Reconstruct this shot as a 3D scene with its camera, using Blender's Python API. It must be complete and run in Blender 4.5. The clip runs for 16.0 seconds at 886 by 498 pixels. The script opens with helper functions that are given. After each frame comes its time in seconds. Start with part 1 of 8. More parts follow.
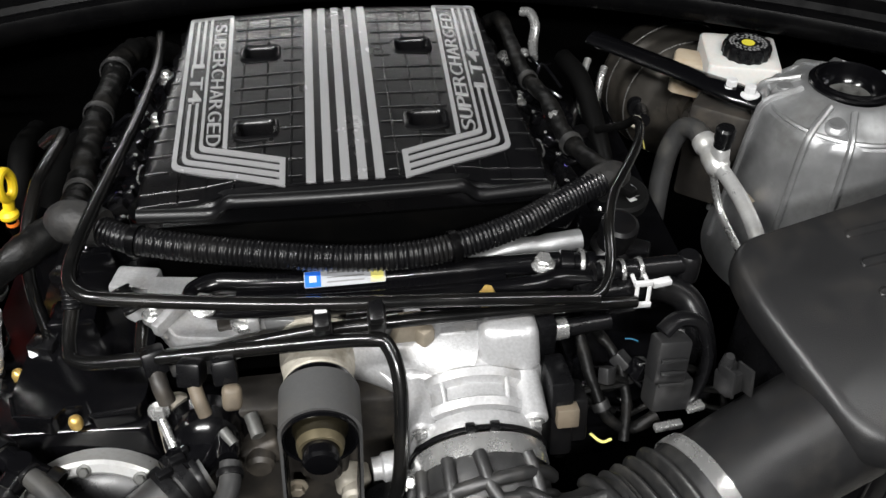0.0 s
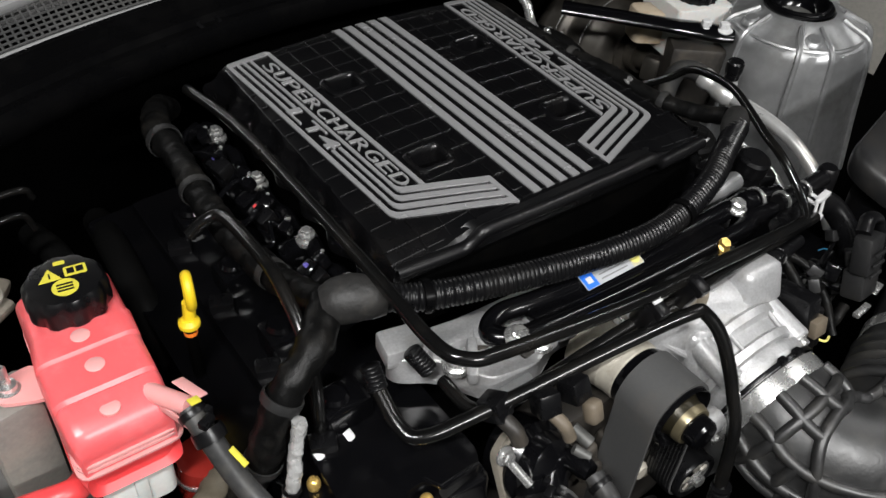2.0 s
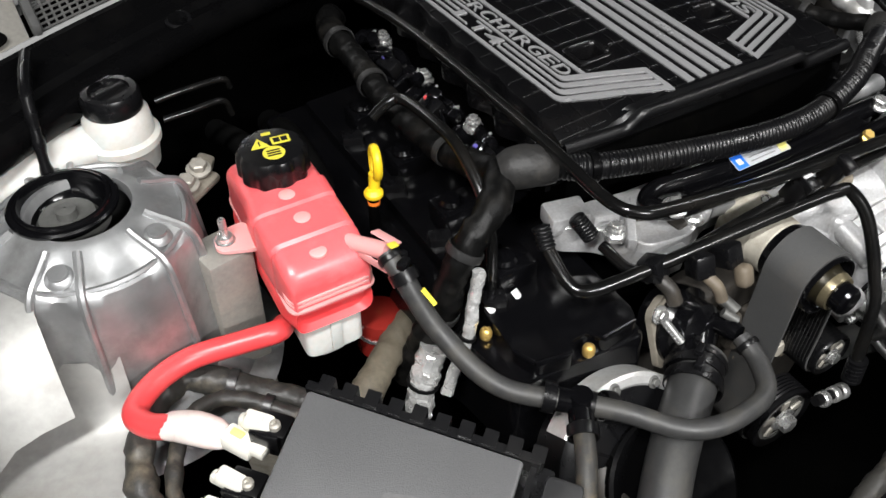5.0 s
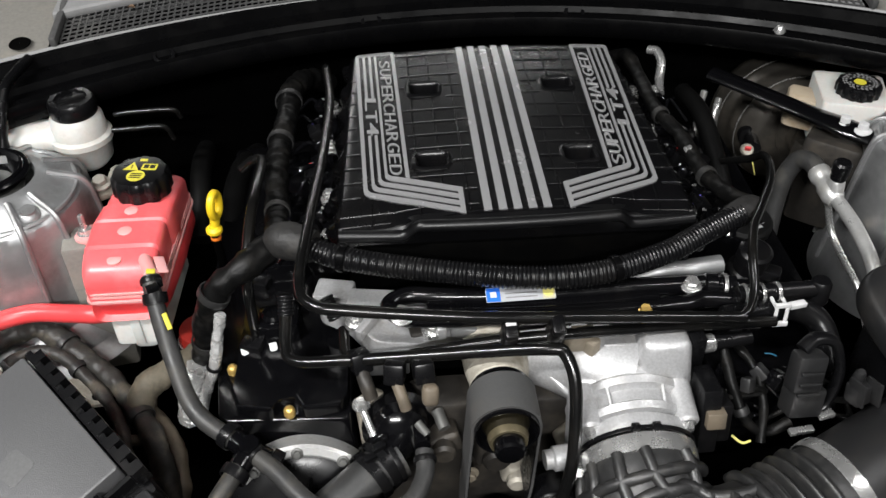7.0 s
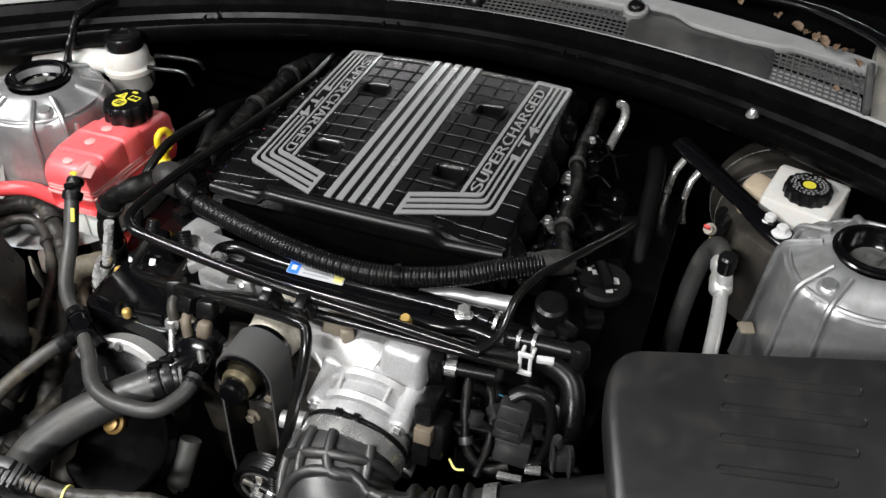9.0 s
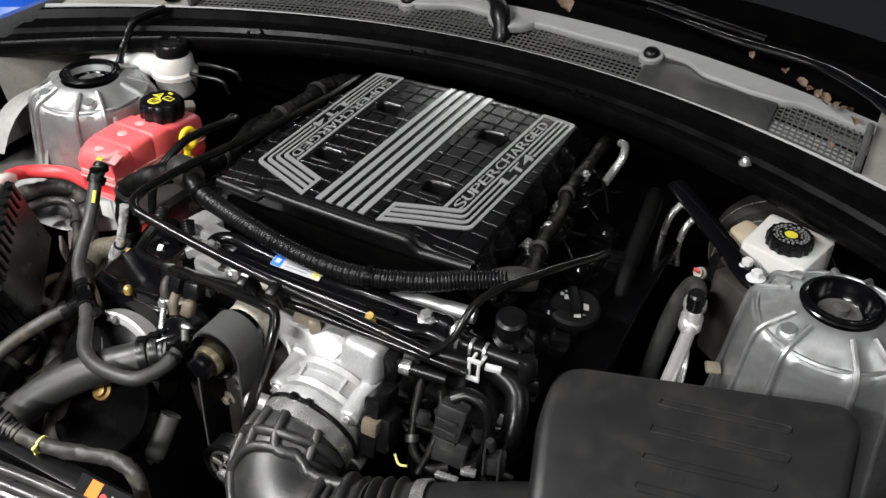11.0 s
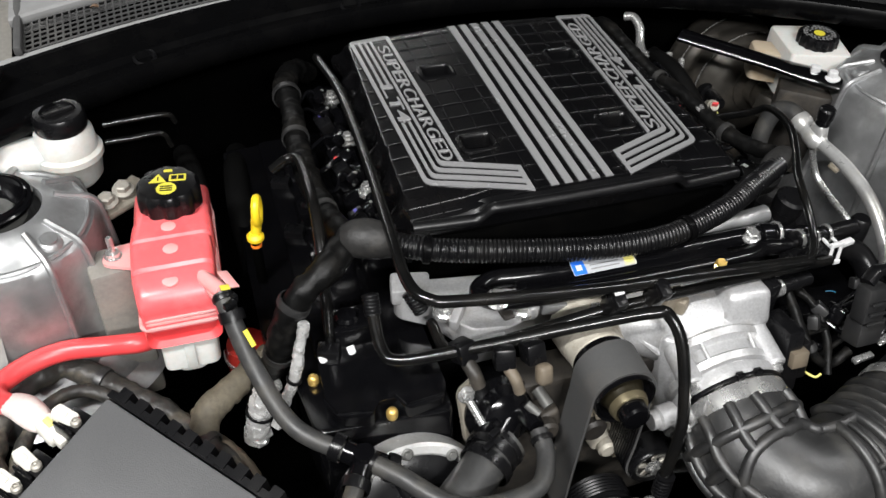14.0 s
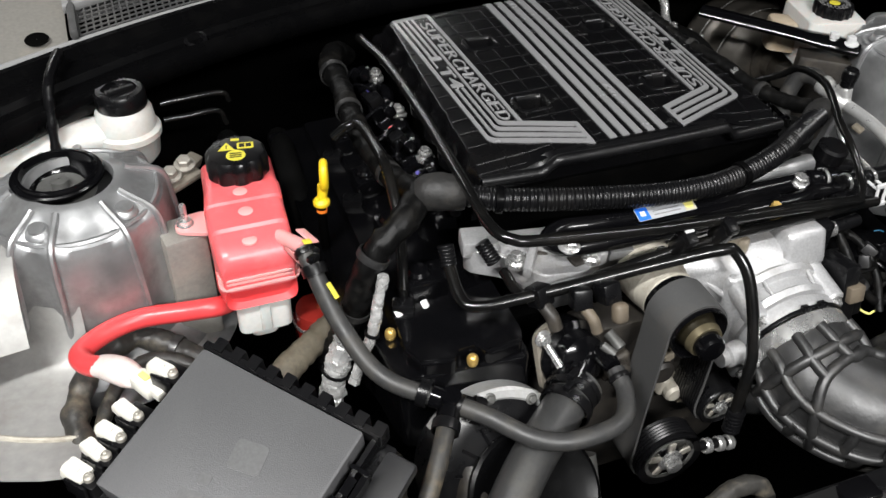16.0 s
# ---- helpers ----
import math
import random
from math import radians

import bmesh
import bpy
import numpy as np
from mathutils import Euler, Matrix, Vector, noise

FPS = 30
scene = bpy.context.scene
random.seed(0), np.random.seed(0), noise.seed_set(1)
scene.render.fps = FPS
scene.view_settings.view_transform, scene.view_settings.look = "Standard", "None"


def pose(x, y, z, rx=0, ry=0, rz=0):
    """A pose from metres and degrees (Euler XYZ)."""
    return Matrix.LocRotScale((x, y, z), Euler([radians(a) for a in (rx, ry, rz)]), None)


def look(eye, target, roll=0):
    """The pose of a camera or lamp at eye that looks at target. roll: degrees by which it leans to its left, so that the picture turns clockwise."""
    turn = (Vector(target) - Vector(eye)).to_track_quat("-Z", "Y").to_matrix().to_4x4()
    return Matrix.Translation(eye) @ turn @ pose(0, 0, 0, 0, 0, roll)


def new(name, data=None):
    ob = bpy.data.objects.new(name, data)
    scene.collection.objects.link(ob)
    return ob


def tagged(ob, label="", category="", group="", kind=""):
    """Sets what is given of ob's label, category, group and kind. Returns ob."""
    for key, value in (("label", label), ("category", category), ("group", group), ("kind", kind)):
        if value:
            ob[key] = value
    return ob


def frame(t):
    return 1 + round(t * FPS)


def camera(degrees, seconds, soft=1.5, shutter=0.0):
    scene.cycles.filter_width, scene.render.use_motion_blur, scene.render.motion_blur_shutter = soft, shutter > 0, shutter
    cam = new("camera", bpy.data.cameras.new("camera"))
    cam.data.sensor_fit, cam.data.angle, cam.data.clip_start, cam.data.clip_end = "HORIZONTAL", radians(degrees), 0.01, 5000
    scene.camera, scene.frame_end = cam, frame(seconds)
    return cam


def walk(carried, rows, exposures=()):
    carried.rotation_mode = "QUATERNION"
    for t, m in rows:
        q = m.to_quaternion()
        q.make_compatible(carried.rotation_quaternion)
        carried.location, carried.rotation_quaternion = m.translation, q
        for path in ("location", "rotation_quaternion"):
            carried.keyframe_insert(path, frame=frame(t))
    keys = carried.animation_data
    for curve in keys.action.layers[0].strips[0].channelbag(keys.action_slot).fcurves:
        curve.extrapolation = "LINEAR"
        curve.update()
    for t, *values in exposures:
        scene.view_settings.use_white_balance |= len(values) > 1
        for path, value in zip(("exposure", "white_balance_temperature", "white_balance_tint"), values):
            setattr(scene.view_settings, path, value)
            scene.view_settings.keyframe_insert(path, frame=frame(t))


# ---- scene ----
cam = camera(52.8, 16.0)
PATH = [
    (0, (0.006, -0.781, 1.43), (0.201, 0.735, 0.14), 0.3),
    (0.5, (-0.201, -0.852, 1.464), (0.285, 0.617, 0.197), 0.8),
    (1, (-0.32, -0.774, 1.431), (0.283, 0.627, 0.138), 2.1),
    (1.5, (-0.42, -0.666, 1.444), (0.273, 0.69, 0.148), 2.7),
    (2, (-0.543, -0.559, 1.443), (0.385, 0.635, 0.134), 3.7),
    (2.5, (-0.622, -0.455, 1.438), (0.394, 0.639, 0.108), 3.2),
    (3, (-0.643, -0.387, 1.449), (0.44, 0.653, 0.128), 4.1),
    (3.5, (-0.687, -0.376, 1.442), (0.37, 0.696, 0.125), 4.7),
    (4, (-0.737, -0.43, 1.413), (0.221, 0.668, 0.042), 5.1),
    (4.2, (-0.749, -0.454, 1.405), (0.186, 0.647, 0.022), 4.9),
    (6.3, (-0.365, -0.856, 1.517), (-0.036, 0.669, 0.265), -1.7),
    (6.5, (-0.301, -0.821, 1.53), (0.016, 0.699, 0.269), 0.7),
    (7, (-0.139, -0.852, 1.537), (-0.037, 0.668, 0.241), -0.7),
    (7.5, (0.06, -1.027, 1.538), (-0.138, 0.48, 0.238), 0.8),
    (8, (0.202, -1.046, 1.572), (-0.175, 0.444, 0.292), -1.8),
    (8.5, (0.303, -0.938, 1.587), (-0.095, 0.55, 0.311), 0.7),
    (9, (0.445, -0.864, 1.584), (-0.117, 0.576, 0.316), -0.4),
    (9.2, (0.524, -0.851, 1.576), (-0.134, 0.555, 0.314), 1.2),
    (11.3, (0.598, -0.892, 1.583), (-0.154, 0.545, 0.413), 1.6),
    (11.5, (0.497, -0.94, 1.588), (-0.154, 0.543, 0.415), 1.1),
    (12, (0.274, -1.033, 1.573), (-0.101, 0.479, 0.318), -0.4),
    (12.5, (0.162, -0.996, 1.512), (0.022, 0.477, 0.165), 2.4),
    (13, (0.008, -0.848, 1.559), (0.007, 0.647, 0.23), 0.3),
    (13.5, (-0.175, -0.778, 1.547), (0.025, 0.722, 0.24), 3.9),
    (14, (-0.419, -0.786, 1.528), (0.069, 0.631, 0.204), 2.6),
    (14.5, (-0.502, -0.797, 1.484), (0.093, 0.549, 0.13), 1.8),
    (15, (-0.502, -0.821, 1.448), (0.129, 0.518, 0.103), 2.7),
    (15.5, (-0.522, -0.816, 1.47), (0.067, 0.562, 0.146), 2.4),
    (16, (-0.548, -0.826, 1.478), (0.011, 0.613, 0.206), 1.7),
]
walk(cam, [(t, look(eye, target, roll)) for t, eye, target, roll in PATH],
     [(0, 0.0), (0.5, -0.2), (1, -0.35), (1.5, -0.5), (2.5, -0.2), (3.5, 0.0), (4.2, 0.1), (6.3, -0.4), (6.5, -0.4), (7, -0.2), (8, 0.0), (8.5, -0.12), (9, -0.05), (12.5, 0.0), (13.5, -0.1), (14.5, -0.02), (15, -0.12), (16, -0.12)])
# ---------------------------------------------------------------- light and room
world = bpy.data.worlds.new("world")
scene.world = world
world.use_nodes = True
world.node_tree.nodes["Background"].inputs["Color"].default_value = (0.9, 0.95, 1.0, 1)
world.node_tree.nodes["Background"].inputs["Strength"].default_value = 0.003


def area_lamp(name, x, y, z, sx, sy, watts):
    data = bpy.data.lights.new(name, "AREA")
    data.shape, data.size, data.size_y, data.energy = "RECTANGLE", sx, sy, watts
    data.color = (1.0, 0.995, 0.985)
    ob = new(name, data)
    ob.location = (x, y, z)
    return ob


LIGHTS = [(-2.2, 5.2, 44), (-0.75, 5.2, 28), (0.7, 5.2, 28), (-1.5, -1.1, 126), (1.6, -0.8, 24), (-0.2, -2.8, 190)]
for lx, ly, watts in LIGHTS:
    area_lamp("ceiling_lamp", lx, ly, 2.93, 1.3, 0.16, watts)

# ---------------------------------------------------------------- helpers
ROOT = {}


def thing(name, at, label, category, group="", kind=""):
    ob = new(name)
    ob.empty_display_size = 0.02
    ob.location = at
    ROOT[ob] = Vector(at)
    return tagged(ob, label, category, group, kind)


def part(name, bm, material, parent=None, label="", smooth=True, angle=35):
    """Links a bmesh, built in world metres, as one mesh under a thing or a part."""
    base = ROOT[parent] if parent else Vector((0, 0, 0))
    bmesh.ops.recalc_face_normals(bm, faces=bm.faces)
    if parent:
        bmesh.ops.translate(bm, vec=-base, verts=bm.verts)
    mesh = bpy.data.meshes.new(name)
    for f in bm.faces:
        f.smooth = smooth
    if smooth:
        lim = radians(angle)
        for e in bm.edges:
            if len(e.link_faces) == 2 and e.calc_face_angle(0) > lim:
                e.smooth = False
    bm.to_mesh(mesh)
    bm.free()
    mesh.materials.append(material)
    ob = new(name, mesh)
    if parent:
        ob.parent = parent
    ROOT[ob] = base
    if label:
        tagged(ob, label)
    return ob


def structure(name, bm, material, label, category, smooth=True):
    return tagged(part(name, bm, material, None, "", smooth), label, category, kind="structure")


def V(*a):
    return Vector(a)


def spline(pts, n=8):
    """Catmull-Rom through the points, n steps a span."""
    p = [Vector(q) for q in pts]
    p = [2 * p[0] - p[1]] + p + [2 * p[-1] - p[-2]]
    out = []
    for i in range(1, len(p) - 2):
        for k in range(n):
            t = k / n
            out.append(0.5 * (2 * p[i] + (p[i + 1] - p[i - 1]) * t + (2 * p[i - 1] - 5 * p[i] + 4 * p[i + 1] - p[i + 2]) * t * t
                              + (3 * p[i] - p[i - 1] - 3 * p[i + 1] + p[i + 2]) * t ** 3))
    return out + [p[-2].copy()]


def resample(pts, step):
    d = [0.0]
    for a, b in zip(pts, pts[1:]):
        d.append(d[-1] + (b - a).length)
    n = max(2, int(d[-1] / step))
    out, j = [], 0
    for i in range(n + 1):
        s = d[-1] * i / n
        while j < len(d) - 2 and d[j + 1] < s:
            j += 1
        f = (s - d[j]) / max(1e-9, d[j + 1] - d[j])
        out.append(pts[j].lerp(pts[j + 1], min(1, f)))
    return out


def sweep(bm, pts, radius, seg=12, caps=True, flat=1.0):
    """A tube along pts; radius: a number or one for each point."""
    n = len(pts)
    rad = radius if isinstance(radius, (list, tuple)) else [radius] * n
    tan = [(pts[min(i + 1, n - 1)] - pts[max(i - 1, 0)]).normalized() for i in range(n)]
    up = V(0, 0, 1) if abs(tan[0].z) < 0.9 else V(1, 0, 0)
    side = tan[0].cross(up).normalized()
    rings = []
    for i in range(n):
        side = (side - tan[i] * side.dot(tan[i])).normalized()
        nor = side.cross(tan[i])
        rings.append([bm.verts.new(pts[i] + (side * math.cos(a) + nor * math.sin(a) * flat) * rad[i])
                      for a in (2 * math.pi * k / seg for k in range(seg))])
    bridge(bm, rings, True)
    if caps:
        bm.faces.new(rings[0])
        bm.faces.new(rings[-1][::-1])
    return rings


def bridge(bm, rings, closed=True):
    for a, b in zip(rings, rings[1:]):
        m = len(a)
        for k in range(m if closed else m - 1):
            bm.faces.new((a[k], a[(k + 1) % m], b[(k + 1) % m], b[k]))


def rod(bm, a, b, r, r2=None, seg=14):
    sweep(bm, [Vector(a), Vector(b)], [r, r if r2 is None else r2], seg)


def axis_frame(axis):
    z = Vector(axis).normalized()
    x = z.orthogonal().normalized() if abs(z.z) < 0.99 else V(1, 0, 0)
    return x, z.cross(x), z


def lathe(bm, centre, axis, profile, seg=32, a0=0.0, a1=360.0):
    """Turns (radius, height) pairs about an axis through centre."""
    c = Vector(centre)
    x, y, z = axis_frame(axis)
    full = a1 - a0 >= 360
    m = seg if full else seg + 1
    rings = []
    for r, h in profile:
        ring = []
        for k in range(m):
            a = radians(a0 + (a1 - a0) * k / seg)
            ring.append(bm.verts.new(c + z * h + (x * math.cos(a) + y * math.sin(a)) * max(r, 1e-5)))
        rings.append(ring)
    bridge(bm, rings, full)
    return rings


def solid(bm, centre, axis, profile, seg=32):
    rings = lathe(bm, centre, axis, profile, seg)
    bm.faces.new(rings[0][::-1])
    bm.faces.new(rings[-1])


def block(bm, centre, size, rot=(0, 0, 0), bevel=0.0, segs=2, taper=1.0):
    """A box with rounded edges; rot in degrees; taper narrows its top."""
    m = pose(*centre, *rot)
    vs = []
    for z in (-1, 1):
        t = taper if z > 0 else 1
        for x, y in ((-1, -1), (1, -1), (1, 1), (-1, 1)):
            vs.append(bm.verts.new(m @ V(x * size[0] / 2 * t, y * size[1] / 2 * t, z * size[2] / 2)))
    f = [(0, 3, 2, 1), (4, 5, 6, 7), (0, 1, 5, 4), (1, 2, 6, 5), (2, 3, 7, 6), (3, 0, 4, 7)]
    fs = [bm.faces.new([vs[i] for i in q]) for q in f]
    if bevel:
        es = list({e for q in fs for e in q.edges})
        bmesh.ops.bevel(bm, geom=es, offset=bevel, segments=segs, profile=0.5, affect="EDGES")


def rounded(points, r, n=5):
    """A closed outline (x, y) with its corners rounded."""
    out, m = [], len(points)
    for i in range(m):
        a, b, c = (V(*points[(i + k) % m], 0) for k in (-1, 0, 1))
        rr = r[i] if isinstance(r, (list, tuple)) else r
        u, w = (a - b), (c - b)
        ru = min(rr, u.length * 0.49, w.length * 0.49)
        p, q = b + u.normalized() * ru, b + w.normalized() * ru
        for k in range(n + 1):
            t = k / n
            out.append(p.lerp(b, t).lerp(b.lerp(q, t), t))
    return [(v.x, v.y) for v in out]


def prism(bm, outline, z0, z1, m=None, inset=0.0):
    """An upright slab over a closed outline of (x, y); m: a pose for it; inset: a chamfer on its upper edge."""
    m = m or Matrix()
    cx = sum(p[0] for p in outline) / len(outline)
    cy = sum(p[1] for p in outline) / len(outline)
    ring = lambda z, s: [bm.verts.new(m @ V(cx + (x - cx) * s, cy + (y - cy) * s, z)) for x, y in outline]
    size = max(max(abs(p[0] - cx), abs(p[1] - cy)) for p in outline)
    rings = [ring(z0, 1), ring(z1 - inset, 1)]
    if inset:
        rings += [ring(z1 - inset * 0.3, 1 - 0.35 * inset / size), ring(z1, 1 - inset / size)]
    bridge(bm, rings)
    bm.faces.new(rings[0][::-1])
    bm.faces.new(rings[-1])


def bolt(bm, at, axis, r, flange=True):
    """A flanged hexagon head."""
    x, y, z = axis_frame(axis)
    if flange:
        solid(bm, at, axis, [(r * 1.45, 0), (r * 1.45, r * 0.25), (r * 1.1, r * 0.4)], 16)
    solid(bm, at, axis, [(r, 0), (r, r * 1.15), (r * 0.8, r * 1.3)], 6)


def clamp_band(bm, centre, axis, r, width, seg=40):
    lathe(bm, centre, axis, [(r, -width / 2), (r + 0.0016, -width / 2), (r + 0.002, 0), (r + 0.0016, width / 2), (r, width / 2)], seg)


# ---------------------------------------------------------------- materials
def material(name, colour, rough=0.5, metal=0.0, grain=0.0, scale=200, bump=0.0, stain=0.0, stain_colour=(0.25, 0.2, 0.14), stain_scale=18,
             coat=0.0, spec=0.5, sss=0.0, rough_var=0.08, transmission=0.0):
    m = bpy.data.materials.new(name)
    m.use_nodes = True
    nt = m.node_tree
    b = nt.nodes["Principled BSDF"]
    b.inputs["Roughness"].default_value = rough
    b.inputs["Metallic"].default_value = metal
    b.inputs["Coat Weight"].default_value = coat
    b.inputs["Specular IOR Level"].default_value = spec
    b.inputs["Transmission Weight"].default_value = transmission
    if sss:
        b.inputs["Subsurface Weight"].default_value = sss
        b.inputs["Subsurface Scale"].default_value = 0.02
        b.inputs["Subsurface Radius"].default_value = (1.0, 0.5, 0.4)
    tex = nt.nodes.new("ShaderNodeTexCoord")
    fine = nt.nodes.new("ShaderNodeTexNoise")
    fine.inputs["Scale"].default_value, fine.inputs["Detail"].default_value = scale, 3
    wide = nt.nodes.new("ShaderNodeTexNoise")
    wide.inputs["Scale"].default_value, wide.inputs["Detail"].default_value = stain_scale, 6
    wide.inputs["Roughness"].default_value = 0.65
    nt.links.new(tex.outputs["Object"], fine.inputs["Vector"])
    nt.links.new(tex.outputs["Object"], wide.inputs["Vector"])
    vary = nt.nodes.new("ShaderNodeMix")
    vary.data_type = "RGBA"
    k = 1 - grain
    vary.inputs["A"].default_value = (*[c * k for c in colour], 1)
    vary.inputs["B"].default_value = (*[min(1, c * (1 + grain)) for c in colour], 1)
    nt.links.new(fine.outputs["Fac"], vary.inputs["Factor"])
    ramp = nt.nodes.new("ShaderNodeMapRange")
    ramp.inputs["From Min"].default_value, ramp.inputs["From Max"].default_value = 0.5, 0.75
    ramp.inputs["To Max"].default_value = stain
    nt.links.new(wide.outputs["Fac"], ramp.inputs["Value"])
    dirty = nt.nodes.new("ShaderNodeMix")
    dirty.data_type = "RGBA"
    dirty.inputs["B"].default_value = (*stain_colour, 1)
    nt.links.new(ramp.outputs["Result"], dirty.inputs["Factor"])
    nt.links.new(vary.outputs["Result"], dirty.inputs["A"])
    nt.links.new(dirty.outputs["Result"], b.inputs["Base Color"])
    rr = nt.nodes.new("ShaderNodeMapRange")
    rr.inputs["From Min"].default_value, rr.inputs["From Max"].default_value = 0.3, 0.7
    rr.inputs["To Min"].default_value, rr.inputs["To Max"].default_value = max(0, rough - rough_var), min(1, rough + rough_var)
    nt.links.new(wide.outputs["Fac"], rr.inputs["Value"])
    nt.links.new(rr.outputs["Result"], b.inputs["Roughness"])
    if bump:
        bp = nt.nodes.new("ShaderNodeBump")
        bp.inputs["Strength"].default_value, bp.inputs["Distance"].default_value = 1.0, bump
        nt.links.new(fine.outputs["Fac"], bp.inputs["Height"])
        nt.links.new(bp.outputs["Normal"], b.inputs["Normal"])
    return m


BLACK = material("black_moulded_plastic", (0.004, 0.004, 0.0045), 0.3, grain=0.2, scale=900, bump=0.00002, stain=0.01, spec=0.3)
GLOSS = material("black_gloss_plastic", (0.0025, 0.0025, 0.003), 0.16, grain=0.1, scale=120, stain=0.004, spec=0.4)
SATIN = material("black_satin_plastic", (0.002, 0.002, 0.0022), 0.27, grain=0.15, scale=700, stain=0.012, stain_colour=(0.1, 0.09, 0.075), spec=0.06, rough_var=0.1)
# Almost no albedo or specular: the bay's deep shade is put into this colour.
DARK = material("shade_black_bay", (0.0008, 0.0008, 0.0008), 0.65, grain=0.3, scale=60, stain=0.003, spec=0.02)
RUBBER = material("grey_rubber", (0.016, 0.016, 0.0162), 0.44, grain=0.35, scale=260, bump=0.0002, stain=0.55, stain_colour=(0.062, 0.058, 0.05), stain_scale=28, spec=0.8, rough_var=0.1)
DULLRUBBER = material("dull_black_hose_rubber", (0.03, 0.03, 0.03), 0.46, grain=0.3, scale=240, bump=0.00015, stain=0.5, stain_colour=(0.085, 0.078, 0.063), stain_scale=24, spec=0.5, rough_var=0.14)
TAPE = material("cloth_loom_tape", (0.0035, 0.0035, 0.0035), 0.4, grain=0.4, scale=420, bump=0.0004, stain=0.35, stain_colour=(0.03, 0.027, 0.023), stain_scale=34, spec=0.16)
PIPE = material("black_coated_pipe", (0.004, 0.004, 0.004), 0.2, grain=0.1, stain=0.02)
TANHOSE = material("tan_stained_hose_rubber", (0.032, 0.031, 0.029), 0.5, grain=0.3, scale=200, bump=0.00015, stain=0.85, stain_colour=(0.15, 0.12, 0.075), stain_scale=26, rough_var=0.12)
BELT = material("belt_rubber", (0.055, 0.055, 0.055), 0.7, grain=0.15, scale=400, stain=0.1)
SILVER = material("silver_paint", (0.36, 0.36, 0.365), 0.24, metal=0.4, grain=0.14, scale=1500, rough_var=0.05)
CAST = material("cast_aluminium", (0.5, 0.5, 0.505), 0.42, metal=0.5, grain=0.25, scale=350, bump=0.0004, stain=0.5, stain_colour=(0.3, 0.27, 0.23), stain_scale=26)
ALLOY = material("bare_aluminium_alloy", (0.44, 0.445, 0.45), 0.44, metal=0.82, grain=0.2, scale=70, stain=0.6, stain_colour=(0.12, 0.11, 0.09), stain_scale=12, rough_var=0.12)
STEEL = material("bright_steel", (0.72, 0.72, 0.71), 0.27, metal=0.85, grain=0.12, scale=150, stain=0.25, stain_colour=(0.4, 0.36, 0.3), stain_scale=40)
RUSTY = material("dusty_plated_steel", (0.3, 0.26, 0.2), 0.6, metal=0.3, grain=0.3, scale=60, stain=0.5, stain_colour=(0.12, 0.1, 0.08))
STAINWHITE = material("stained_reservoir_plastic", (0.42, 0.35, 0.26), 0.4, grain=0.1, scale=60, stain=0.8, stain_colour=(0.32, 0.2, 0.09), stain_scale=22)
DRUM = material("dusty_booster_shell", (0.06, 0.055, 0.048), 0.4, metal=0.6, grain=0.25, scale=50, stain=0.6, stain_colour=(0.17, 0.145, 0.115), stain_scale=12)
RED = material("red_translucent_plastic", (0.82, 0.066, 0.072), 0.4, grain=0.06, scale=60, stain=0.3, stain_colour=(0.85, 0.17, 0.17), sss=0.25)
PINK = material("pale_red_plastic", (0.8, 0.36, 0.35), 0.45, sss=0.2)
WHITE = material("white_translucent_plastic", (0.58, 0.57, 0.545), 0.42, grain=0.08, stain=0.6, stain_colour=(0.4, 0.36, 0.29), sss=0.25)
CREAM = material("cream_plastic", (0.72, 0.7, 0.63), 0.42, grain=0.12, scale=90, stain=0.35, stain_colour=(0.35, 0.3, 0.22), stain_scale=40)
YELLOW = material("yellow_plastic", (0.8, 0.56, 0.02), 0.38, grain=0.05)
INK = material("yellow_print", (0.62, 0.55, 0.05), 0.5, grain=0.1)
HUBRING = material("worn_bronze", (0.2, 0.17, 0.105), 0.36, metal=0.7, grain=0.2, scale=120, stain=0.6, stain_colour=(0.1, 0.085, 0.06), stain_scale=40)
ALLOYDUST = material("dusty_alloy_panel", (0.4, 0.395, 0.38), 0.55, metal=0.55, grain=0.2, scale=90, stain=0.6, stain_colour=(0.24, 0.22, 0.19), stain_scale=9)
BRASS = material("gold_plated_stud", (0.75, 0.5, 0.15), 0.3, metal=0.7)
CABLE = material("red_cable_sleeve", (0.74, 0.06, 0.065), 0.36, grain=0.06, stain=0.15, stain_colour=(0.7, 0.2, 0.18))
COWL = material("grey_weathered_plastic", (0.06, 0.06, 0.06), 0.5, grain=0.25, scale=120, bump=0.0002, stain=0.5, stain_colour=(0.15, 0.145, 0.135), stain_scale=10)
TOWERDUST = material("dusty_apron_metal", (0.22, 0.21, 0.19), 0.6, metal=0.2, grain=0.2, stain=0.6, stain_colour=(0.36, 0.32, 0.26), stain_scale=14)
FUSE = material("grey_black_lid_plastic", (0.08, 0.08, 0.082), 0.44, grain=0.25, scale=800, bump=0.0003, stain=0.2, stain_colour=(0.1, 0.1, 0.1), stain_scale=30)
FLOORM = material("garage_concrete", (0.1, 0.1, 0.097), 0.7, grain=0.2, scale=30, stain=0.4, stain_colour=(0.06, 0.057, 0.05))
WALLM = material("dark_garage_wall_paint", (0.028, 0.028, 0.029), 0.8, grain=0.05, stain=0.05, stain_colour=(0.04, 0.04, 0.04))
PAPER = material("white_label", (0.6, 0.6, 0.6), 0.5, grain=0.04)
STICKER = material("grey_white_sticker_film", (0.4, 0.41, 0.43), 0.4, grain=0.06)
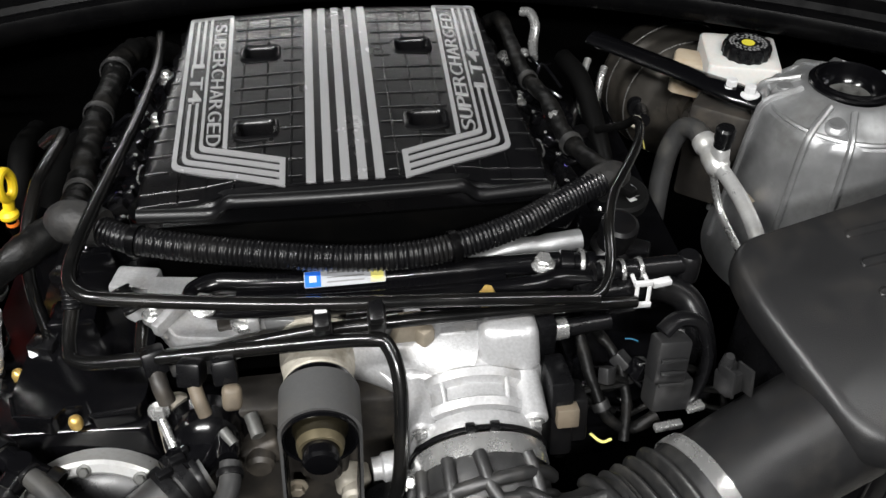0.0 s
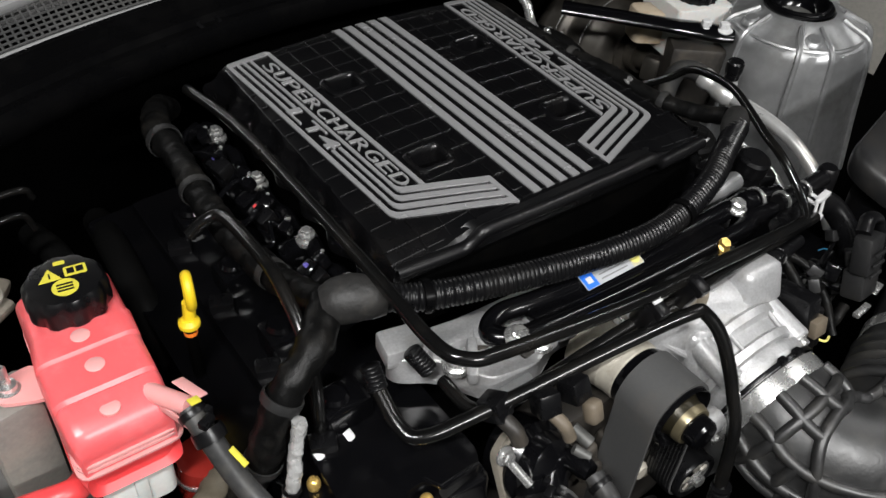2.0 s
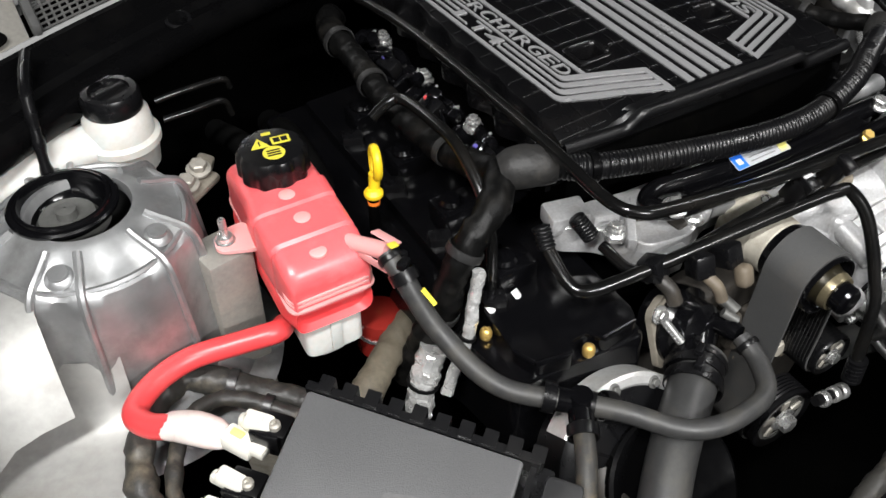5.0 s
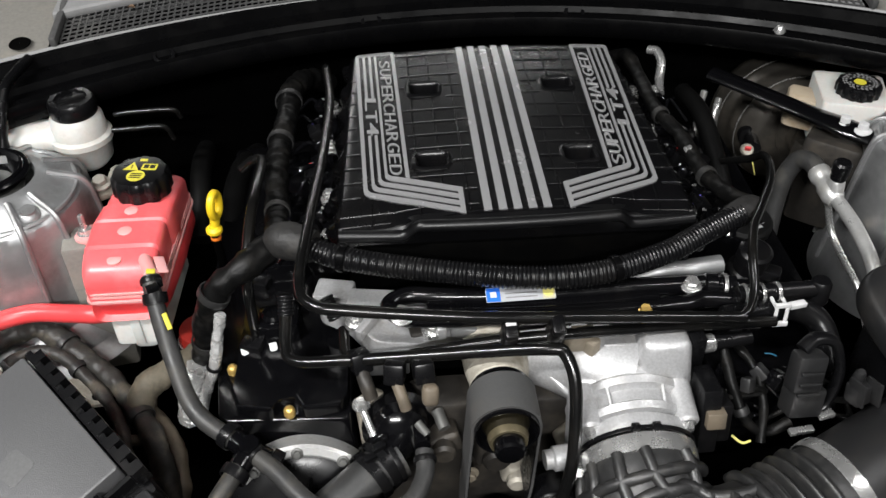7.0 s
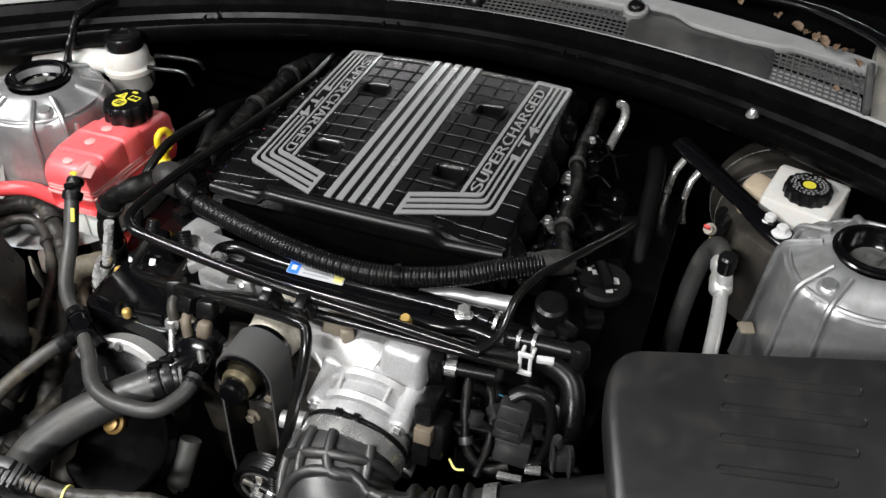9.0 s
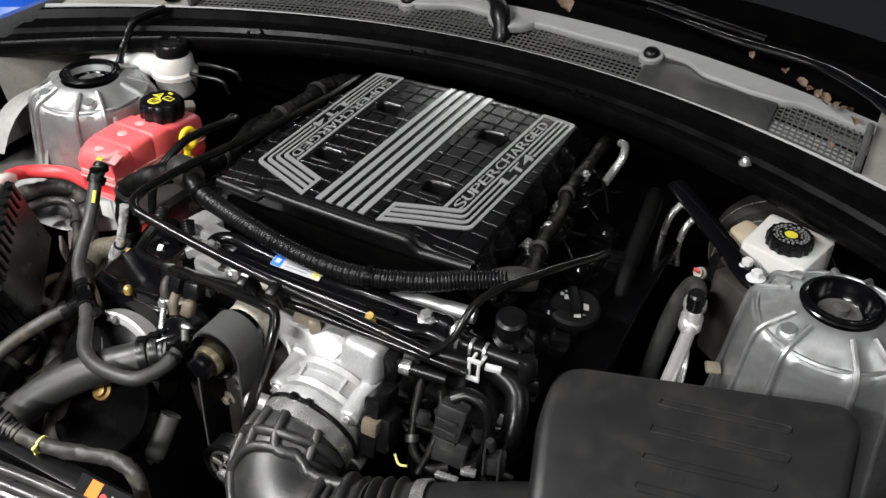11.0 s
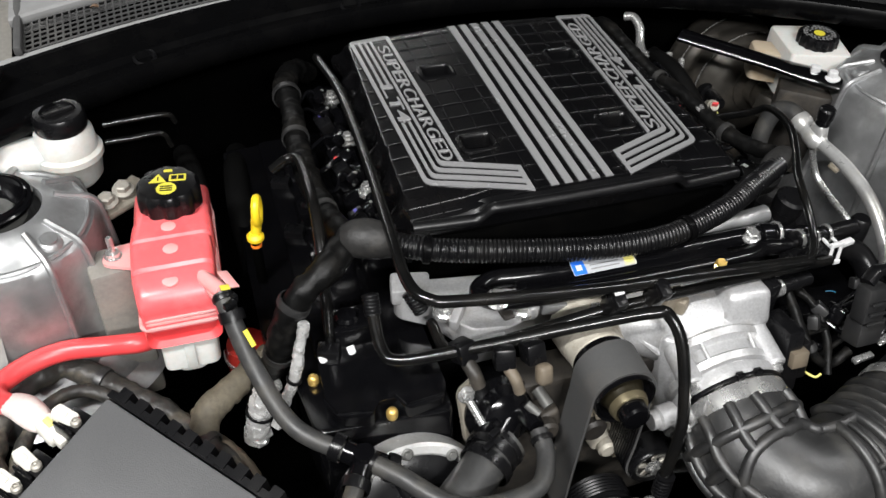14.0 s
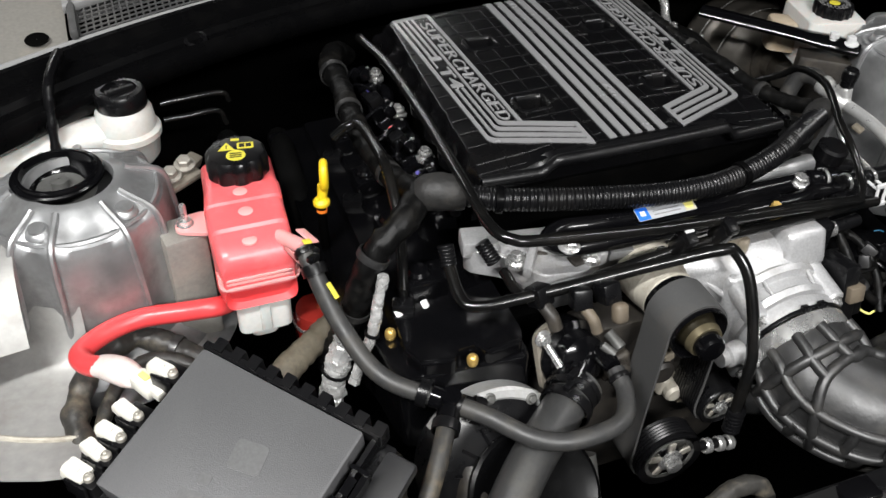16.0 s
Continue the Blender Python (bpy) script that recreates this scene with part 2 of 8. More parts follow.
BLUE = material("blue_print", (0.02, 0.16, 0.75), 0.5)
LEMON = material("lemon_print", (0.75, 0.68, 0.2), 0.5)
ORANGE = material("orange_print", (0.85, 0.2, 0.02), 0.5)
LETTER = material("white_print", (0.55, 0.55, 0.55), 0.6)
GLASS = material("dark_windscreen_glass", (0.012, 0.014, 0.014), 0.08, spec=0.6)
VIOLET = material("violet_latch_plastic", (0.12, 0.1, 0.4), 0.4)
CUFF = material("dusty_tape_cuff", (0.013, 0.0125, 0.012), 0.6, grain=0.35, scale=120, bump=0.0012, stain=0.5, stain_colour=(0.06, 0.053, 0.044), stain_scale=40)
PRINT_GOLD = material("pale_gold_print", (0.5, 0.47, 0.32), 0.5)
GREYINK = material("grey_print", (0.2, 0.2, 0.2), 0.6)
TAN = material("dusty_tan_plastic", (0.13, 0.105, 0.075), 0.6, grain=0.2, scale=80, stain=0.8, stain_colour=(0.025, 0.022, 0.018))
OILED = material("oily_brown_metal", (0.025, 0.021, 0.012), 0.3, metal=0.4, grain=0.3, scale=40, stain=0.6, stain_colour=(0.01, 0.009, 0.008))
REDTOP = material("pale_red_translucent_plastic", (0.82, 0.125, 0.135), 0.34, grain=0.08, scale=60, stain=0.6, stain_colour=(0.84, 0.27, 0.28), stain_scale=12, sss=0.3)
FUSEDARK = material("dark_fuse_box_plastic", (0.022, 0.022, 0.023), 0.42, grain=0.15, scale=300, stain=0.3, stain_colour=(0.05, 0.047, 0.042), stain_scale=25)
FUSEMARK = material("worn_grey_mark", (0.094, 0.094, 0.095), 0.48, grain=0.3, scale=300)
DUSTLOOM = material("dusty_loom_conduit", (0.028, 0.0265, 0.024), 0.5, grain=0.35, scale=260, bump=0.0004, stain=0.75, stain_colour=(0.17, 0.145, 0.105), stain_scale=30, spec=0.5)
FOIL = material("silver_foil", (0.8, 0.8, 0.79), 0.26, metal=0.6, grain=0.25, scale=220, bump=0.0012, stain=0.4, stain_colour=(0.42, 0.39, 0.34), stain_scale=50)
CASTDULL = material("dusty_cast_alloy", (0.25, 0.225, 0.185), 0.5, metal=0.25, grain=0.25, scale=200, bump=0.0004, stain=0.6, stain_colour=(0.09, 0.075, 0.055), stain_scale=30)
DUSTCAST = material("dust_covered_cast_alloy", (0.42, 0.39, 0.33), 0.55, metal=0.2, grain=0.25, scale=120, bump=0.0005, stain=0.8, stain_colour=(0.16, 0.13, 0.085), stain_scale=34)
CONNGREY = material("dark_grey_connector", (0.014, 0.014, 0.0145), 0.42, grain=0.2, scale=300, stain=0.2, stain_colour=(0.07, 0.066, 0.06))
TEAL = material("blue_wire", (0.012, 0.09, 0.16), 0.4)
DUSTPAD = material("dusty_step_pad", (0.27, 0.25, 0.2), 0.7, grain=0.4, scale=140, bump=0.0006, stain=0.9, stain_colour=(0.05, 0.045, 0.036), stain_scale=90)
DUSTHOSE = material("tan_dust_on_rubber", (0.1, 0.085, 0.06), 0.7, grain=0.4, scale=150, bump=0.0004, stain=0.7, stain_colour=(0.03, 0.027, 0.022), stain_scale=40)
REDGLOSS = material("glossy_red_paint", (0.2, 0.016, 0.012), 0.12, grain=0.1, coat=0.5)
LEAF = material("dry_leaf", (0.12, 0.075, 0.045), 0.7, grain=0.4, scale=120, stain=0.5, stain_colour=(0.3, 0.24, 0.18), stain_scale=60)
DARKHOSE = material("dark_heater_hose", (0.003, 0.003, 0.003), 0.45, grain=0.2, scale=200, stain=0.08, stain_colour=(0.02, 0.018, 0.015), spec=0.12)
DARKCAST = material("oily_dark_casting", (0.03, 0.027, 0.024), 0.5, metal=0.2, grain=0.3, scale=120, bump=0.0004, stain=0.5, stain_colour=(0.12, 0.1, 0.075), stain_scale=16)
BOXPLASTIC = material("black_textured_box_plastic", (0.012, 0.012, 0.0125), 0.38, grain=0.25, scale=900, bump=0.0002, stain=0.04, spec=0.5)

PANEL = material("dusty_black_panel_plastic", (0.025, 0.025, 0.025), 0.34, grain=0.25, scale=420, bump=0.0002, stain=0.5, stain_colour=(0.16, 0.155, 0.14), stain_scale=22, spec=0.7, rough_var=0.12)
LID = material("black_cover_plastic", (0.003, 0.003, 0.0034), 0.24, grain=0.3, scale=900, bump=0.00004, stain=0.006, spec=0.42, rough_var=0.06)
LIP = material("black_cover_edge_plastic", (0.003, 0.003, 0.0034), 0.38, grain=0.3, scale=900, bump=0.00004, stain=0.006, spec=0.4, rough_var=0.05)
WINGPAINT = material("grey_metallic_wing_paint", (0.09, 0.092, 0.095), 0.3, metal=0.4, grain=0.1, coat=0.5, stain=0.1)
BARREL = material("blue_barrel_plastic", (0.008, 0.09, 0.55), 0.4, grain=0.1, stain=0.1)
GREYPIPE = material("dull_grey_pipe", (0.1, 0.1, 0.095), 0.5, metal=0.3, grain=0.2, stain=0.5, stain_colour=(0.05, 0.045, 0.04))
MUTED = material("matt_label_film", (0.004, 0.004, 0.004), 0.6, spec=0.15, grain=0.2)
PINKWHITE = material("pale_pink_rubber", (0.76, 0.68, 0.64), 0.45, grain=0.1, stain=0.5, stain_colour=(0.6, 0.25, 0.22), stain_scale=30)
COWLSHEEN = material("wet_looking_grey_plastic", (0.03, 0.03, 0.03), 0.36, grain=0.25, scale=60, stain=0.6, stain_colour=(0.075, 0.073, 0.068), stain_scale=9, rough_var=0.16)
SHELF = material("pale_grey_cowl_plastic", (0.24, 0.24, 0.24), 0.5, grain=0.1, scale=90, bump=0.0002, stain=0.4, stain_colour=(0.13, 0.125, 0.115), stain_scale=8)
ALUPIPE = material("pale_aluminium_pipe", (0.64, 0.64, 0.63), 0.33, metal=0.6, grain=0.15, scale=200, stain=0.4, stain_colour=(0.4, 0.36, 0.28), stain_scale=30)
OLDBRASS = material("tarnished_brass", (0.34, 0.21, 0.07), 0.4, metal=0.5, grain=0.2, scale=80, stain=0.5, stain_colour=(0.06, 0.045, 0.025), stain_scale=60)
GUARD = material("pale_dusty_guard", (0.42, 0.41, 0.38), 0.6, grain=0.2, scale=60, stain=0.5, stain_colour=(0.25, 0.23, 0.2), stain_scale=16)
DUSTBOLT = material("dusty_bolt_metal", (0.36, 0.34, 0.3), 0.5, metal=0.4, grain=0.3, scale=120, stain=0.6, stain_colour=(0.16, 0.14, 0.11), stain_scale=50)
# ---------------------------------------------------------------- room and car shell
def room():
    bm = bmesh.new()
    block(bm, (0, 1.3, -0.05), (7.4, 10.8, 0.1))
    structure("floor", bm, FLOORM, "grey sealed concrete garage floor under the car", "floor", False)
    bm = bmesh.new()
    block(bm, (0, 1.3, 3.1), (7.4, 10.8, 0.1))
    structure("ceiling", bm, WALLM, "plain painted garage ceiling with strip lights", "ceiling", False)
    for name, c, s in (("wall_north", (0, 6.65, 1.5), (7.4, 0.1, 3)), ("wall_south", (0, -4.05, 1.5), (7.4, 0.1, 3)),
                       ("wall_east", (3.65, 1.3, 1.5), (0.1, 10.6, 3)), ("wall_west", (-3.65, 1.3, 1.5), (0.1, 10.6, 3))):
        bm = bmesh.new()
        block(bm, c, s)
        structure(name, bm, WALLM, "plain grey painted garage wall", "wall", False)
    for lx, ly, _ in LIGHTS:
        t = thing("strip_light", (lx, ly, 3.05), "white metal ceiling strip light above the car", "lamp", "ceiling strip lights")
        bm = bmesh.new()
        block(bm, (lx, ly, 2.995), (1.6, 0.36, 0.09), bevel=0.01)
        part("housing", bm, WALLM, t)


room()


def seam_y(x):
    return 0.435 - 0.47 * x * x


def back_y(x):
    return 0.50 - 0.38 * x * x


def sheet(bm, rows, thick=0.0):
    """A surface through rows of points."""
    rings = [[bm.verts.new(p) for p in r] for r in rows]
    bridge(bm, rings, False)


def bay():
    xs = [-0.86 + 1.72 * i / 48 for i in range(49)]
    # crossbar over the firewall: (offset back from the front seam, height)
    prof = [(0.11, 0.872), (0.06, 0.87), (0.008, 0.868), (-0.003, 0.876), (-0.006, 0.888), (-0.004, 0.897), (0.0, 0.902), (0.012, 0.905), (0.02, 0.898), (0.045, 0.9), (0.052, 0.908), (0.075, 0.912), (0.082, 0.905),
            (0.1, 0.91), (0.108, 0.925), (0.118, 0.926), (0.122, 0.915), (0.122, 0.86)]
    bm = bmesh.new()
    sheet(bm, [[(x, seam_y(x) + (back_y(x) - seam_y(x)) * d / 0.122, z + 0.006 * (1 - (x / 0.8) ** 2)) for x in xs] for d, z in prof])
    structure("trim_crossbar", bm, SATIN, "black arched crossbar and rubber seal over the firewall", "trim")
    # firewall, undertray and inner wings, their shade painted in as near black
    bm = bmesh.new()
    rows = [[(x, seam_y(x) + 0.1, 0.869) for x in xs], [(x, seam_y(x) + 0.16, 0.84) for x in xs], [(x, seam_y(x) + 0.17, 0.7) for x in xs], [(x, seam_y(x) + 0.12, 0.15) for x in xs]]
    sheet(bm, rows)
    structure("wall_firewall", bm, DARK, "insulated firewall behind the engine, coloured near black for deep shade", "wall")
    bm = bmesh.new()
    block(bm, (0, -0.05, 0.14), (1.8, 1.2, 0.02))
    structure("floor_undertray", bm, DARK, "undertray below the engine, coloured near black for deep shade", "floor", False)
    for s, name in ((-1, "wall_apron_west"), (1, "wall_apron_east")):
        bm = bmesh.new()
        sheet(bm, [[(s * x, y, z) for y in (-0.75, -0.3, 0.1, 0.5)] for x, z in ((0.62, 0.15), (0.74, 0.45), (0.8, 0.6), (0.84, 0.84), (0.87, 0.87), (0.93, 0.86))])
        structure(name, bm, DARK, "inner wing panel beside the engine, coloured near black for deep shade", "wall")
        bm = bmesh.new()
        sheet(bm, [[(s * x, y, z) for y in (0.06, 0.16, 0.28, 0.42)] for x, z in ((0.8, 0.74), (0.825, 0.838), (0.855, 0.872), (0.87, 0.874))])
        structure("panel_apron", bm, TOWERDUST, "dusty bare metal apron beside the strut tower", "panel")
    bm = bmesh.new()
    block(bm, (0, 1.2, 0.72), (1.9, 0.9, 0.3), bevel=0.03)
    structure("wall_scuttle", bm, DARK, "scuttle body behind the cowl, coloured near black for deep shade", "wall")
    for s in (-1, 1):
        bm = bmesh.new()
        sheet(bm, [[(s * x, y, z - 0.05 * max(0, -y - 0.2)) for y in (-0.95, -0.6, -0.2, 0.2, 0.6, 1.3)] for x, z in ((0.87, 0.86), (0.885, 0.9), (0.9, 0.915), (0.95, 0.9), (0.98, 0.84), (0.99, 0.3))])
        structure("panel_wing", bm, WINGPAINT, "grey metallic car wing beside the bay", "panel")


bay()


def cowl():
    bm = bmesh.new()
    xs = [-0.86 + 1.72 * i / 60 for i in range(61)]
    sheet(bm, [[(x, back_y(x) + d, z) for x in xs] for d, z in ((0.0, 0.88), (0.002, 0.924), (0.006, 0.929), (0.012, 0.927), (0.016, 0.912), (0.018, 0.88))])
    structure("trim_cowl_edge", bm, SHELF, "pale grey plastic front edge of the cowl", "trim")

    bm = bmesh.new()
    sheet(bm, [[(x, back_y(x) + d, z) for x in xs] for d, z in ((0.0, 0.885), (0.1, 0.893), (0.3, 0.9))])
    structure("panel_plenum", bm, DARK, "black air plenum below the leaf screens", "panel")

    def shelf_front(x):
        """How far behind the cowl's front edge the pale shelf begins."""
        knots = ((-0.63, 0.048), (-0.41, 0.05), (-0.30, 0.058), (-0.225, 0.047), (-0.14, 0.072), (-0.09, 0.066), (-0.065, 0.03), (-0.03, 0.014), (-0.005, 0.03), (0.013, 0.06),
                 (0.12, 0.054), (0.214, 0.056), (0.262, 0.075), (0.294, 0.074), (0.345, 0.046), (0.41, 0.046), (0.465, 0.056), (0.5, 0.074), (0.63, 0.08))
        for (xa, a), (xb, b) in zip(knots, knots[1:]):
            if x <= xb:
                k = min(1, max(0, (x - xa) / (xb - xa)))
                return a + (b - a) * k * k * (3 - 2 * k) + 0.018
        return knots[-1][1] + 0.018

    def slab(name, x0, x1, rows, mat, label):
        """A panel between x0 and x1; rows: (offset back from the cowl's edge, or a share of the way to the shelf, height)."""
        bm = bmesh.new()
        n = max(3, int((x1 - x0) / 0.012))
        line = [x0 + (x1 - x0) * i / n for i in range(n + 1)]
        sheet(bm, [[(x, back_y(x) + (d(x) if callable(d) else d), z(x) if callable(z) else z) for x in line] for d, z in rows])
        return structure(name, bm, mat, label, "panel")

    slab("panel_cowl_west", -0.84, -0.628, ((0.012, 0.9), (0.012, 0.926), (0.1, 0.944), (0.2, 0.955), (0.2, 0.9)), TOWERDUST, "dusty grey cowl corner panel with a round hole")
    slab("panel_cowl_east", 0.612, 0.84, ((0.012, 0.9), (0.012, 0.926), (0.1, 0.944), (0.2, 0.955), (0.2, 0.9)), TOWERDUST, "dusty grey cowl corner panel")
    # plain panel with a soft swage that runs out to the corner
    swage = lambda k: (lambda x: 0.93 + 0.018 * k + 0.007 * math.sin(math.pi * k) * math.sin((x - 0.24) * 13))
    slab("panel_cowl_middle", 0.235, 0.466, [(0.012, 0.905), (0.012, 0.929)] + [((lambda k: (lambda x: 0.012 + (shelf_front(x) - 0.006) * k))(k / 8), swage(k / 8)) for k in range(1, 9)], COWLSHEEN, "mottled dark grey cowl panel with water stains")
    rim = lambda e: (lambda x: shelf_front(x) + e)
    slab("panel_cowl_shelf", -0.628, 0.612, ((rim(0.003), 0.94), (rim(0.0), 0.946), (rim(0.0006), 0.951), (rim(0.004), 0.954), (lambda x: (shelf_front(x) + 0.124) / 2, 0.956), (0.12, 0.959), (0.124, 0.955), (0.125, 0.9)), SHELF, "raised pale grey cowl shelf with a wavy front edge")
    slab("panel_screen_floor", 0.468, 0.598, ((0.014, 0.9265), (0.045, 0.9325), (0.047, 0.9)), SHELF, "pale dusty floor close under the leaf screen")
    for x, lab in ((-0.618, "grey plastic rail at the end of the leaf screen"), (0.604, "grey plastic rail at the end of the leaf screen")):
        bm = bmesh.new()
        block(bm, (x, back_y(x) + 0.058, 0.944), (0.011, 0.112, 0.016), (9, 0, 0), 0.004)
        structure("trim_screen_end", bm, COWL, lab, "trim")
    bm = bmesh.new()
    lathe(bm, (-0.665, 0.362, 0.935), (0, -0.15, 1), [(0.0155, 0.0), (0.0145, 0.0012), (0.013, 0.0008), (0.0125, 0.0004), (0.0005, 0.0004)], 28)
    structure("trim_drain_hole", bm, DARK, "dark round drain hole in the corner panel", "trim")

    # moulded leaf screens: crossing bars with open holes
    for x0, x1 in ((-0.612, 0.236), (0.468, 0.596)):
        bm = bmesh.new()
        pitch, w = 0.0096, 0.0026
        d0 = 0.014
        zz = lambda d: 0.929 + 0.2 * (d - d0)
        x = x0
        while x < x1:
            a = back_y(x)
            vs = []
            for d in (d0, shelf_front(x) + 0.006):
                for dx, dz in ((-w / 2, 0), (w / 2, 0), (w / 2, -0.0018), (-w / 2, -0.0018)):
                    vs.append(bm.verts.new((x + dx, a + d, zz(d) + dz)))
            for q in ((0, 1, 5, 4), (1, 2, 6, 5), (3, 0, 4, 7)):
                bm.faces.new([vs[i] for i in q])
            x += pitch
        n = int((x1 - x0) / 0.012)
        line = [x0 + (x1 - x0) * i / n for i in range(n + 1)]
        d = d0
        while d < 0.112:
            run = []
            for x in line + [None]:
                if x is not None and d < shelf_front(x) + 0.006:
                    run.append(x)
                    continue
                if len(run) > 1:
                    bridge(bm, [[bm.verts.new((u, back_y(u) + d + dd, zz(d) + dz)) for u in run] for dd, dz in ((-w / 2, -0.0016), (-w / 2, 0.0002), (w / 2, 0.0002), (w / 2, -0.0016))], False)
                run = []
            d += pitch
        ob = part("leaf_screen", bm, COWL, None, "", False)
        tagged(ob, "grey moulded plastic leaf screen in the cowl", "screen", kind="stuff")
    bm = bmesh.new()
    xs = [-0.8 + 1.6 * i / 40 for i in range(41)]
    sheet(bm, [[(x, 0.84 - 0.3 * x * x + d, z) for x in xs] for d, z in ((-0.12, 0.9), (-0.1, 0.965), (-0.06, 0.96), (0.0, 0.985))])
    structure("trim_scuttle", bm, DARK, "dark gutter between cowl and windscreen", "trim")
    bm = bmesh.new()
    sheet(bm, [[(x, 0.84 - 0.3 * x * x + d, z) for x in xs] for d, z in ((-0.01, 0.97), (0.1, 1.04), (0.48, 1.24))])
    structure("window_windscreen", bm, GLASS, "dark raked windscreen glass above the cowl", "window")


cowl()

# ---------------------------------------------------------------- intake cover with its emblems
X0 = 0.002


def lid_z(x, y):
    front = max(0.0, -0.045 - y)
    side = min(1.0, max(0.0, (abs(x - X0) - 0.118) / 0.02))
    droop = side * side * (3 - 2 * side) * 0.012 * min(1.0, max(0.0, (-0.024 - y) / 0.035))
    return 0.908 - droop - 0.007 * ((x - X0) / 0.18) ** 2 - 7.0 * front ** 2 - 0.015 * max(0, y - 0.25) - 0.04 * max(0, y - 0.332) - 0.04 * max(0, y - 0.34) - 0.4 * max(0, y - 0.3465)


SLOTS = [(sx * 0.0925 + X0, sy) for sx in (-1, 1) for sy in (0.057, 0.230)]
SW, SD = 0.042, 0.033


def strip(bm, left, right, lift, thick):
    """A raised band on the cover between two lines of (x, y)."""
    top, low = [], []
    for a, b in zip(left, right):
        top.append([bm.verts.new((p[0], p[1], lid_z(*p) + lift)) for p in (a, b)])
        low.append([bm.verts.new((p[0], p[1], lid_z(*p) + lift - thick)) for p in (a, b)])
    rings = [[l[0], t[0], t[1], l[1]] for t, l in zip(top, low)]
    bridge(bm, rings, False)
    bm.faces.new(rings[0])
    bm.faces.new(rings[-1][::-1])


def dense(line, n=10):
    out = []
    for a, b in zip(line, line[1:]):
        for k in range(n):
            out.append((a[0] + (b[0] - a[0]) * k / n, a[1] + (b[1] - a[1]) * k / n))
    return out + [line[-1]]


def bent(p, c, q, r):
    """From p to q by way of the rounded corner c."""
    P, C, Q = V(*p, 0), V(*c, 0), V(*q, 0)
    a, b = C + (P - C).normalized() * r, C + (Q - C).normalized() * r
    line = [P.lerp(a, k / 14) for k in range(14)]
    line += [a.lerp(C, k / 6).lerp(C.lerp(b, k / 6), k / 6) for k in range(7)]
    line += [b.lerp(Q, k / 6) for k in range(1, 7)]
    return [(v.x, v.y) for v in line]


def text_mesh(words, size, m, lift, spacing=1.0, bold=0.0):
    cu = bpy.data.curves.new("words", "FONT")
    cu.body, cu.size, cu.align_x, cu.align_y = words, size, "CENTER", "CENTER"
    cu.extrude, cu.space_character, cu.offset = 0.0006, spacing, 0.006 + bold
    ob = bpy.data.objects.new("words", cu)
    scene.collection.objects.link(ob)
    dg = bpy.context.evaluated_depsgraph_get()
    bm = bmesh.new()
    bm.from_mesh(ob.evaluated_get(dg).to_mesh())
    bpy.data.objects.remove(ob)
    for v in bm.verts:
        v.co = m @ v.co
    return bm


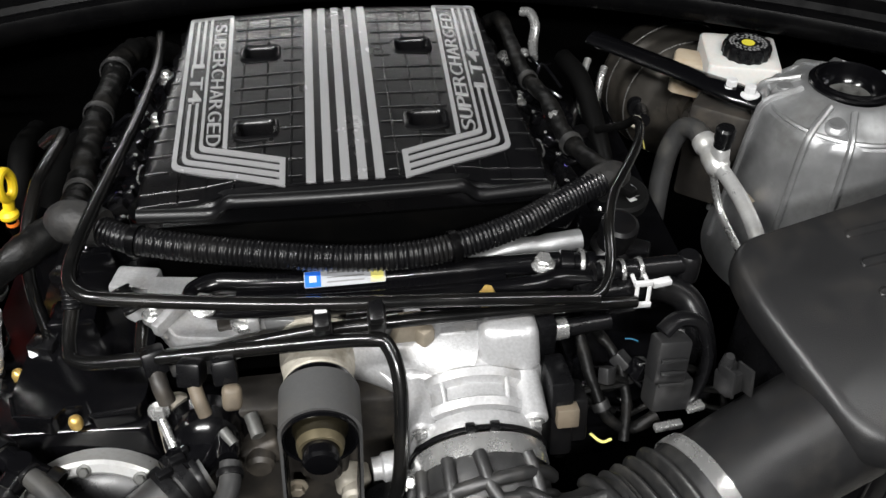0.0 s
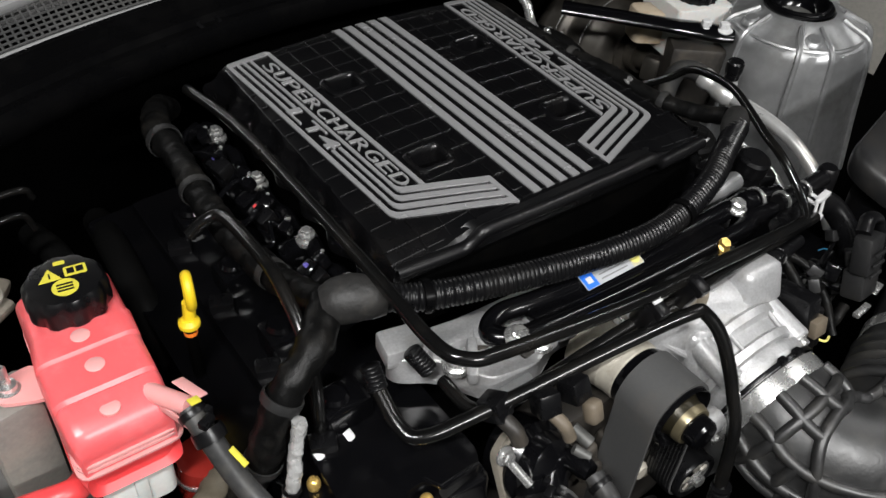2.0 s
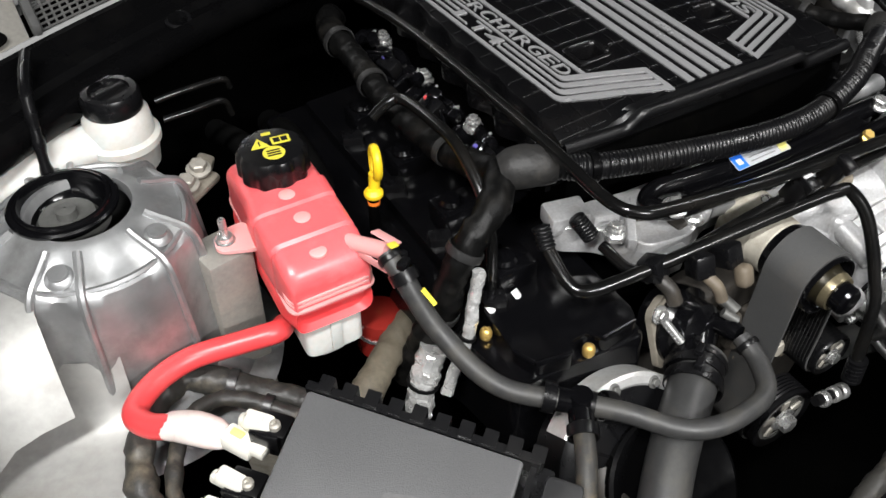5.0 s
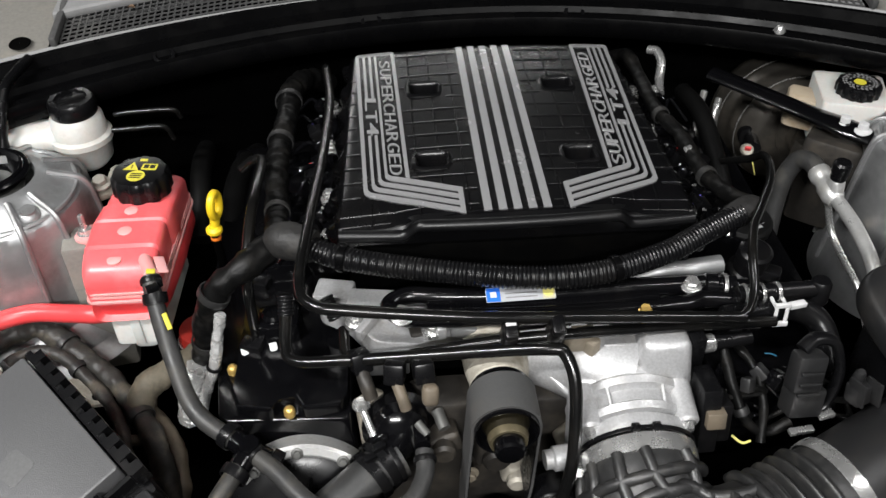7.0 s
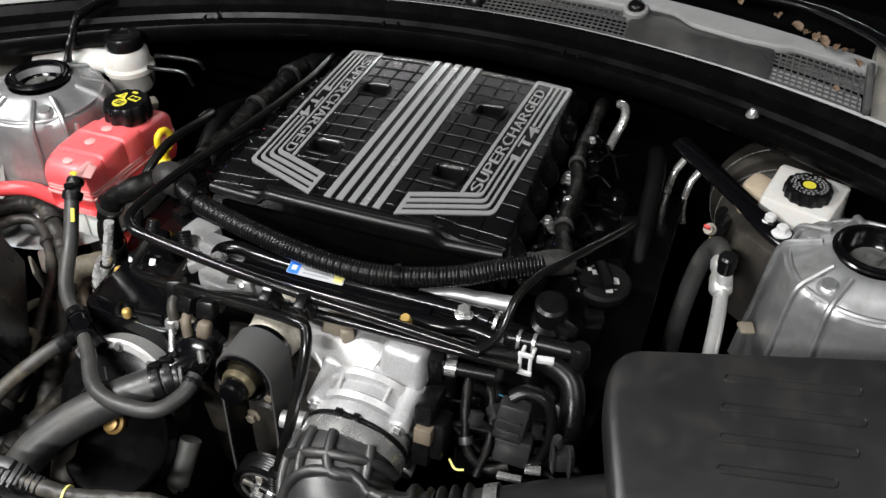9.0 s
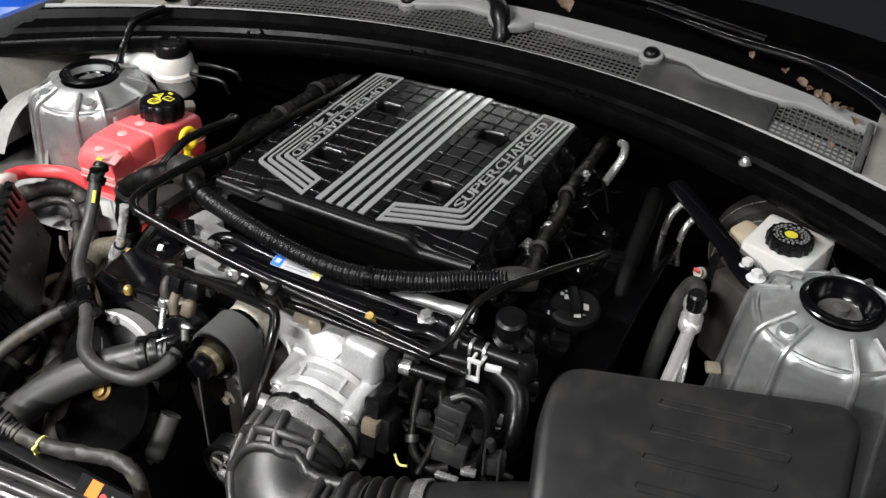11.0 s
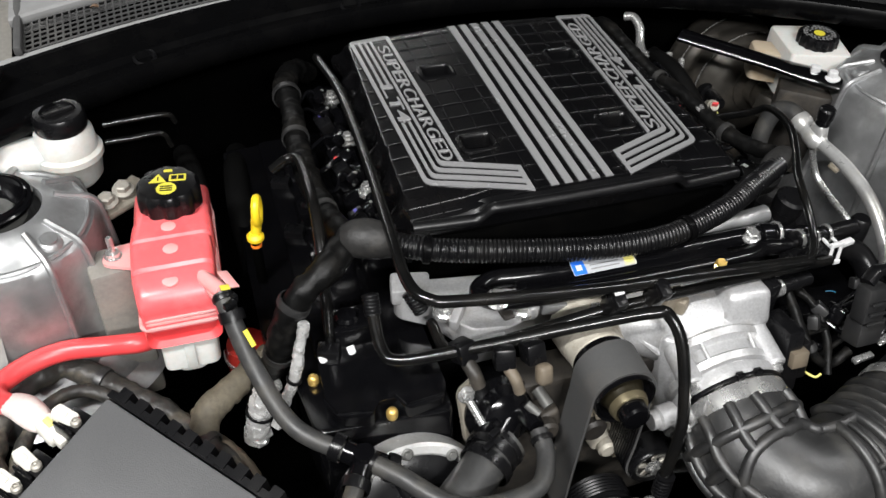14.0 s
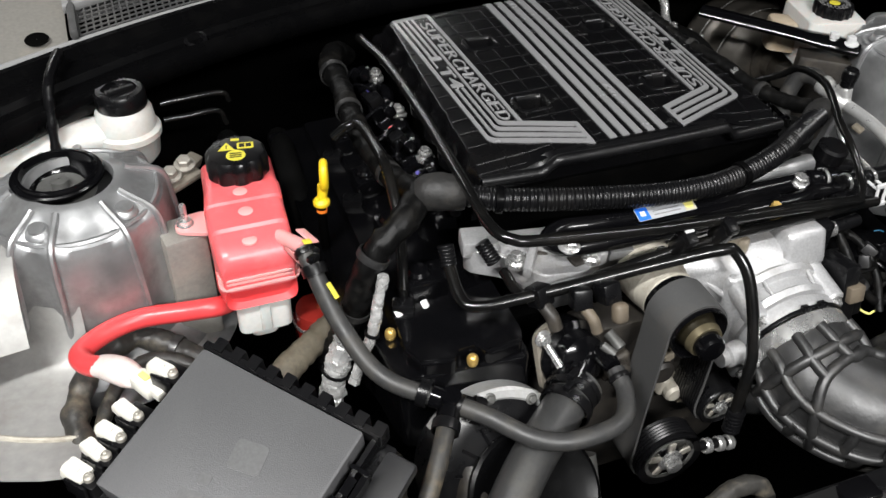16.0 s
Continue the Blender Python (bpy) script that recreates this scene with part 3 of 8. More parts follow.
def cover():
    t = thing("intake_cover", (X0, 0.15, 0.82), "black moulded intake cover with silver stripes on top of the engine", "engine cover")
    bm = bmesh.new()
    ys = sorted({-0.054, -0.05, -0.042, *[-0.03 + 0.02 * i for i in range(19)], 0.28, 0.332, 0.34, 0.3465, 0.349, *[s[1] + k * SD / 2 for s in SLOTS for k in (-1, 1)]})
    fixed = [-1.0, -0.985, -0.94, -0.86, -0.72, None, None, -0.3, -0.15, 0, 0.15, 0.3, None, None, 0.72, 0.86, 0.94, 0.985, 1.0]
    rows = []
    for y in ys:
        ex = 0.19 + 0.016 * (0.34 - y) / 0.39
        row = []
        holes = iter([-0.0925 - SW / 2, -0.0925 + SW / 2, 0.0925 - SW / 2, 0.0925 + SW / 2])
        for f in fixed:
            x = X0 + (next(holes) if f is None else f * ex)
            row.append(bm.verts.new((x, y, lid_z(x, y) - (0.002 if f is not None and abs(f) == 1 else 0))))
        rows.append(row)
    for j in range(len(rows) - 1):
        yc = (ys[j] + ys[j + 1]) / 2
        for i in range(len(fixed) - 1):
            if i in (5, 12) and any(abs(yc - s[1]) < SD / 2 for s in SLOTS):
                continue
            bm.faces.new((rows[j][i], rows[j][i + 1], rows[j + 1][i + 1], rows[j + 1][i]))
    # skirt with lobed sides
    def outline(out, drop):
        pts = []
        n = 60
        for i in range(n + 1):
            y = -0.054 + (0.349 + 0.054) * i / n
            pts.append((1, y))
        res = []
        lobe = lambda y: 0.5 + 0.5 * math.cos((y + 0.02) * 2 * math.pi / 0.062)
        for sgn, seq in ((1, pts), (-1, pts[::-1])):
            for _, y in seq:
                ex = 0.19 + 0.016 * (0.34 - y) / 0.39
                x = X0 + sgn * (ex + out * (0.35 + 0.65 * lobe(y)))
                res.append((x, y + (0.0 if -0.05 < y < 0.33 else (out if y > 0 else 0.0)), lid_z(X0 + sgn * ex, y) - drop))
        return res
    rings = []
    for out, drop in ((0, 0.002), (0.003, 0.005), (0.006, 0.012), (0.010, 0.02), (0.018, 0.026), (0.021, 0.034), (0.019, 0.05)):
        rings.append([bm.verts.new(p) for p in outline(out, drop)])
    bridge(bm, rings)
    bmesh.ops.remove_doubles(bm, verts=bm.verts, dist=0.0004)
    # front nose, a deep lip that stands forward of the shell
    shell, bm = bm, bmesh.new()
    n = 40
    rows = []
    for i in range(n * 2 + 1):
        x = X0 - 0.207 + 0.414 * i / (2 * n)
        k = min(1, max(0, (0.134 - abs(x - X0)) / 0.02))
        k = k * k * (3 - 2 * k)
        y = -0.059 - 0.008 * (1 - ((x - X0) / 0.2) ** 2) - 0.003 * k
        z = 0.8885 + 0.0165 * k
        ya, za = -0.048, lid_z(x, -0.048) + 0.0003
        rows.append([(x, ya, za)] + [(x, ya + (y + 0.0065 - ya) * f, za + (z - 0.0005 - za) * f) for f in (0.3, 0.6, 0.9)] + [(x, y + 0.0025 + 0.0072 * math.cos(radians(a)), z - 0.003 + 0.0072 * math.sin(radians(a))) for a in range(60, 271, 15)] + [(x, y + 0.012, z - 0.0105), (x, y + 0.018, z - 0.014), (x, y + 0.022, z - 0.03), (x, y + 0.024, z - 0.075)])
    sheet(bm, rows)
    part("front_lip", bm, LIP, t, angle=60)
    # pockets
    for sx, sy in SLOTS:
        bm = bmesh.new()
        o = rounded([(-SW / 2, -SD / 2), (SW / 2, -SD / 2), (SW / 2, SD / 2), (-SW / 2, SD / 2)], 0.0001, 6)
        i1 = rounded([(-SW / 2 - .004, -SD / 2 - .004), (SW / 2 + .004, -SD / 2 - .004), (SW / 2 + .004, SD / 2 + .004), (-SW / 2 - .004, SD / 2 + .004)], 0.0125, 6)
        i2 = rounded([(-SW / 2 + .004, -SD / 2 + .004), (SW / 2 - .004, -SD / 2 + .004), (SW / 2 - .004, SD / 2 - .004), (-SW / 2 + .004, SD / 2 - .004)], 0.006, 6)
        z = lid_z(sx, sy)
        mk = lambda pts, h: [bm.verts.new((sx + p[0], sy + p[1], z + h)) for p in pts]
        bridge(bm, [mk(i1, -0.001), mk(i1, 0.0008), mk([(a[0] * 0.75 + b[0] * 0.25, a[1] * 0.75 + b[1] * 0.25) for a, b in zip(i1, i2)], 0.0024), mk([((a[0] + b[0]) / 2, (a[1] + b[1]) / 2) for a, b in zip(i1, i2)], 0.0027), mk([(a[0] * 0.25 + b[0] * 0.75, a[1] * 0.25 + b[1] * 0.75) for a, b in zip(i1, i2)], 0.0012), mk(i2, -0.003), mk(i2, -0.03)])
        bm.faces.new(mk(i2, -0.03))
        part("pocket", bm, LID, t)
    # raised grid of ribs, moulded with the shell
    bm = shell
    def rib(a, b, w=0.0019, h=0.0027):
        d = V(b[0] - a[0], b[1] - a[1], 0).normalized()
        nx, ny = -d.y * w, d.x * w
        n = max(2, int(math.hypot(b[0] - a[0], b[1] - a[1]) / 0.03))
        line = [(a[0] + (b[0] - a[0]) * k / n, a[1] + (b[1] - a[1]) * k / n) for k in range(n + 1)]
        rings = []
        for p in line:
            ring = []
            for a in range(0, 181, 30):
                c, s = math.cos(radians(a)), math.sin(radians(a))
                q = (p[0] + nx * c, p[1] + ny * c)
                ring.append(bm.verts.new((q[0], q[1], lid_z(*q) + h * s - 0.0003)))
            rings.append(ring)
        bridge(bm, rings, False)
        bm.faces.new(rings[0])
        bm.faces.new(rings[-1][::-1])
    def free(x, y):
        """Whether a rib may run here: beside stripes, emblems and pockets."""
        u = abs(x - X0)
        outer = 0.187 - 0.010 * (0.338 - y) / 0.34
        arm = -0.004 - 0.049 * (0.177 - u) / 0.117
        if u < 0.0415 or any(abs(x - q[0]) < SW / 2 + 0.006 and abs(y - q[1]) < SD / 2 + 0.006 for q in SLOTS):
            return False
        if y > arm - 0.002 and outer - 0.0585 < u < outer + 0.0015:
            return False
        return not (0.058 < u < outer and arm - 0.003 < y < arm + 0.05)
    def run(fixed, lo, hi, along):
        """Ribs on one line of the grid, broken where something stands on it."""
        n = int((hi - lo) / 0.0025)
        start = None
        for i in range(n + 2):
            v = lo + (hi - lo) * i / n
            ok = i <= n and (free(v, fixed) if along == "x" else free(fixed, v))
            if ok and start is None:
                start = v
            if not ok and start is not None:
                if v - start > 0.006:
                    rib((start, fixed) if along == "x" else (fixed, start), (v - 0.0025, fixed) if along == "x" else (fixed, v - 0.0025), 0.0013, 0.0021)
                start = None
    for k in range(13):
        y = -0.036 + 0.0305 * k
        ex = 0.19 + 0.016 * (0.34 - y) / 0.39 - 0.001
        run(y, X0 - ex, X0 + ex, "x")
    for sgn in (-1, 1):
        for x in (0.0545, 0.083, 0.1115, 0.1395, 0.168):
            run(X0 + sgn * x, -0.05, 0.345, "y")
    part("body", bm, LID, t, "black grained plastic cover shell with raised ribs")
    # five centre stripes
    for k in range(5):
        x = X0 - 0.0345 + 0.01725 * k
        bm = bmesh.new()
        line = dense([(x, -0.05), (x, 0.332), (x, 0.3505)], 12)
        strip(bm, [(p[0] - 0.0048, p[1]) for p in line], [(p[0] + 0.0048, p[1]) for p in line], 0.0016, 0.004)
        part("stripe", bm, SILVER, t, "brushed silver stripe")
    # side emblems: four bent bars, an inner bar, caps and lettering
    U = [(0, 0.005), (0.0101, 0.0138), (0.0185, 0.0222), (0.0269, 0.0304)]
    W = [(0, 0.0075), (0.0126, 0.0194), (0.0248, 0.0316), (0.0370, 0.045)]
    for sgn in (-1, 1):
        def at(u, y):
            """A place u inward of the emblem's outer edge."""
            o = 0.187 - 0.010 * (0.338 - y) / 0.34
            return (o - u, y)
        d = V(-(0.177 - 0.060), -0.049, 0).normalized()
        n_in = V(-d.y, d.x, 0)
        if n_in.y < 0:
            n_in = -n_in
        def line_of(u, w, y0=0.33):
            p, q = V(*at(u, y0), 0), V(*at(u, 0.05), 0)
            s = V(0.177, -0.004, 0) + n_in * w
            # meeting of the upright line with the arm's line
            a, b = q - p, d
            det = a.x * b.y - a.y * b.x
            k = ((s.x - p.x) * b.y - (s.y - p.y) * b.x) / det
            c = p + a * k
            e = s + d * ((0.060 - s.x) / d.x)
            return bent((p.x, p.y), (c.x, c.y), (e.x, e.y), 0.010 - 0.1 * u)
        flip = lambda line: [(X0 + sgn * p[0], p[1]) for p in line]
        frame_bm = bmesh.new()
        for k in (0, 3):
            strip(frame_bm, flip(line_of(U[k][0], W[k][0], 0.341)), flip(line_of(U[k][1], W[k][1], 0.341)), 0.0016, 0.004)
        for k in (1, 2):
            a, b = line_of(U[k][0], W[k][0], 0.124), line_of(U[k][1], W[k][1], 0.124)
            strip(frame_bm, flip(a), flip(b), 0.0016, 0.004)
            a = dense([at(U[k][0], 0.341), at(U[k][0], 0.217)], 5)
            b = dense([at(U[k][1], 0.341), at(U[k][1], 0.217)], 5)
            strip(frame_bm, flip(a), flip(b), 0.0016, 0.004)
        ia, ib = dense([at(0.0516, 0.341), at(0.0516, 0.026)], 12), dense([at(0.0565, 0.341), at(0.0565, 0.022)], 12)
        strip(frame_bm, flip(ia), flip(ib), 0.0016, 0.004)
        us = [0.0565 * k / 20 for k in range(21)]
        nose = lambda u: 0.3495 - 0.007 * (1 - min(1, u / 0.007, (0.0565 - u) / 0.007)) ** 2.2
        strip(frame_bm, flip([at(u, min(0.3385, nose(u) - 0.003)) for u in us]), flip([at(u, nose(u)) for u in us]), 0.0018, 0.004)
        s0, s1 = V(0.177, -0.004, 0) + n_in * 0, V(0.177, -0.004, 0) + n_in * 0.045
        e0, e1 = s0 + d * ((0.060 - s0.x) / d.x), s1 + d * ((0.060 - s1.x) / d.x)
        strip(frame_bm, flip(dense([(e0.x, e0.y), (e1.x, e1.y)], 6)), flip(dense([(e0.x + 0.006, e0.y + 0.0025), (e1.x + 0.006, e1.y + 0.0025)], 6)), 0.0018, 0.004)
        emblem = part("emblem_frame", frame_bm, SILVER, t, "silver painted bent stripes")
        rz = -90 if sgn < 0 else 90
        for words, u, y, size, wide in (("SUPERCHARGED", 0.0410, 0.176, 0.0185, 1.0), ("LT4", 0.0166, 0.1705, 0.0165, 1.0)):
            p = at(u, y)
            length, tall = (0.290, 0.0150) if len(words) > 3 else (0.092, 0.0152)
            cell = length / len(words)
            ang = radians(rz + (1.7 if sgn < 0 else -1.7))
            bm = bmesh.new()
            for n, ch in enumerate(words):
                one = text_mesh(ch, 1.0, Matrix(), 0, 1.0, -0.01 if len(words) > 3 else 0.004)
                xs = [v.co.x for v in one.verts]
                ysz = [v.co.y for v in one.verts]
                lx, hx, ly, hy = min(xs), max(xs), min(ysz), max(ysz)
                for v in one.verts:
                    u1 = (n + 0.5 - len(words) / 2) * cell + (v.co.x - (lx + hx) / 2) / (hx - lx) * cell * {"R": 1.12, "P": 1.06, "L": 1.05}.get(ch, 1.0) * (0.82 if len(words) > 3 else 0.95)
                    v1 = (v.co.y - (ly + hy) / 2) / (hy - ly) * tall
                    u1 += 0.2 * v1
                    h = 0.0016 if v.co.z > 0 else -0.001
                    x = X0 + sgn * p[0] + u1 * math.cos(ang) - v1 * math.sin(ang)
                    y2 = p[1] + u1 * math.sin(ang) + v1 * math.cos(ang)
                    v.co = V(x, y2, lid_z(x, y2) + h)
                tmp = bpy.data.meshes.new("letter")
                one.to_mesh(tmp)
                one.free()
                bm.from_mesh(tmp)
                bpy.data.meshes.remove(tmp)
            part("lettering", bm, SILVER, t, "raised silver capital letters", smooth=False)


cover()


# ---------------------------------------------------------------- engine below the cover
def engine():
    t = thing("engine_block", (X0, 0.1, 0.25), "engine with cast heads below the intake cover, coloured near black for deep shade", "engine")
    # plain blocks in near black, which stands for the shade under the cover
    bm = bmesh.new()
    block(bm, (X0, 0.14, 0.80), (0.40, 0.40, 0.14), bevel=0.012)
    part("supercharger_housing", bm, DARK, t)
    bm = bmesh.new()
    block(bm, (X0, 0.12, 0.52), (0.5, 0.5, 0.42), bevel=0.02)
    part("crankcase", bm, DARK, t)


engine()


# ---------------------------------------------------------------- corrugated hose in front of the cover
def corrugated(name, pts, r, pitch, mat, parent, depth=0.0018):
    line = resample(spline([Vector(p) for p in pts], 10), pitch / 4)
    rad = [r - depth * (0, 0.55, 1, 0.55)[i % 4] for i in range(len(line))]
    bm = bmesh.new()
    sweep(bm, line, rad, 18)
    return part(name, bm, mat, parent, angle=80)


HOSE = [(-0.245, -0.075, 0.893), (-0.2, -0.098, 0.889), (-0.104, -0.122, 0.885), (0.0, -0.135, 0.878), (0.08, -0.133, 0.877), (0.16, -0.112, 0.882), (0.215, -0.085, 0.888), (0.262, -0.062, 0.892)]


def hose():
    t = thing("corrugated_hose", HOSE[3], "black corrugated plastic hose across the front of the engine", "hose")
    corrugated("conduit", HOSE, 0.0138, 0.0046, BLACK, t)
    line = spline([Vector(p) for p in HOSE], 8)
    for i in (8, 34):
        bm = bmesh.new()
        clamp_band(bm, line[i], line[i + 1] - line[i - 1], 0.0141, 0.008, 20)
        part("sleeve", bm, SATIN, t, "smooth black tape sleeve")


hose()


# ---------------------------------------------------------------- pipes and hoses
def tube_thing(name, pts, r, mat, label, category, n=8, seg=12, group=""):
    t = thing(name, pts[0], label, category, group)
    bm = bmesh.new()
    line = spline([Vector(p) for p in pts], n)
    sweep(bm, line, r, seg)
    part("tube", bm, mat, t)
    if category == "hose" and mat is DULLRUBBER:
        for i in (2, len(line) - 4):
            bm = bmesh.new()
            clamp_band(bm, line[i], line[i + 1] - line[i - 1], r + 0.0004, 0.006, 20)
            part("ring", bm, BLACK, t, "black crimp ring")
    return t


tube_thing("vapour_pipe", [(-0.231, 0.36, 0.875), (-0.222, 0.25, 0.885), (-0.226, 0.1, 0.897), (-0.238, -0.08, 0.913), (-0.242, -0.165, 0.915), (-0.228, -0.195, 0.913),
                           (-0.19, -0.203, 0.909), (-0.05, -0.21, 0.895), (0.1, -0.205, 0.878), (0.228, -0.197, 0.859)], 0.0065, PIPE, "long black coated pipe round the front of the engine", "pipe")
tube_thing("vacuum_pipe", [(-0.268, -0.12, 0.835), (-0.268, -0.16, 0.817), (-0.255, -0.178, 0.813), (-0.2, -0.19, 0.822), (-0.05, -0.215, 0.85), (0.01, -0.228, 0.862),
                           (0.028, -0.234, 0.858), (0.036, -0.26, 0.83), (0.03, -0.3, 0.76), (0.012, -0.32, 0.68)], 0.007, PIPE, "black coated pipe bent down past the pulley", "pipe")
tube_thing("radiator_hose", [(-0.15, -0.25, 0.728), (-0.18, -0.268, 0.722), (-0.25, -0.32, 0.7), (-0.30, -0.37, 0.67), (-0.325, -0.42, 0.63), (-0.33, -0.46, 0.58)], 0.0245, DULLRUBBER, "thick black rubber radiator hose", "hose", seg=20)
tube_thing("coolant_hose", [(-0.42, -0.078, 0.861), (-0.415, -0.1, 0.845), (-0.40, -0.14, 0.80), (-0.37, -0.2, 0.765), (-0.309, -0.247, 0.752)], 0.0102, DULLRUBBER, "grey rubber coolant hose from the red tank", "hose")
tube_thing("coolant_hose", [(-0.309, -0.247, 0.752), (-0.277, -0.278, 0.75), (-0.245, -0.313, 0.746), (-0.215, -0.328, 0.744), (-0.178, -0.331, 0.744), (-0.142, -0.322, 0.744), (-0.124, -0.292, 0.748), (-0.122, -0.265, 0.755)], 0.0102, DULLRUBBER, "grey rubber coolant hose looping to the thermostat", "hose")
tube_thing("coolant_hose", [(-0.309, -0.247, 0.752), (-0.34, -0.3, 0.74), (-0.375, -0.35, 0.71), (-0.40, -0.42, 0.66), (-0.41, -0.46, 0.6)], 0.0102, TANHOSE, "tan-stained rubber coolant hose running down to the radiator", "hose")


# ---------------------------------------------------------------- valve covers, coils and side rails
def valve_cover(sgn):
    t = thing("valve_cover", (X0 + sgn * 0.3, 0.06, 0.66), "black glossy valve cover with ridged top", "valve cover", "valve covers")
    bm = bmesh.new()
    m = pose(X0 + sgn * 0.30, 0.06, 0.725, 0, sgn * 3, 0)
    side = lambda pts: [(-sgn * x, y) for x, y in pts]
    prism(bm, rounded(side([(-0.062, -0.17), (-0.05, -0.26), (0.1, -0.274), (0.106, 0.29), (-0.085, 0.29), (-0.085, -0.1)]), 0.012), -0.09, 0.024, m, 0.005)
    part("base", bm, GLOSS, t)
    bm = bmesh.new()
    edge = [(-0.031, -0.17), (-0.034, -0.234), (-0.025, -0.258), (0.012, -0.266), (0.02, -0.252), (0.04, -0.252), (0.048, -0.268), (0.09, -0.266), (0.098, -0.25)]
    prism(bm, rounded(side(edge + [(0.098, 0.27), (-0.031, 0.27)]), 0.006), 0.02, 0.042, m, 0.004)
    part("shell", bm, GLOSS, t)
    for k in (1, 2, 5, 6):
        (xa, ya), (xb, yb) = side(edge)[k:k + 2]
        bm = bmesh.new()
        sweep(bm, [m @ V(xa, ya + 0.003, 0.0415), m @ V(xb, yb + 0.003, 0.0415)], 0.0024, 8)
        part("ridge", bm, GLOSS, t)
    if sgn < 0:
        for x, y, z in ((-0.268, -0.205, 0.752), (-0.339, -0.13, 0.744)):
            bm = bmesh.new()
            solid(bm, (x, y, z + 0.002), (0, 0, 1), [(0.005, 0), (0.0064, 0.003), (0.0066, 0.009), (0.0054, 0.0125), (0.0032, 0.0142), (0.0012, 0.0148)], 18)
            part("stud", bm, BRASS, t, "gold plated capped stud")
    for k in range(4):
        y = -0.085 + 0.108 * k
        c = thing("ignition_coil", (X0 + sgn * 0.285, y, 0.75), "black plug-in ignition coil on the valve cover", "ignition coil", "ignition coils")
        bm = bmesh.new()
        block(bm, (X0 + sgn * 0.285, y, 0.775), (0.05, 0.04, 0.04), (0, sgn * 3, 0), 0.006)
        solid(bm, (X0 + sgn * 0.292, y, 0.775), (0, 0, 1), [(0.014, 0), (0.014, 0.022), (0.011, 0.026)], 18)
        part("body", bm, GLOSS, c)
        bm = bmesh.new()
        block(bm, (X0 + sgn * 0.318, y - 0.022, 0.764), (0.026, 0.02, 0.024), (0, 0, sgn * 20), 0.003)
        plug = part("plug", bm, BLACK, c)
        if k == 0 and sgn < 0:
            for dx in (0.0, 0.034):
                bm = bmesh.new()
                sweep(bm, spline([V(-0.326 + dx, -0.108, 0.772), V(-0.323 + dx, -0.118, 0.765), V(-0.315 + dx, -0.128, 0.755)], 4), 0.0045, 6, flat=0.35)
                part("lock_tab", bm, PAPER, plug, "white plastic lock tab")


valve_cover(-1)
valve_cover(1)


def side_rail(sgn):
    x = X0 + sgn * 0.225
    t = thing("fuel_rail_side", (x, 0.15, 0.82), "dark fuel rail with bolts beside the intake cover", "fuel rail", "side fuel rails")
    bm = bmesh.new()
    line = [V(x + sgn * (0.004 * math.sin(i * 1.9)), -0.03 + 0.0185 * i, 0.828 + 0.004 * math.cos(i * 2.3)) for i in range(21)]
    sweep(bm, spline(line, 3), 0.010, 10)
    part("rail", bm, GLOSS, t)
    for i in range(8):
        y = -0.01 + 0.05 * i
        bm = bmesh.new()
        block(bm, (x + sgn * 0.012, y, 0.815), (0.03, 0.022, 0.035), (0, sgn * 20, 12 * math.sin(i * 2)), 0.005)
        part("boss", bm, GLOSS, t)
    for y in (0.305, 0.197, 0.084, 0.0):
        bm = bmesh.new()
        solid(bm, (x, y, 0.832), (0, 0, 1), [(0.012, 0), (0.012, 0.004), (0.008, 0.006), (0.008, 0.010)], 16)
        bolt(bm, (x, y, 0.842), (0.1 * sgn, -0.1, 1), 0.0062)
        part("bolt", bm, STEEL, t, "bright flanged bolt")
    for i, y in enumerate((0.245, 0.14, 0.03)):
        b = thing("injector_plug", (x + sgn * 0.024, y, 0.83), "black injector plug with a coloured latch", "plug", "injector plugs")
        bm = bmesh.new()
        block(bm, (x + sgn * 0.022, y, 0.836), (0.02, 0.03, 0.02), (0, sgn * 25, 10), 0.003)
        part("shell", bm, BLACK, b)
        bm = bmesh.new()
        block(bm, (x + sgn * 0.026, y + 0.008, 0.846), (0.005, 0.005, 0.004), (0, sgn * 25, 10), 0.001)
        part("latch", bm, VIOLET if i != 1 else CABLE, b, "small coloured latch")


side_rail(-1)
side_rail(1)


def loom(name, pts, r, mat, label, ties=(), wobble=0.24, tie_mat=None):
    """A taped wire loom, uneven along its length, with tape rings."""
    t = thing(name, pts[len(pts) // 2], label, "wire loom")
    line = resample(spline([Vector(p) for p in pts], 8), 0.0035)
    rad = [r * (1 + wobble * noise.noise(p * 45) + 0.05 * ((k * 0.0035 / 0.017) % 1.0)) for k, p in enumerate(line)]
    bm = bmesh.new()
    sweep(bm, line, rad, 18)
    for v in bm.verts:
        v.co += noise.noise_vector(v.co * 95) * r * 0.15 + noise.noise_vector(v.co * 260) * r * 0.07
    part("sheath", bm, mat, t, angle=60)
    for f in ties:
        i = min(len(line) - 2, max(1, int(f * (len(line) - 1))))
        bm = bmesh.new()
        clamp_band(bm, line[i], line[i + 1] - line[i - 1], rad[i] * 1.07 + 0.0006, 0.009, 18)
        part("tape", bm, tie_mat or RUBBER, t, "ring of tape round the bundle")
    return t


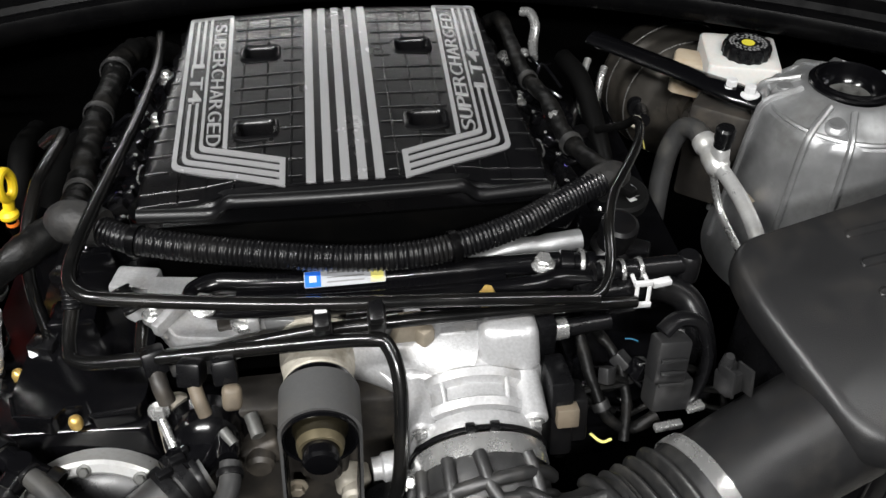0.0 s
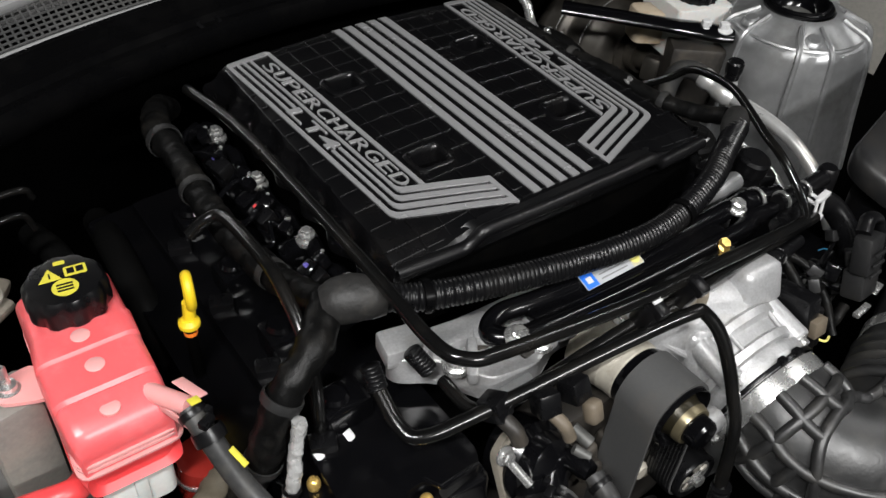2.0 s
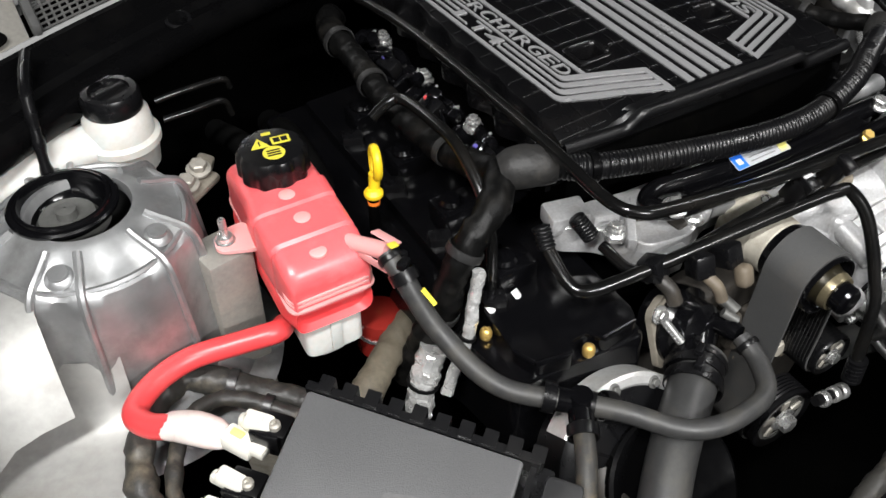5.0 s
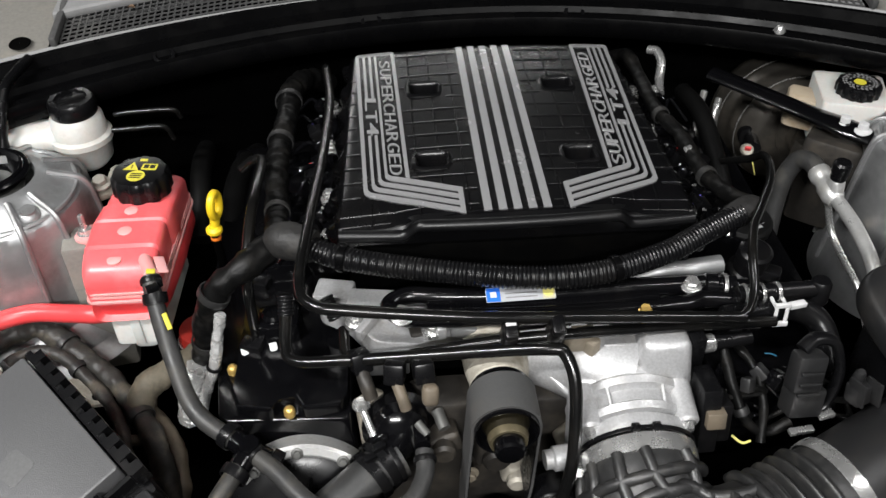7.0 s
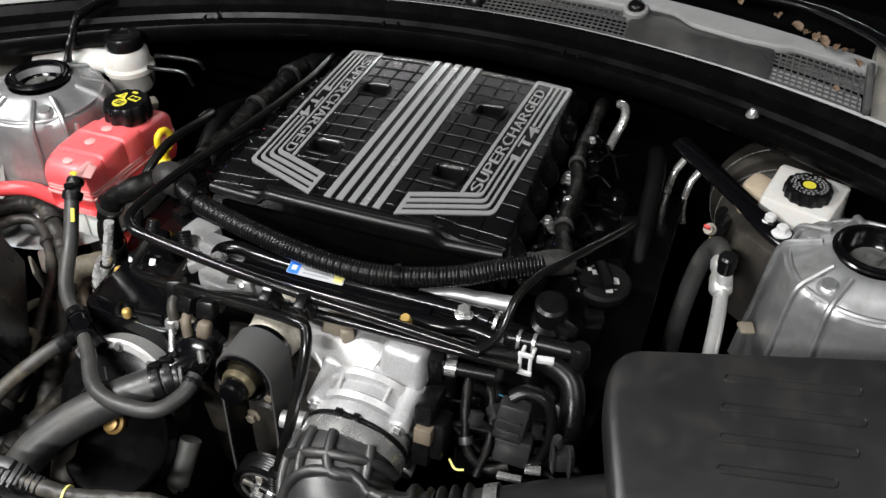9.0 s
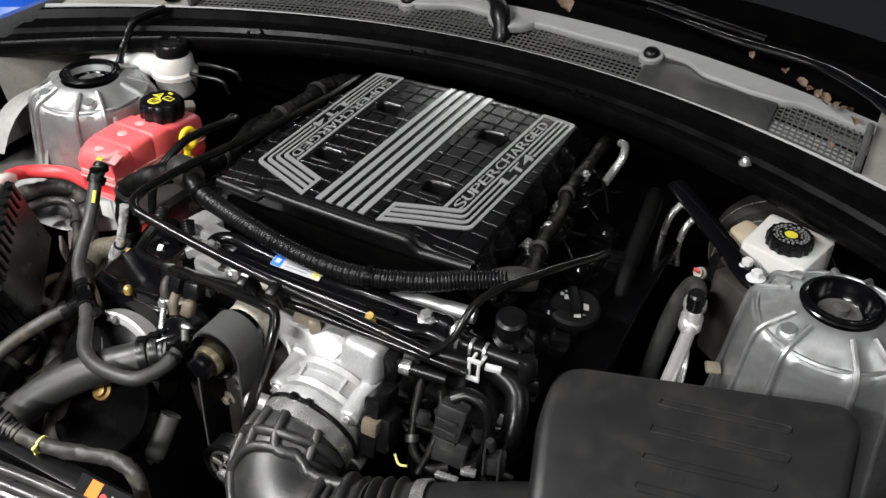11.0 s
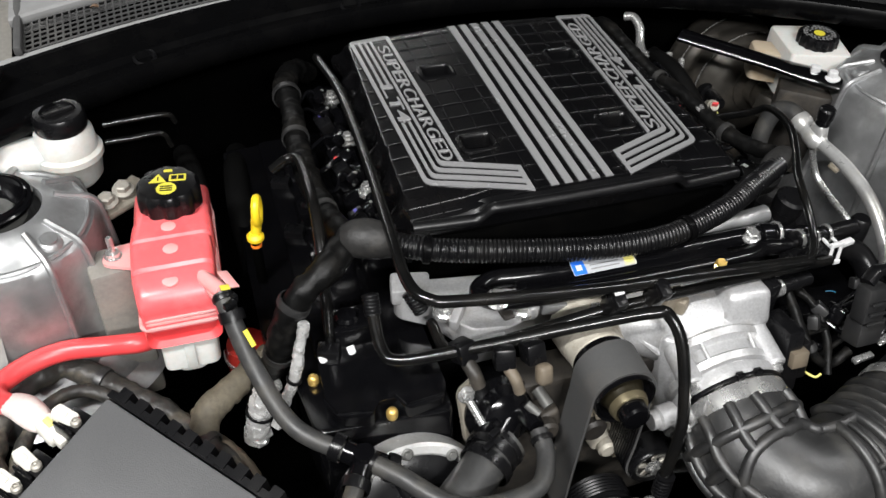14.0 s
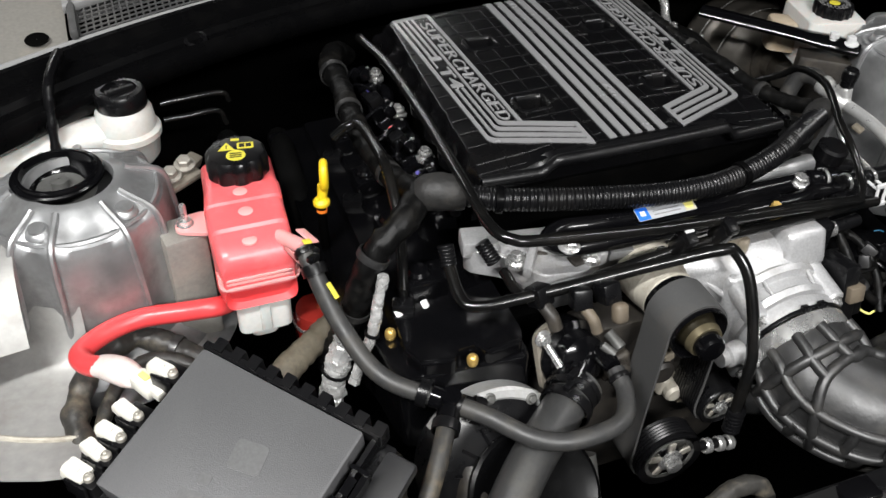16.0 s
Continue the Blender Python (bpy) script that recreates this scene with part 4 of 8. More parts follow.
loom("engine_loom", [(-0.235, 0.43, 0.81), (-0.262, 0.385, 0.845), (-0.284, 0.33, 0.853), (-0.286, 0.26, 0.853), (-0.293, 0.18, 0.85), (-0.29, 0.09, 0.848), (-0.284, 0.02, 0.855), (-0.276, -0.05, 0.878)],
     0.0148, TAPE, "black taped wire loom along the engine", (0.3, 0.5, 0.82))
loom("engine_loom", [(-0.276, -0.05, 0.88), (-0.31, -0.088, 0.876), (-0.343, -0.1, 0.855), (-0.362, -0.1, 0.815), (-0.37, -0.095, 0.77), (-0.385, -0.08, 0.72), (-0.4, -0.07, 0.66)],
     0.015, TAPE, "dusty taped loom bending down to the fuse box", (0.35, 0.62), 0.22)
loom("heater_loom", [(-0.345, -0.02, 0.71), (-0.386, -0.041, 0.702), (-0.411, -0.058, 0.698), (-0.457, -0.092, 0.692), (-0.475, -0.12, 0.66)], 0.0165, DUSTHOSE, "dust-covered tan hose below the red tank", (), 0.1)
loom("engine_loom", [(0.225, 0.42, 0.84), (0.233, 0.37, 0.866), (0.235, 0.29, 0.868), (0.237, 0.205, 0.868), (0.251, 0.147, 0.868), (0.256, 0.06, 0.868), (0.27, 0.005, 0.872), (0.282, -0.03, 0.882)],
     0.0095, TAPE, "thin black taped loom beside the intake cover", (0.5, 0.83))


def hose_ends():
    for x, y, z, dx, dy, r, lab in ((-0.262, -0.066, 0.892, -1, 0.4, 0.021, "grey tape cuff at the hose end"), (0.272, -0.052, 0.89, 1, 0.6, 0.0152, "grey tape cuff at the hose end")):
        t = thing("tape_cuff", (x, y, z), lab, "cuff", "hose cuffs")
        line = spline([V(x - dx * 0.03, y - dy * 0.03, z - 0.001), V(x, y, z), V(x + dx * 0.018, y + dy * 0.02, z - 0.006)], 5)
        bm = bmesh.new()
        sweep(bm, line, [r * (0.86 + 0.2 * math.sin(math.pi * i / (len(line) - 1)) + 0.05 * noise.noise(p * 90)) for i, p in enumerate(line)], 16)
        part("wrap", bm, CUFF, t)


hose_ends()


# ---------------------------------------------------------------- fuel rail and cast front of the manifold
def front_rail():
    t = thing("front_fuel_rail", (0.02, -0.14, 0.84), "black front rail with a looped end and a sticker", "fuel rail")
    bm = bmesh.new()
    sweep(bm, spline([V(0.21, -0.128, 0.846), V(0.1, -0.132, 0.849), V(0.0, -0.134, 0.85), V(-0.09, -0.128, 0.85), V(-0.13, -0.122, 0.848), V(-0.151, -0.134, 0.846),
                      V(-0.135, -0.152, 0.845), V(-0.09, -0.158, 0.846), V(0.0, -0.162, 0.846), V(0.1, -0.163, 0.846), V(0.17, -0.16, 0.845), V(0.2, -0.15, 0.843), V(0.235, -0.152, 0.84)], 8), 0.011, 14)
    block(bm, (0.02, -0.146, 0.848), (0.26, 0.026, 0.012), (0, 0, 0), 0.004)
    part("tube", bm, GLOSS, t)
    bm = bmesh.new()
    m = pose(-0.006, -0.1405, 0.8595, 18, 0, 0.8) @ Matrix.Diagonal((0.84, 1, 1, 1))
    prism(bm, rounded([(-0.046, -0.009), (0.046, -0.009), (0.046, 0.009), (-0.046, 0.009)], 0.002), 0, 0.0006, m)
    st = part("sticker", bm, STICKER, t, "white printed sticker")
    bm = bmesh.new()
    prism(bm, [(-0.045, -0.0085), (-0.027, -0.0085), (-0.027, 0.0085), (-0.045, 0.0085)], 0.0006, 0.0009, m)
    part("print", bm, BLUE, st, "blue square mark")
    bm = bmesh.new()
    prism(bm, [(-0.040, -0.0035), (-0.032, -0.0035), (-0.032, 0.0035), (-0.040, 0.0035)], 0.0009, 0.0012, m)
    part("print", bm, PAPER, st, "white mark")
    bm = bmesh.new()
    prism(bm, [(0.029, -0.0085), (0.045, -0.0085), (0.045, 0.0085), (0.029, 0.0085)], 0.0006, 0.0009, m)
    part("print", bm, PRINT_GOLD, st, "pale gold square mark")
    bm = bmesh.new()
    solid(bm, m @ V(0.037, 0, 0.0009), m.to_3x3() @ V(0, 0, 1), [(0.0062, 0), (0.0062, 0.0003)], 18)
    part("print", bm, LEMON, st, "yellow dot")
    for k in range(3):
        bm = bmesh.new()
        prism(bm, [(-0.02, -0.005 + 0.005 * k), (0.022, -0.005 + 0.005 * k), (0.022, -0.0035 + 0.005 * k), (-0.02, -0.0035 + 0.005 * k)], 0.0006, 0.0008, m)
        part("print", bm, GREYINK, st, "grey printed line")
    for x, y, z, r in ((0.188, -0.136, 0.852, 0.0085), (-0.138, -0.157, 0.852, 0.009), (0.06, -0.185, 0.83, 0.007), (-0.03, -0.18, 0.828, 0.0075)):
        bm = bmesh.new()
        bolt(bm, (x, y, z), (0, -0.25, 1), r)
        part("bolt", bm, STEEL, t, "bright flanged bolt")
    bm = bmesh.new()
    solid(bm, (0.127, -0.168, 0.845), (0, -0.4, 1), [(0.009, 0), (0.009, 0.008), (0.006, 0.010), (0.006, 0.014)], 6)
    part("test_port", bm, BRASS, t, "gold test port")
    # quick couplings at the end
    bm = bmesh.new()
    solid(bm, (0.205, -0.13, 0.846), (1, -0.1, -0.05), [(0.011, 0), (0.014, 0.002), (0.014, 0.014), (0.011, 0.016), (0.011, 0.026), (0.013, 0.028), (0.013, 0.036), (0.009, 0.038), (0.009, 0.06)], 18)
    part("coupling", bm, GLOSS, t)
    bm = bmesh.new()
    clamp_band(bm, (0.228, -0.132, 0.845), (1, -0.1, -0.05), 0.0132, 0.004, 18)
    part("retainer", bm, STEEL, t, "bright retaining ring")


front_rail()


def manifold_front():
    t = thing("intake_manifold", (0, -0.1, 0.8), "cast aluminium manifold front below the rails", "manifold")
    bm = bmesh.new()
    o = rounded([(-0.236, -0.082), (-0.232, -0.098), (-0.2, -0.118), (-0.17, -0.165), (-0.12, -0.172), (-0.08, -0.15), (0.05, -0.15), (0.1, -0.13), (0.2, -0.118), (0.236, -0.108), (0.236, -0.094), (0.15, -0.09)], 0.008, 3)
    prism(bm, o, 0.79, 0.822, None, 0.004)
    block(bm, (-0.215, -0.085, 0.822), (0.045, 0.034, 0.022), (0, 0, -12), 0.004)
    block(bm, (-0.165, -0.105, 0.826), (0.07, 0.03, 0.016), (0, 0, -8), 0.005)
    part("casting", bm, CAST, t, angle=30)
    # gussets, and dark raised blocks whose colour imitates the shade of recesses
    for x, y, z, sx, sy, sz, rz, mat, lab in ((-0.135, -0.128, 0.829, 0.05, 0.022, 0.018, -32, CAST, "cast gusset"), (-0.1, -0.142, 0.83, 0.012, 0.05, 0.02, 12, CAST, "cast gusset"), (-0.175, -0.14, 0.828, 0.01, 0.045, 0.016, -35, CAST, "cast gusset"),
                                              (-0.06, -0.14, 0.826, 0.05, 0.012, 0.014, 4, ALLOY, "cast gusset"), (-0.118, -0.152, 0.8235, 0.026, 0.018, 0.006, 10, DARKCAST, "dark block standing in for a shaded recess"), (-0.156, -0.122, 0.8235, 0.022, 0.016, 0.006, -20, DARKCAST, "dark block standing in for a shaded recess"),
                                              (-0.07, -0.158, 0.826, 0.03, 0.014, 0.016, -8, ALLOY, "cast gusset"), (-0.02, -0.15, 0.825, 0.022, 0.02, 0.012, 20, DARKCAST, "dark block standing in for a shaded recess"), (0.03, -0.148, 0.826, 0.034, 0.012, 0.014, 6, ALLOY, "cast gusset")):
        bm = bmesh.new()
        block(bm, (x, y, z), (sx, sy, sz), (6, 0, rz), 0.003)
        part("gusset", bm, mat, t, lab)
    bm = bmesh.new()
    sweep(bm, spline([V(0.12, -0.11, 0.838), V(0.16, -0.103, 0.846), V(0.2, -0.1, 0.846), V(0.236, -0.096, 0.846)], 5), [0.008] * 5 + [0.0095] * 5 + [0.011] * 6, 14)
    block(bm, (0.17, -0.1, 0.84), (0.09, 0.02, 0.014), (0, 0, 6), 0.004)
    part("pipe_stub", bm, ALLOY, t, "cast pipe stub")
    for x, y in ((-0.19, -0.135), (-0.105, -0.155)):
        bm = bmesh.new()
        solid(bm, (x, y, 0.822), (0, 0, 1), [(0.013, 0), (0.013, 0.006), (0.011, 0.008)], 18)
        bolt(bm, (x, y, 0.83), (0, 0, 1), 0.0068)
        part("bolt", bm, STEEL, t, "bright flanged bolt")
    bm = bmesh.new()
    block(bm, (-0.155, -0.176, 0.80), (0.045, 0.012, 0.035), (10, 0, 0), 0.002)
    part("rib_plate", bm, ALLOY, t)


manifold_front()


# ---------------------------------------------------------------- pipe fittings and clips
def pipe_clips():
    for x, y, z, rz in ((0.02, -0.212, 0.88, 2), (-0.028, -0.209, 0.874, 2)):
        t = thing("pipe_clip", (x, y, z), "black plastic clip holding the pipes together", "clip", "pipe clips")
        bm = bmesh.new()
        block(bm, (x, y, z - 0.006), (0.016, 0.022, 0.036), (20, 0, rz), 0.004)
        block(bm, (x, y - 0.01, z + 0.008), (0.014, 0.02, 0.012), (20, 0, rz), 0.003)
        part("body", bm, BLACK, t)
        if x < 0:
            bm = bmesh.new()
            block(bm, (x, y - 0.006, z + 0.016), (0.011, 0.007, 0.003), (20, 0, rz), 0.001)
            part("tab", bm, PAPER, t, "pale plastic tab")


pipe_clips()
tube_thing("return_pipe", [(-0.205, -0.135, 0.815), (-0.2, -0.175, 0.812), (-0.17, -0.192, 0.822), (-0.05, -0.2, 0.848), (0.03, -0.205, 0.858), (0.12, -0.2, 0.854), (0.22, -0.192, 0.846), (0.27, -0.185, 0.838)],
           0.0062, PIPE, "thin black coated return pipe", "pipe")
tube_thing("vent_pipe", [(0.2, -0.2, 0.862), (0.228, -0.195, 0.862), (0.244, -0.172, 0.872), (0.25, -0.135, 0.895), (0.264, -0.096, 0.901), (0.281, -0.067, 0.901), (0.314, -0.01, 0.898), (0.336, 0.045, 0.885), (0.343, 0.081, 0.872), (0.338, 0.105, 0.85), (0.3225, 0.15, 0.816)],
           0.0052, PIPE, "thin black vent pipe rising past the cover", "pipe")
tube_thing("loom_pipe", [(-0.335, 0.115, 0.868), (-0.318, 0.112, 0.882), (-0.304, 0.1, 0.889), (-0.304, 0.03, 0.9), (-0.306, -0.02, 0.9), (-0.31, -0.07, 0.876), (-0.312, -0.09, 0.84), (-0.312, -0.095, 0.79), (-0.31, -0.095, 0.755)], 0.0066, PIPE, "black coated pipe arching over the taped loom", "pipe")


def ribbed_boot(name, at, axis, r, n, label):
    t = thing(name, at, label, "boot")
    bm = bmesh.new()
    prof = []
    for k in range(n):
        h = 0.004 * k
        prof += [(r * 0.82, h), (r, h + 0.0012), (r, h + 0.0028), (r * 0.82, h + 0.004)]
    solid(bm, at, axis, prof, 16)
    part("sleeve", bm, BLACK, t, angle=70)


ribbed_boot("pipe_boot", (-0.268, -0.125, 0.832), (0, 0.6, 0.8), 0.0095, 6, "black ribbed rubber boot on a pipe")
ribbed_boot("pipe_boot", (-0.212, -0.125, 0.822), (-0.4, 0.5, 0.7), 0.0095, 7, "black ribbed rubber boot on a pipe")


# ---------------------------------------------------------------- throttle body and inlet duct
TB = V(0.105, -0.28, 0.742)
TBAX = V(0.0, -0.97, -0.22).normalized()


def throttle():
    t = thing("throttle_body", TB, "bright cast aluminium throttle body and inlet snout", "throttle body")
    bm = bmesh.new()
    solid(bm, TB, -TBAX, [(0.05, -0.01), (0.056, 0.0), (0.056, 0.024), (0.0615, 0.026), (0.063, 0.034), (0.0585, 0.037), (0.058, 0.05), (0.0655, 0.054), (0.067, 0.062), (0.061, 0.066), (0.062, 0.08), (0.065, 0.09), (0.065, 0.12)], 56)
    x, y, z = axis_frame(TBAX)
    part("bore_housing", bm, CAST, t)
    for a in (62, 118):
        bm = bmesh.new()
        d = V(math.cos(radians(a)), 0, math.sin(radians(a)))
        d = (d - TBAX * d.dot(TBAX)).normalized()
        sweep(bm, [TB + d * 0.0595 - TBAX * 0.03, TB + d * 0.0635 - TBAX * 0.058], 0.0024, 8)
        part("web", bm, CAST, t)
    bm = bmesh.new()
    clamp_band(bm, TB - TBAX * 0.0125, TBAX, 0.0605, 0.014, 56)
    part("clamp_band", bm, CAST, t, "machined spigot band")
    bm = bmesh.new()
    clamp_band(bm, TB - TBAX * 0.003, TBAX, 0.0632, 0.0045, 56)
    up = (V(0, 0, 1) - TBAX * TBAX.z).normalized()
    for off in (-0.011, 0.011):
        block(bm, TB + up * 0.064 - TBAX * 0.003 + V(off, 0, 0), (0.009, 0.008, 0.008), (-12, 0, 0), 0.0015)
    part("rubber_lip", bm, BLACK, t, "black rubber lip with two tabs")
    bm = bmesh.new()
    for sx, sz in ((-1, 1), (1, 1), (-1, -1), (1, -1)):
        c = TB + V(sx * 0.052, 0.02, sz * 0.042)
        solid(bm, c + TBAX * 0.012, -TBAX, [(0.012, 0), (0.0135, 0.002), (0.0135, 0.05)], 20)
    block(bm, TB + V(0, 0.05, 0.011), (0.135, 0.02, 0.115), (-12, 0, 0), 0.012, 3)
    part("flange", bm, CAST, t)
    for sx, sz in ((-1, 1), (1, 1), (-1, -1)):
        bm = bmesh.new()
        bolt(bm, TB + V(sx * 0.052, 0.02, sz * 0.042) + TBAX * 0.012, TBAX, 0.0068)
        part("bolt", bm, STEEL, t, "bright flanged bolt")
    bm = bmesh.new()
    block(bm, (0.142, -0.203, 0.822), (0.062, 0.05, 0.05), (-10, 0, -4), 0.01, 3, 0.86)
    block(bm, (0.09, -0.19, 0.812), (0.03, 0.03, 0.04), (-10, 0, 0), 0.006, 2)
    block(bm, (0.055, -0.185, 0.822), (0.016, 0.03, 0.05), (-10, 0, 0), 0.004, 2)
    part("boss", bm, CAST, t)
    bm = bmesh.new()
    line = [V(-0.02, -0.16, 0.79), V(0.02, -0.168, 0.792), V(0.06, -0.178, 0.788), V(0.105, -0.19, 0.775)]
    sweep(bm, spline(line, 6), [0.03 + 0.0015 * i for i in range(19)], 24)
    block(bm, (0.105, -0.165, 0.76), (0.16, 0.06, 0.12), (-8, 0, 0), 0.02, 3)
    part("snout", bm, CAST, t)
    for a, b in (((0.03, -0.2, 0.812), (0.075, -0.228, 0.79)), ((0.05, -0.196, 0.82), (0.09, -0.222, 0.803)), ((0.165, -0.205, 0.8), (0.15, -0.235, 0.786)), ((0.015, -0.2, 0.8), (0.055, -0.235, 0.77))):
        bm = bmesh.new()
        sweep(bm, [V(*a), V(*b)], [0.005, 0.0035], 10)
        part("stiffener", bm, CAST, t)
    bm = bmesh.new()
    block(bm, (0.05, -0.2, 0.845), (0.03, 0.012, 0.03), (0, 20, 20), 0.003)
    block(bm, (0.062, -0.2, 0.835), (0.016, 0.02, 0.02), (0, 0, 40), 0.004)
    part("lifting_eye", bm, RUSTY, t, "rust-coloured lifting eye")
    # actuator on its side
    bm = bmesh.new()
    block(bm, (0.184, -0.245, 0.77), (0.022, 0.05, 0.085), (-12, 0, 0), 0.004)
    block(bm, (0.2, -0.25, 0.765), (0.02, 0.035, 0.05), (-12, 0, 0), 0.004)
    act = part("actuator", bm, BLACK, t, "black actuator housing")
    bm = bmesh.new()
    block(bm, (0.188, -0.268, 0.782), (0.021, 0.016, 0.021), (-12, 0, 0), 0.002)
    part("connector", bm, TAN, act, "tan connector block")
    bm = bmesh.new()
    sweep(bm, spline([V(0.216, -0.262, 0.742), V(0.226, -0.27, 0.738), V(0.236, -0.268, 0.738)], 5), 0.0014, 8)
    part("wire", bm, LEMON, act, "yellow wire")
    bm = bmesh.new()
    solid(bm, (0.036, -0.275, 0.742), (-1, -0.1, 0), [(0.014, 0), (0.014, 0.02), (0.011, 0.022), (0.011, 0.03)], 18)
    part("stub", bm, CAST, t)


throttle()

DUCT = [TB + TBAX * 0.0, TB + TBAX * 0.03, V(0.108, -0.338, 0.722), V(0.142, -0.374, 0.712), V(0.19, -0.378, 0.712), V(0.24, -0.364, 0.718), V(0.305, -0.340, 0.732), V(0.37, -0.315, 0.748), V(0.46, -0.285, 0.765)]


def duct():
    t = thing("inlet_duct", DUCT[2], "black ribbed rubber inlet elbow with bellows and steel clamps", "duct")
    line = spline(DUCT[:6], 10)
    bm = bmesh.new()
    r0 = 0.0585
    rings = sweep(bm, line, [r0 + 0.004 * min(1, i / 12) for i in range(len(line))], 36)
    pos = [[v.co.copy() for v in r] for r in rings]
    mid = [sum(r, V(0, 0, 0)) / 36 for r in pos]

    def on(i, k, h=0.0026):
        i = min(len(pos) - 1.001, max(0, i))
        a, f = int(i), i - int(i)
        k0, kf = int(math.floor(k)) % 36, k - math.floor(k)
        p = pos[a][k0].lerp(pos[a][(k0 + 1) % 36], kf).lerp(pos[a + 1][k0].lerp(pos[a + 1][(k0 + 1) % 36], kf), f)
        c = mid[a].lerp(mid[a + 1], f)
        return p + (p - c).normalized() * h

    # ring index of the upmost line and of the outer (front left) line
    up = max(range(36), key=lambda k: pos[14][k].z)
    left = min(range(36), key=lambda k: pos[14][k].x + pos[14][k].y)
    s = 1 if (left - up) % 36 < 18 else -1

    def rib(knots, r=0.0063):
        """knots: (station along the elbow, steps of ten degrees from the top towards the outside)."""
        pts = []
        for (i0, k0), (i1, k1) in zip(knots, knots[1:]):
            n = max(4, int(abs(i1 - i0) * 1.2 + abs(k1 - k0) * 1.5))
            pts += [on(i0 + (i1 - i0) * j / n, up + s * (k0 + (k1 - k0) * j / n)) for j in range(n)]
        pts.append(on(knots[-1][0], up + s * knots[-1][1]))
        one = bmesh.new()
        sweep(one, pts, r, 8)
        part("rib", one, RUBBER, t, angle=50)

    # rings round the elbow, then lines along it, then the ladder on its outer side
    rib([(9.5, -8), (10.5, -3), (11.5, 0.2), (13, 3.1), (14.5, 6.1), (15, 9), (15, 12)])
    rib([(13, -8), (14, -4), (15.5, -0.7), (18, 2.6), (21, 5.8), (23, 8.7), (24, 11.5)])
    rib([(39, -3.8), (39.5, 0), (39.5, 5.4)])
    rib([(46, -9), (46, -3), (46, 5), (46, 12)])
    rib([(6.6, 0.6), (11.5, 0.2), (15.5, -0.7), (19, -2.2), (25, -3.6), (33, -4), (46, -3.6)])
    rib([(6.6, 3.2), (13, 3.1), (18, 2.6)])
    rib([(6.6, 6.2), (9, 6.1), (16.5, 6), (25, 5.7), (38, 5.4), (46, 5.2)])
    rib([(6.6, 9), (17, 9), (25, 8.6), (38, 8.2), (46, 8)])
    rib([(8, 12), (25, 11.4), (46, 11)])
    rib([(6.6, -3.6), (9, -3.8), (15, -4.4)])
    for i in (18.5, 27, 31, 35, 39, 43):
        rib([(i, 6), (i, 8.8)] if i < 20 else [(i, 5.6), (i, 8.4)])
        rib([(i + 2, 8.4), (i + 2, 11.4)])
    rib([(42.6, -3.7), (42.2, 5.2)], 0.0036)
    rib([(39.5, 1.4), (46, 1.4)], 0.0036)
    part("elbow", bm, RUBBER, t, angle=50)
    bm = bmesh.new()
    l2 = resample(spline([DUCT[4], DUCT[5], DUCT[6]], 12), 0.0018)
    l2 = [p for p in l2 if p.x > 0.222]
    sweep(bm, l2, [0.052 + 0.0155 * abs(math.cos((p.x - 0.222) / 0.0148 * math.pi)) ** 1.1 if p.x < 0.286 else 0.0605 for p in l2], 44)
    part("bellows", bm, RUBBER, t, angle=60)
    for c, ax, r, w, screw in ((TB + TBAX * 0.011, TBAX, 0.0622, 0.019, V(-0.066, 0.0, -0.002)), (DUCT[6], DUCT[7] - DUCT[6], 0.0625, 0.015, V(0.025, -0.055, -0.03))):
        bm = bmesh.new()
        clamp_band(bm, c, ax, r, w)
        cl = part("clamp", bm, STEEL, t, "bright steel band clamp")
        bm = bmesh.new()
        q = c + screw
        block(bm, q, (0.012, 0.016, 0.012), (0, 20, 0), 0.002)
        bolt(bm, q + V(0, -0.006, 0.004), V(0, -0.6, 0.8), 0.0058)
        part("screw", bm, STEEL, cl)


duct()


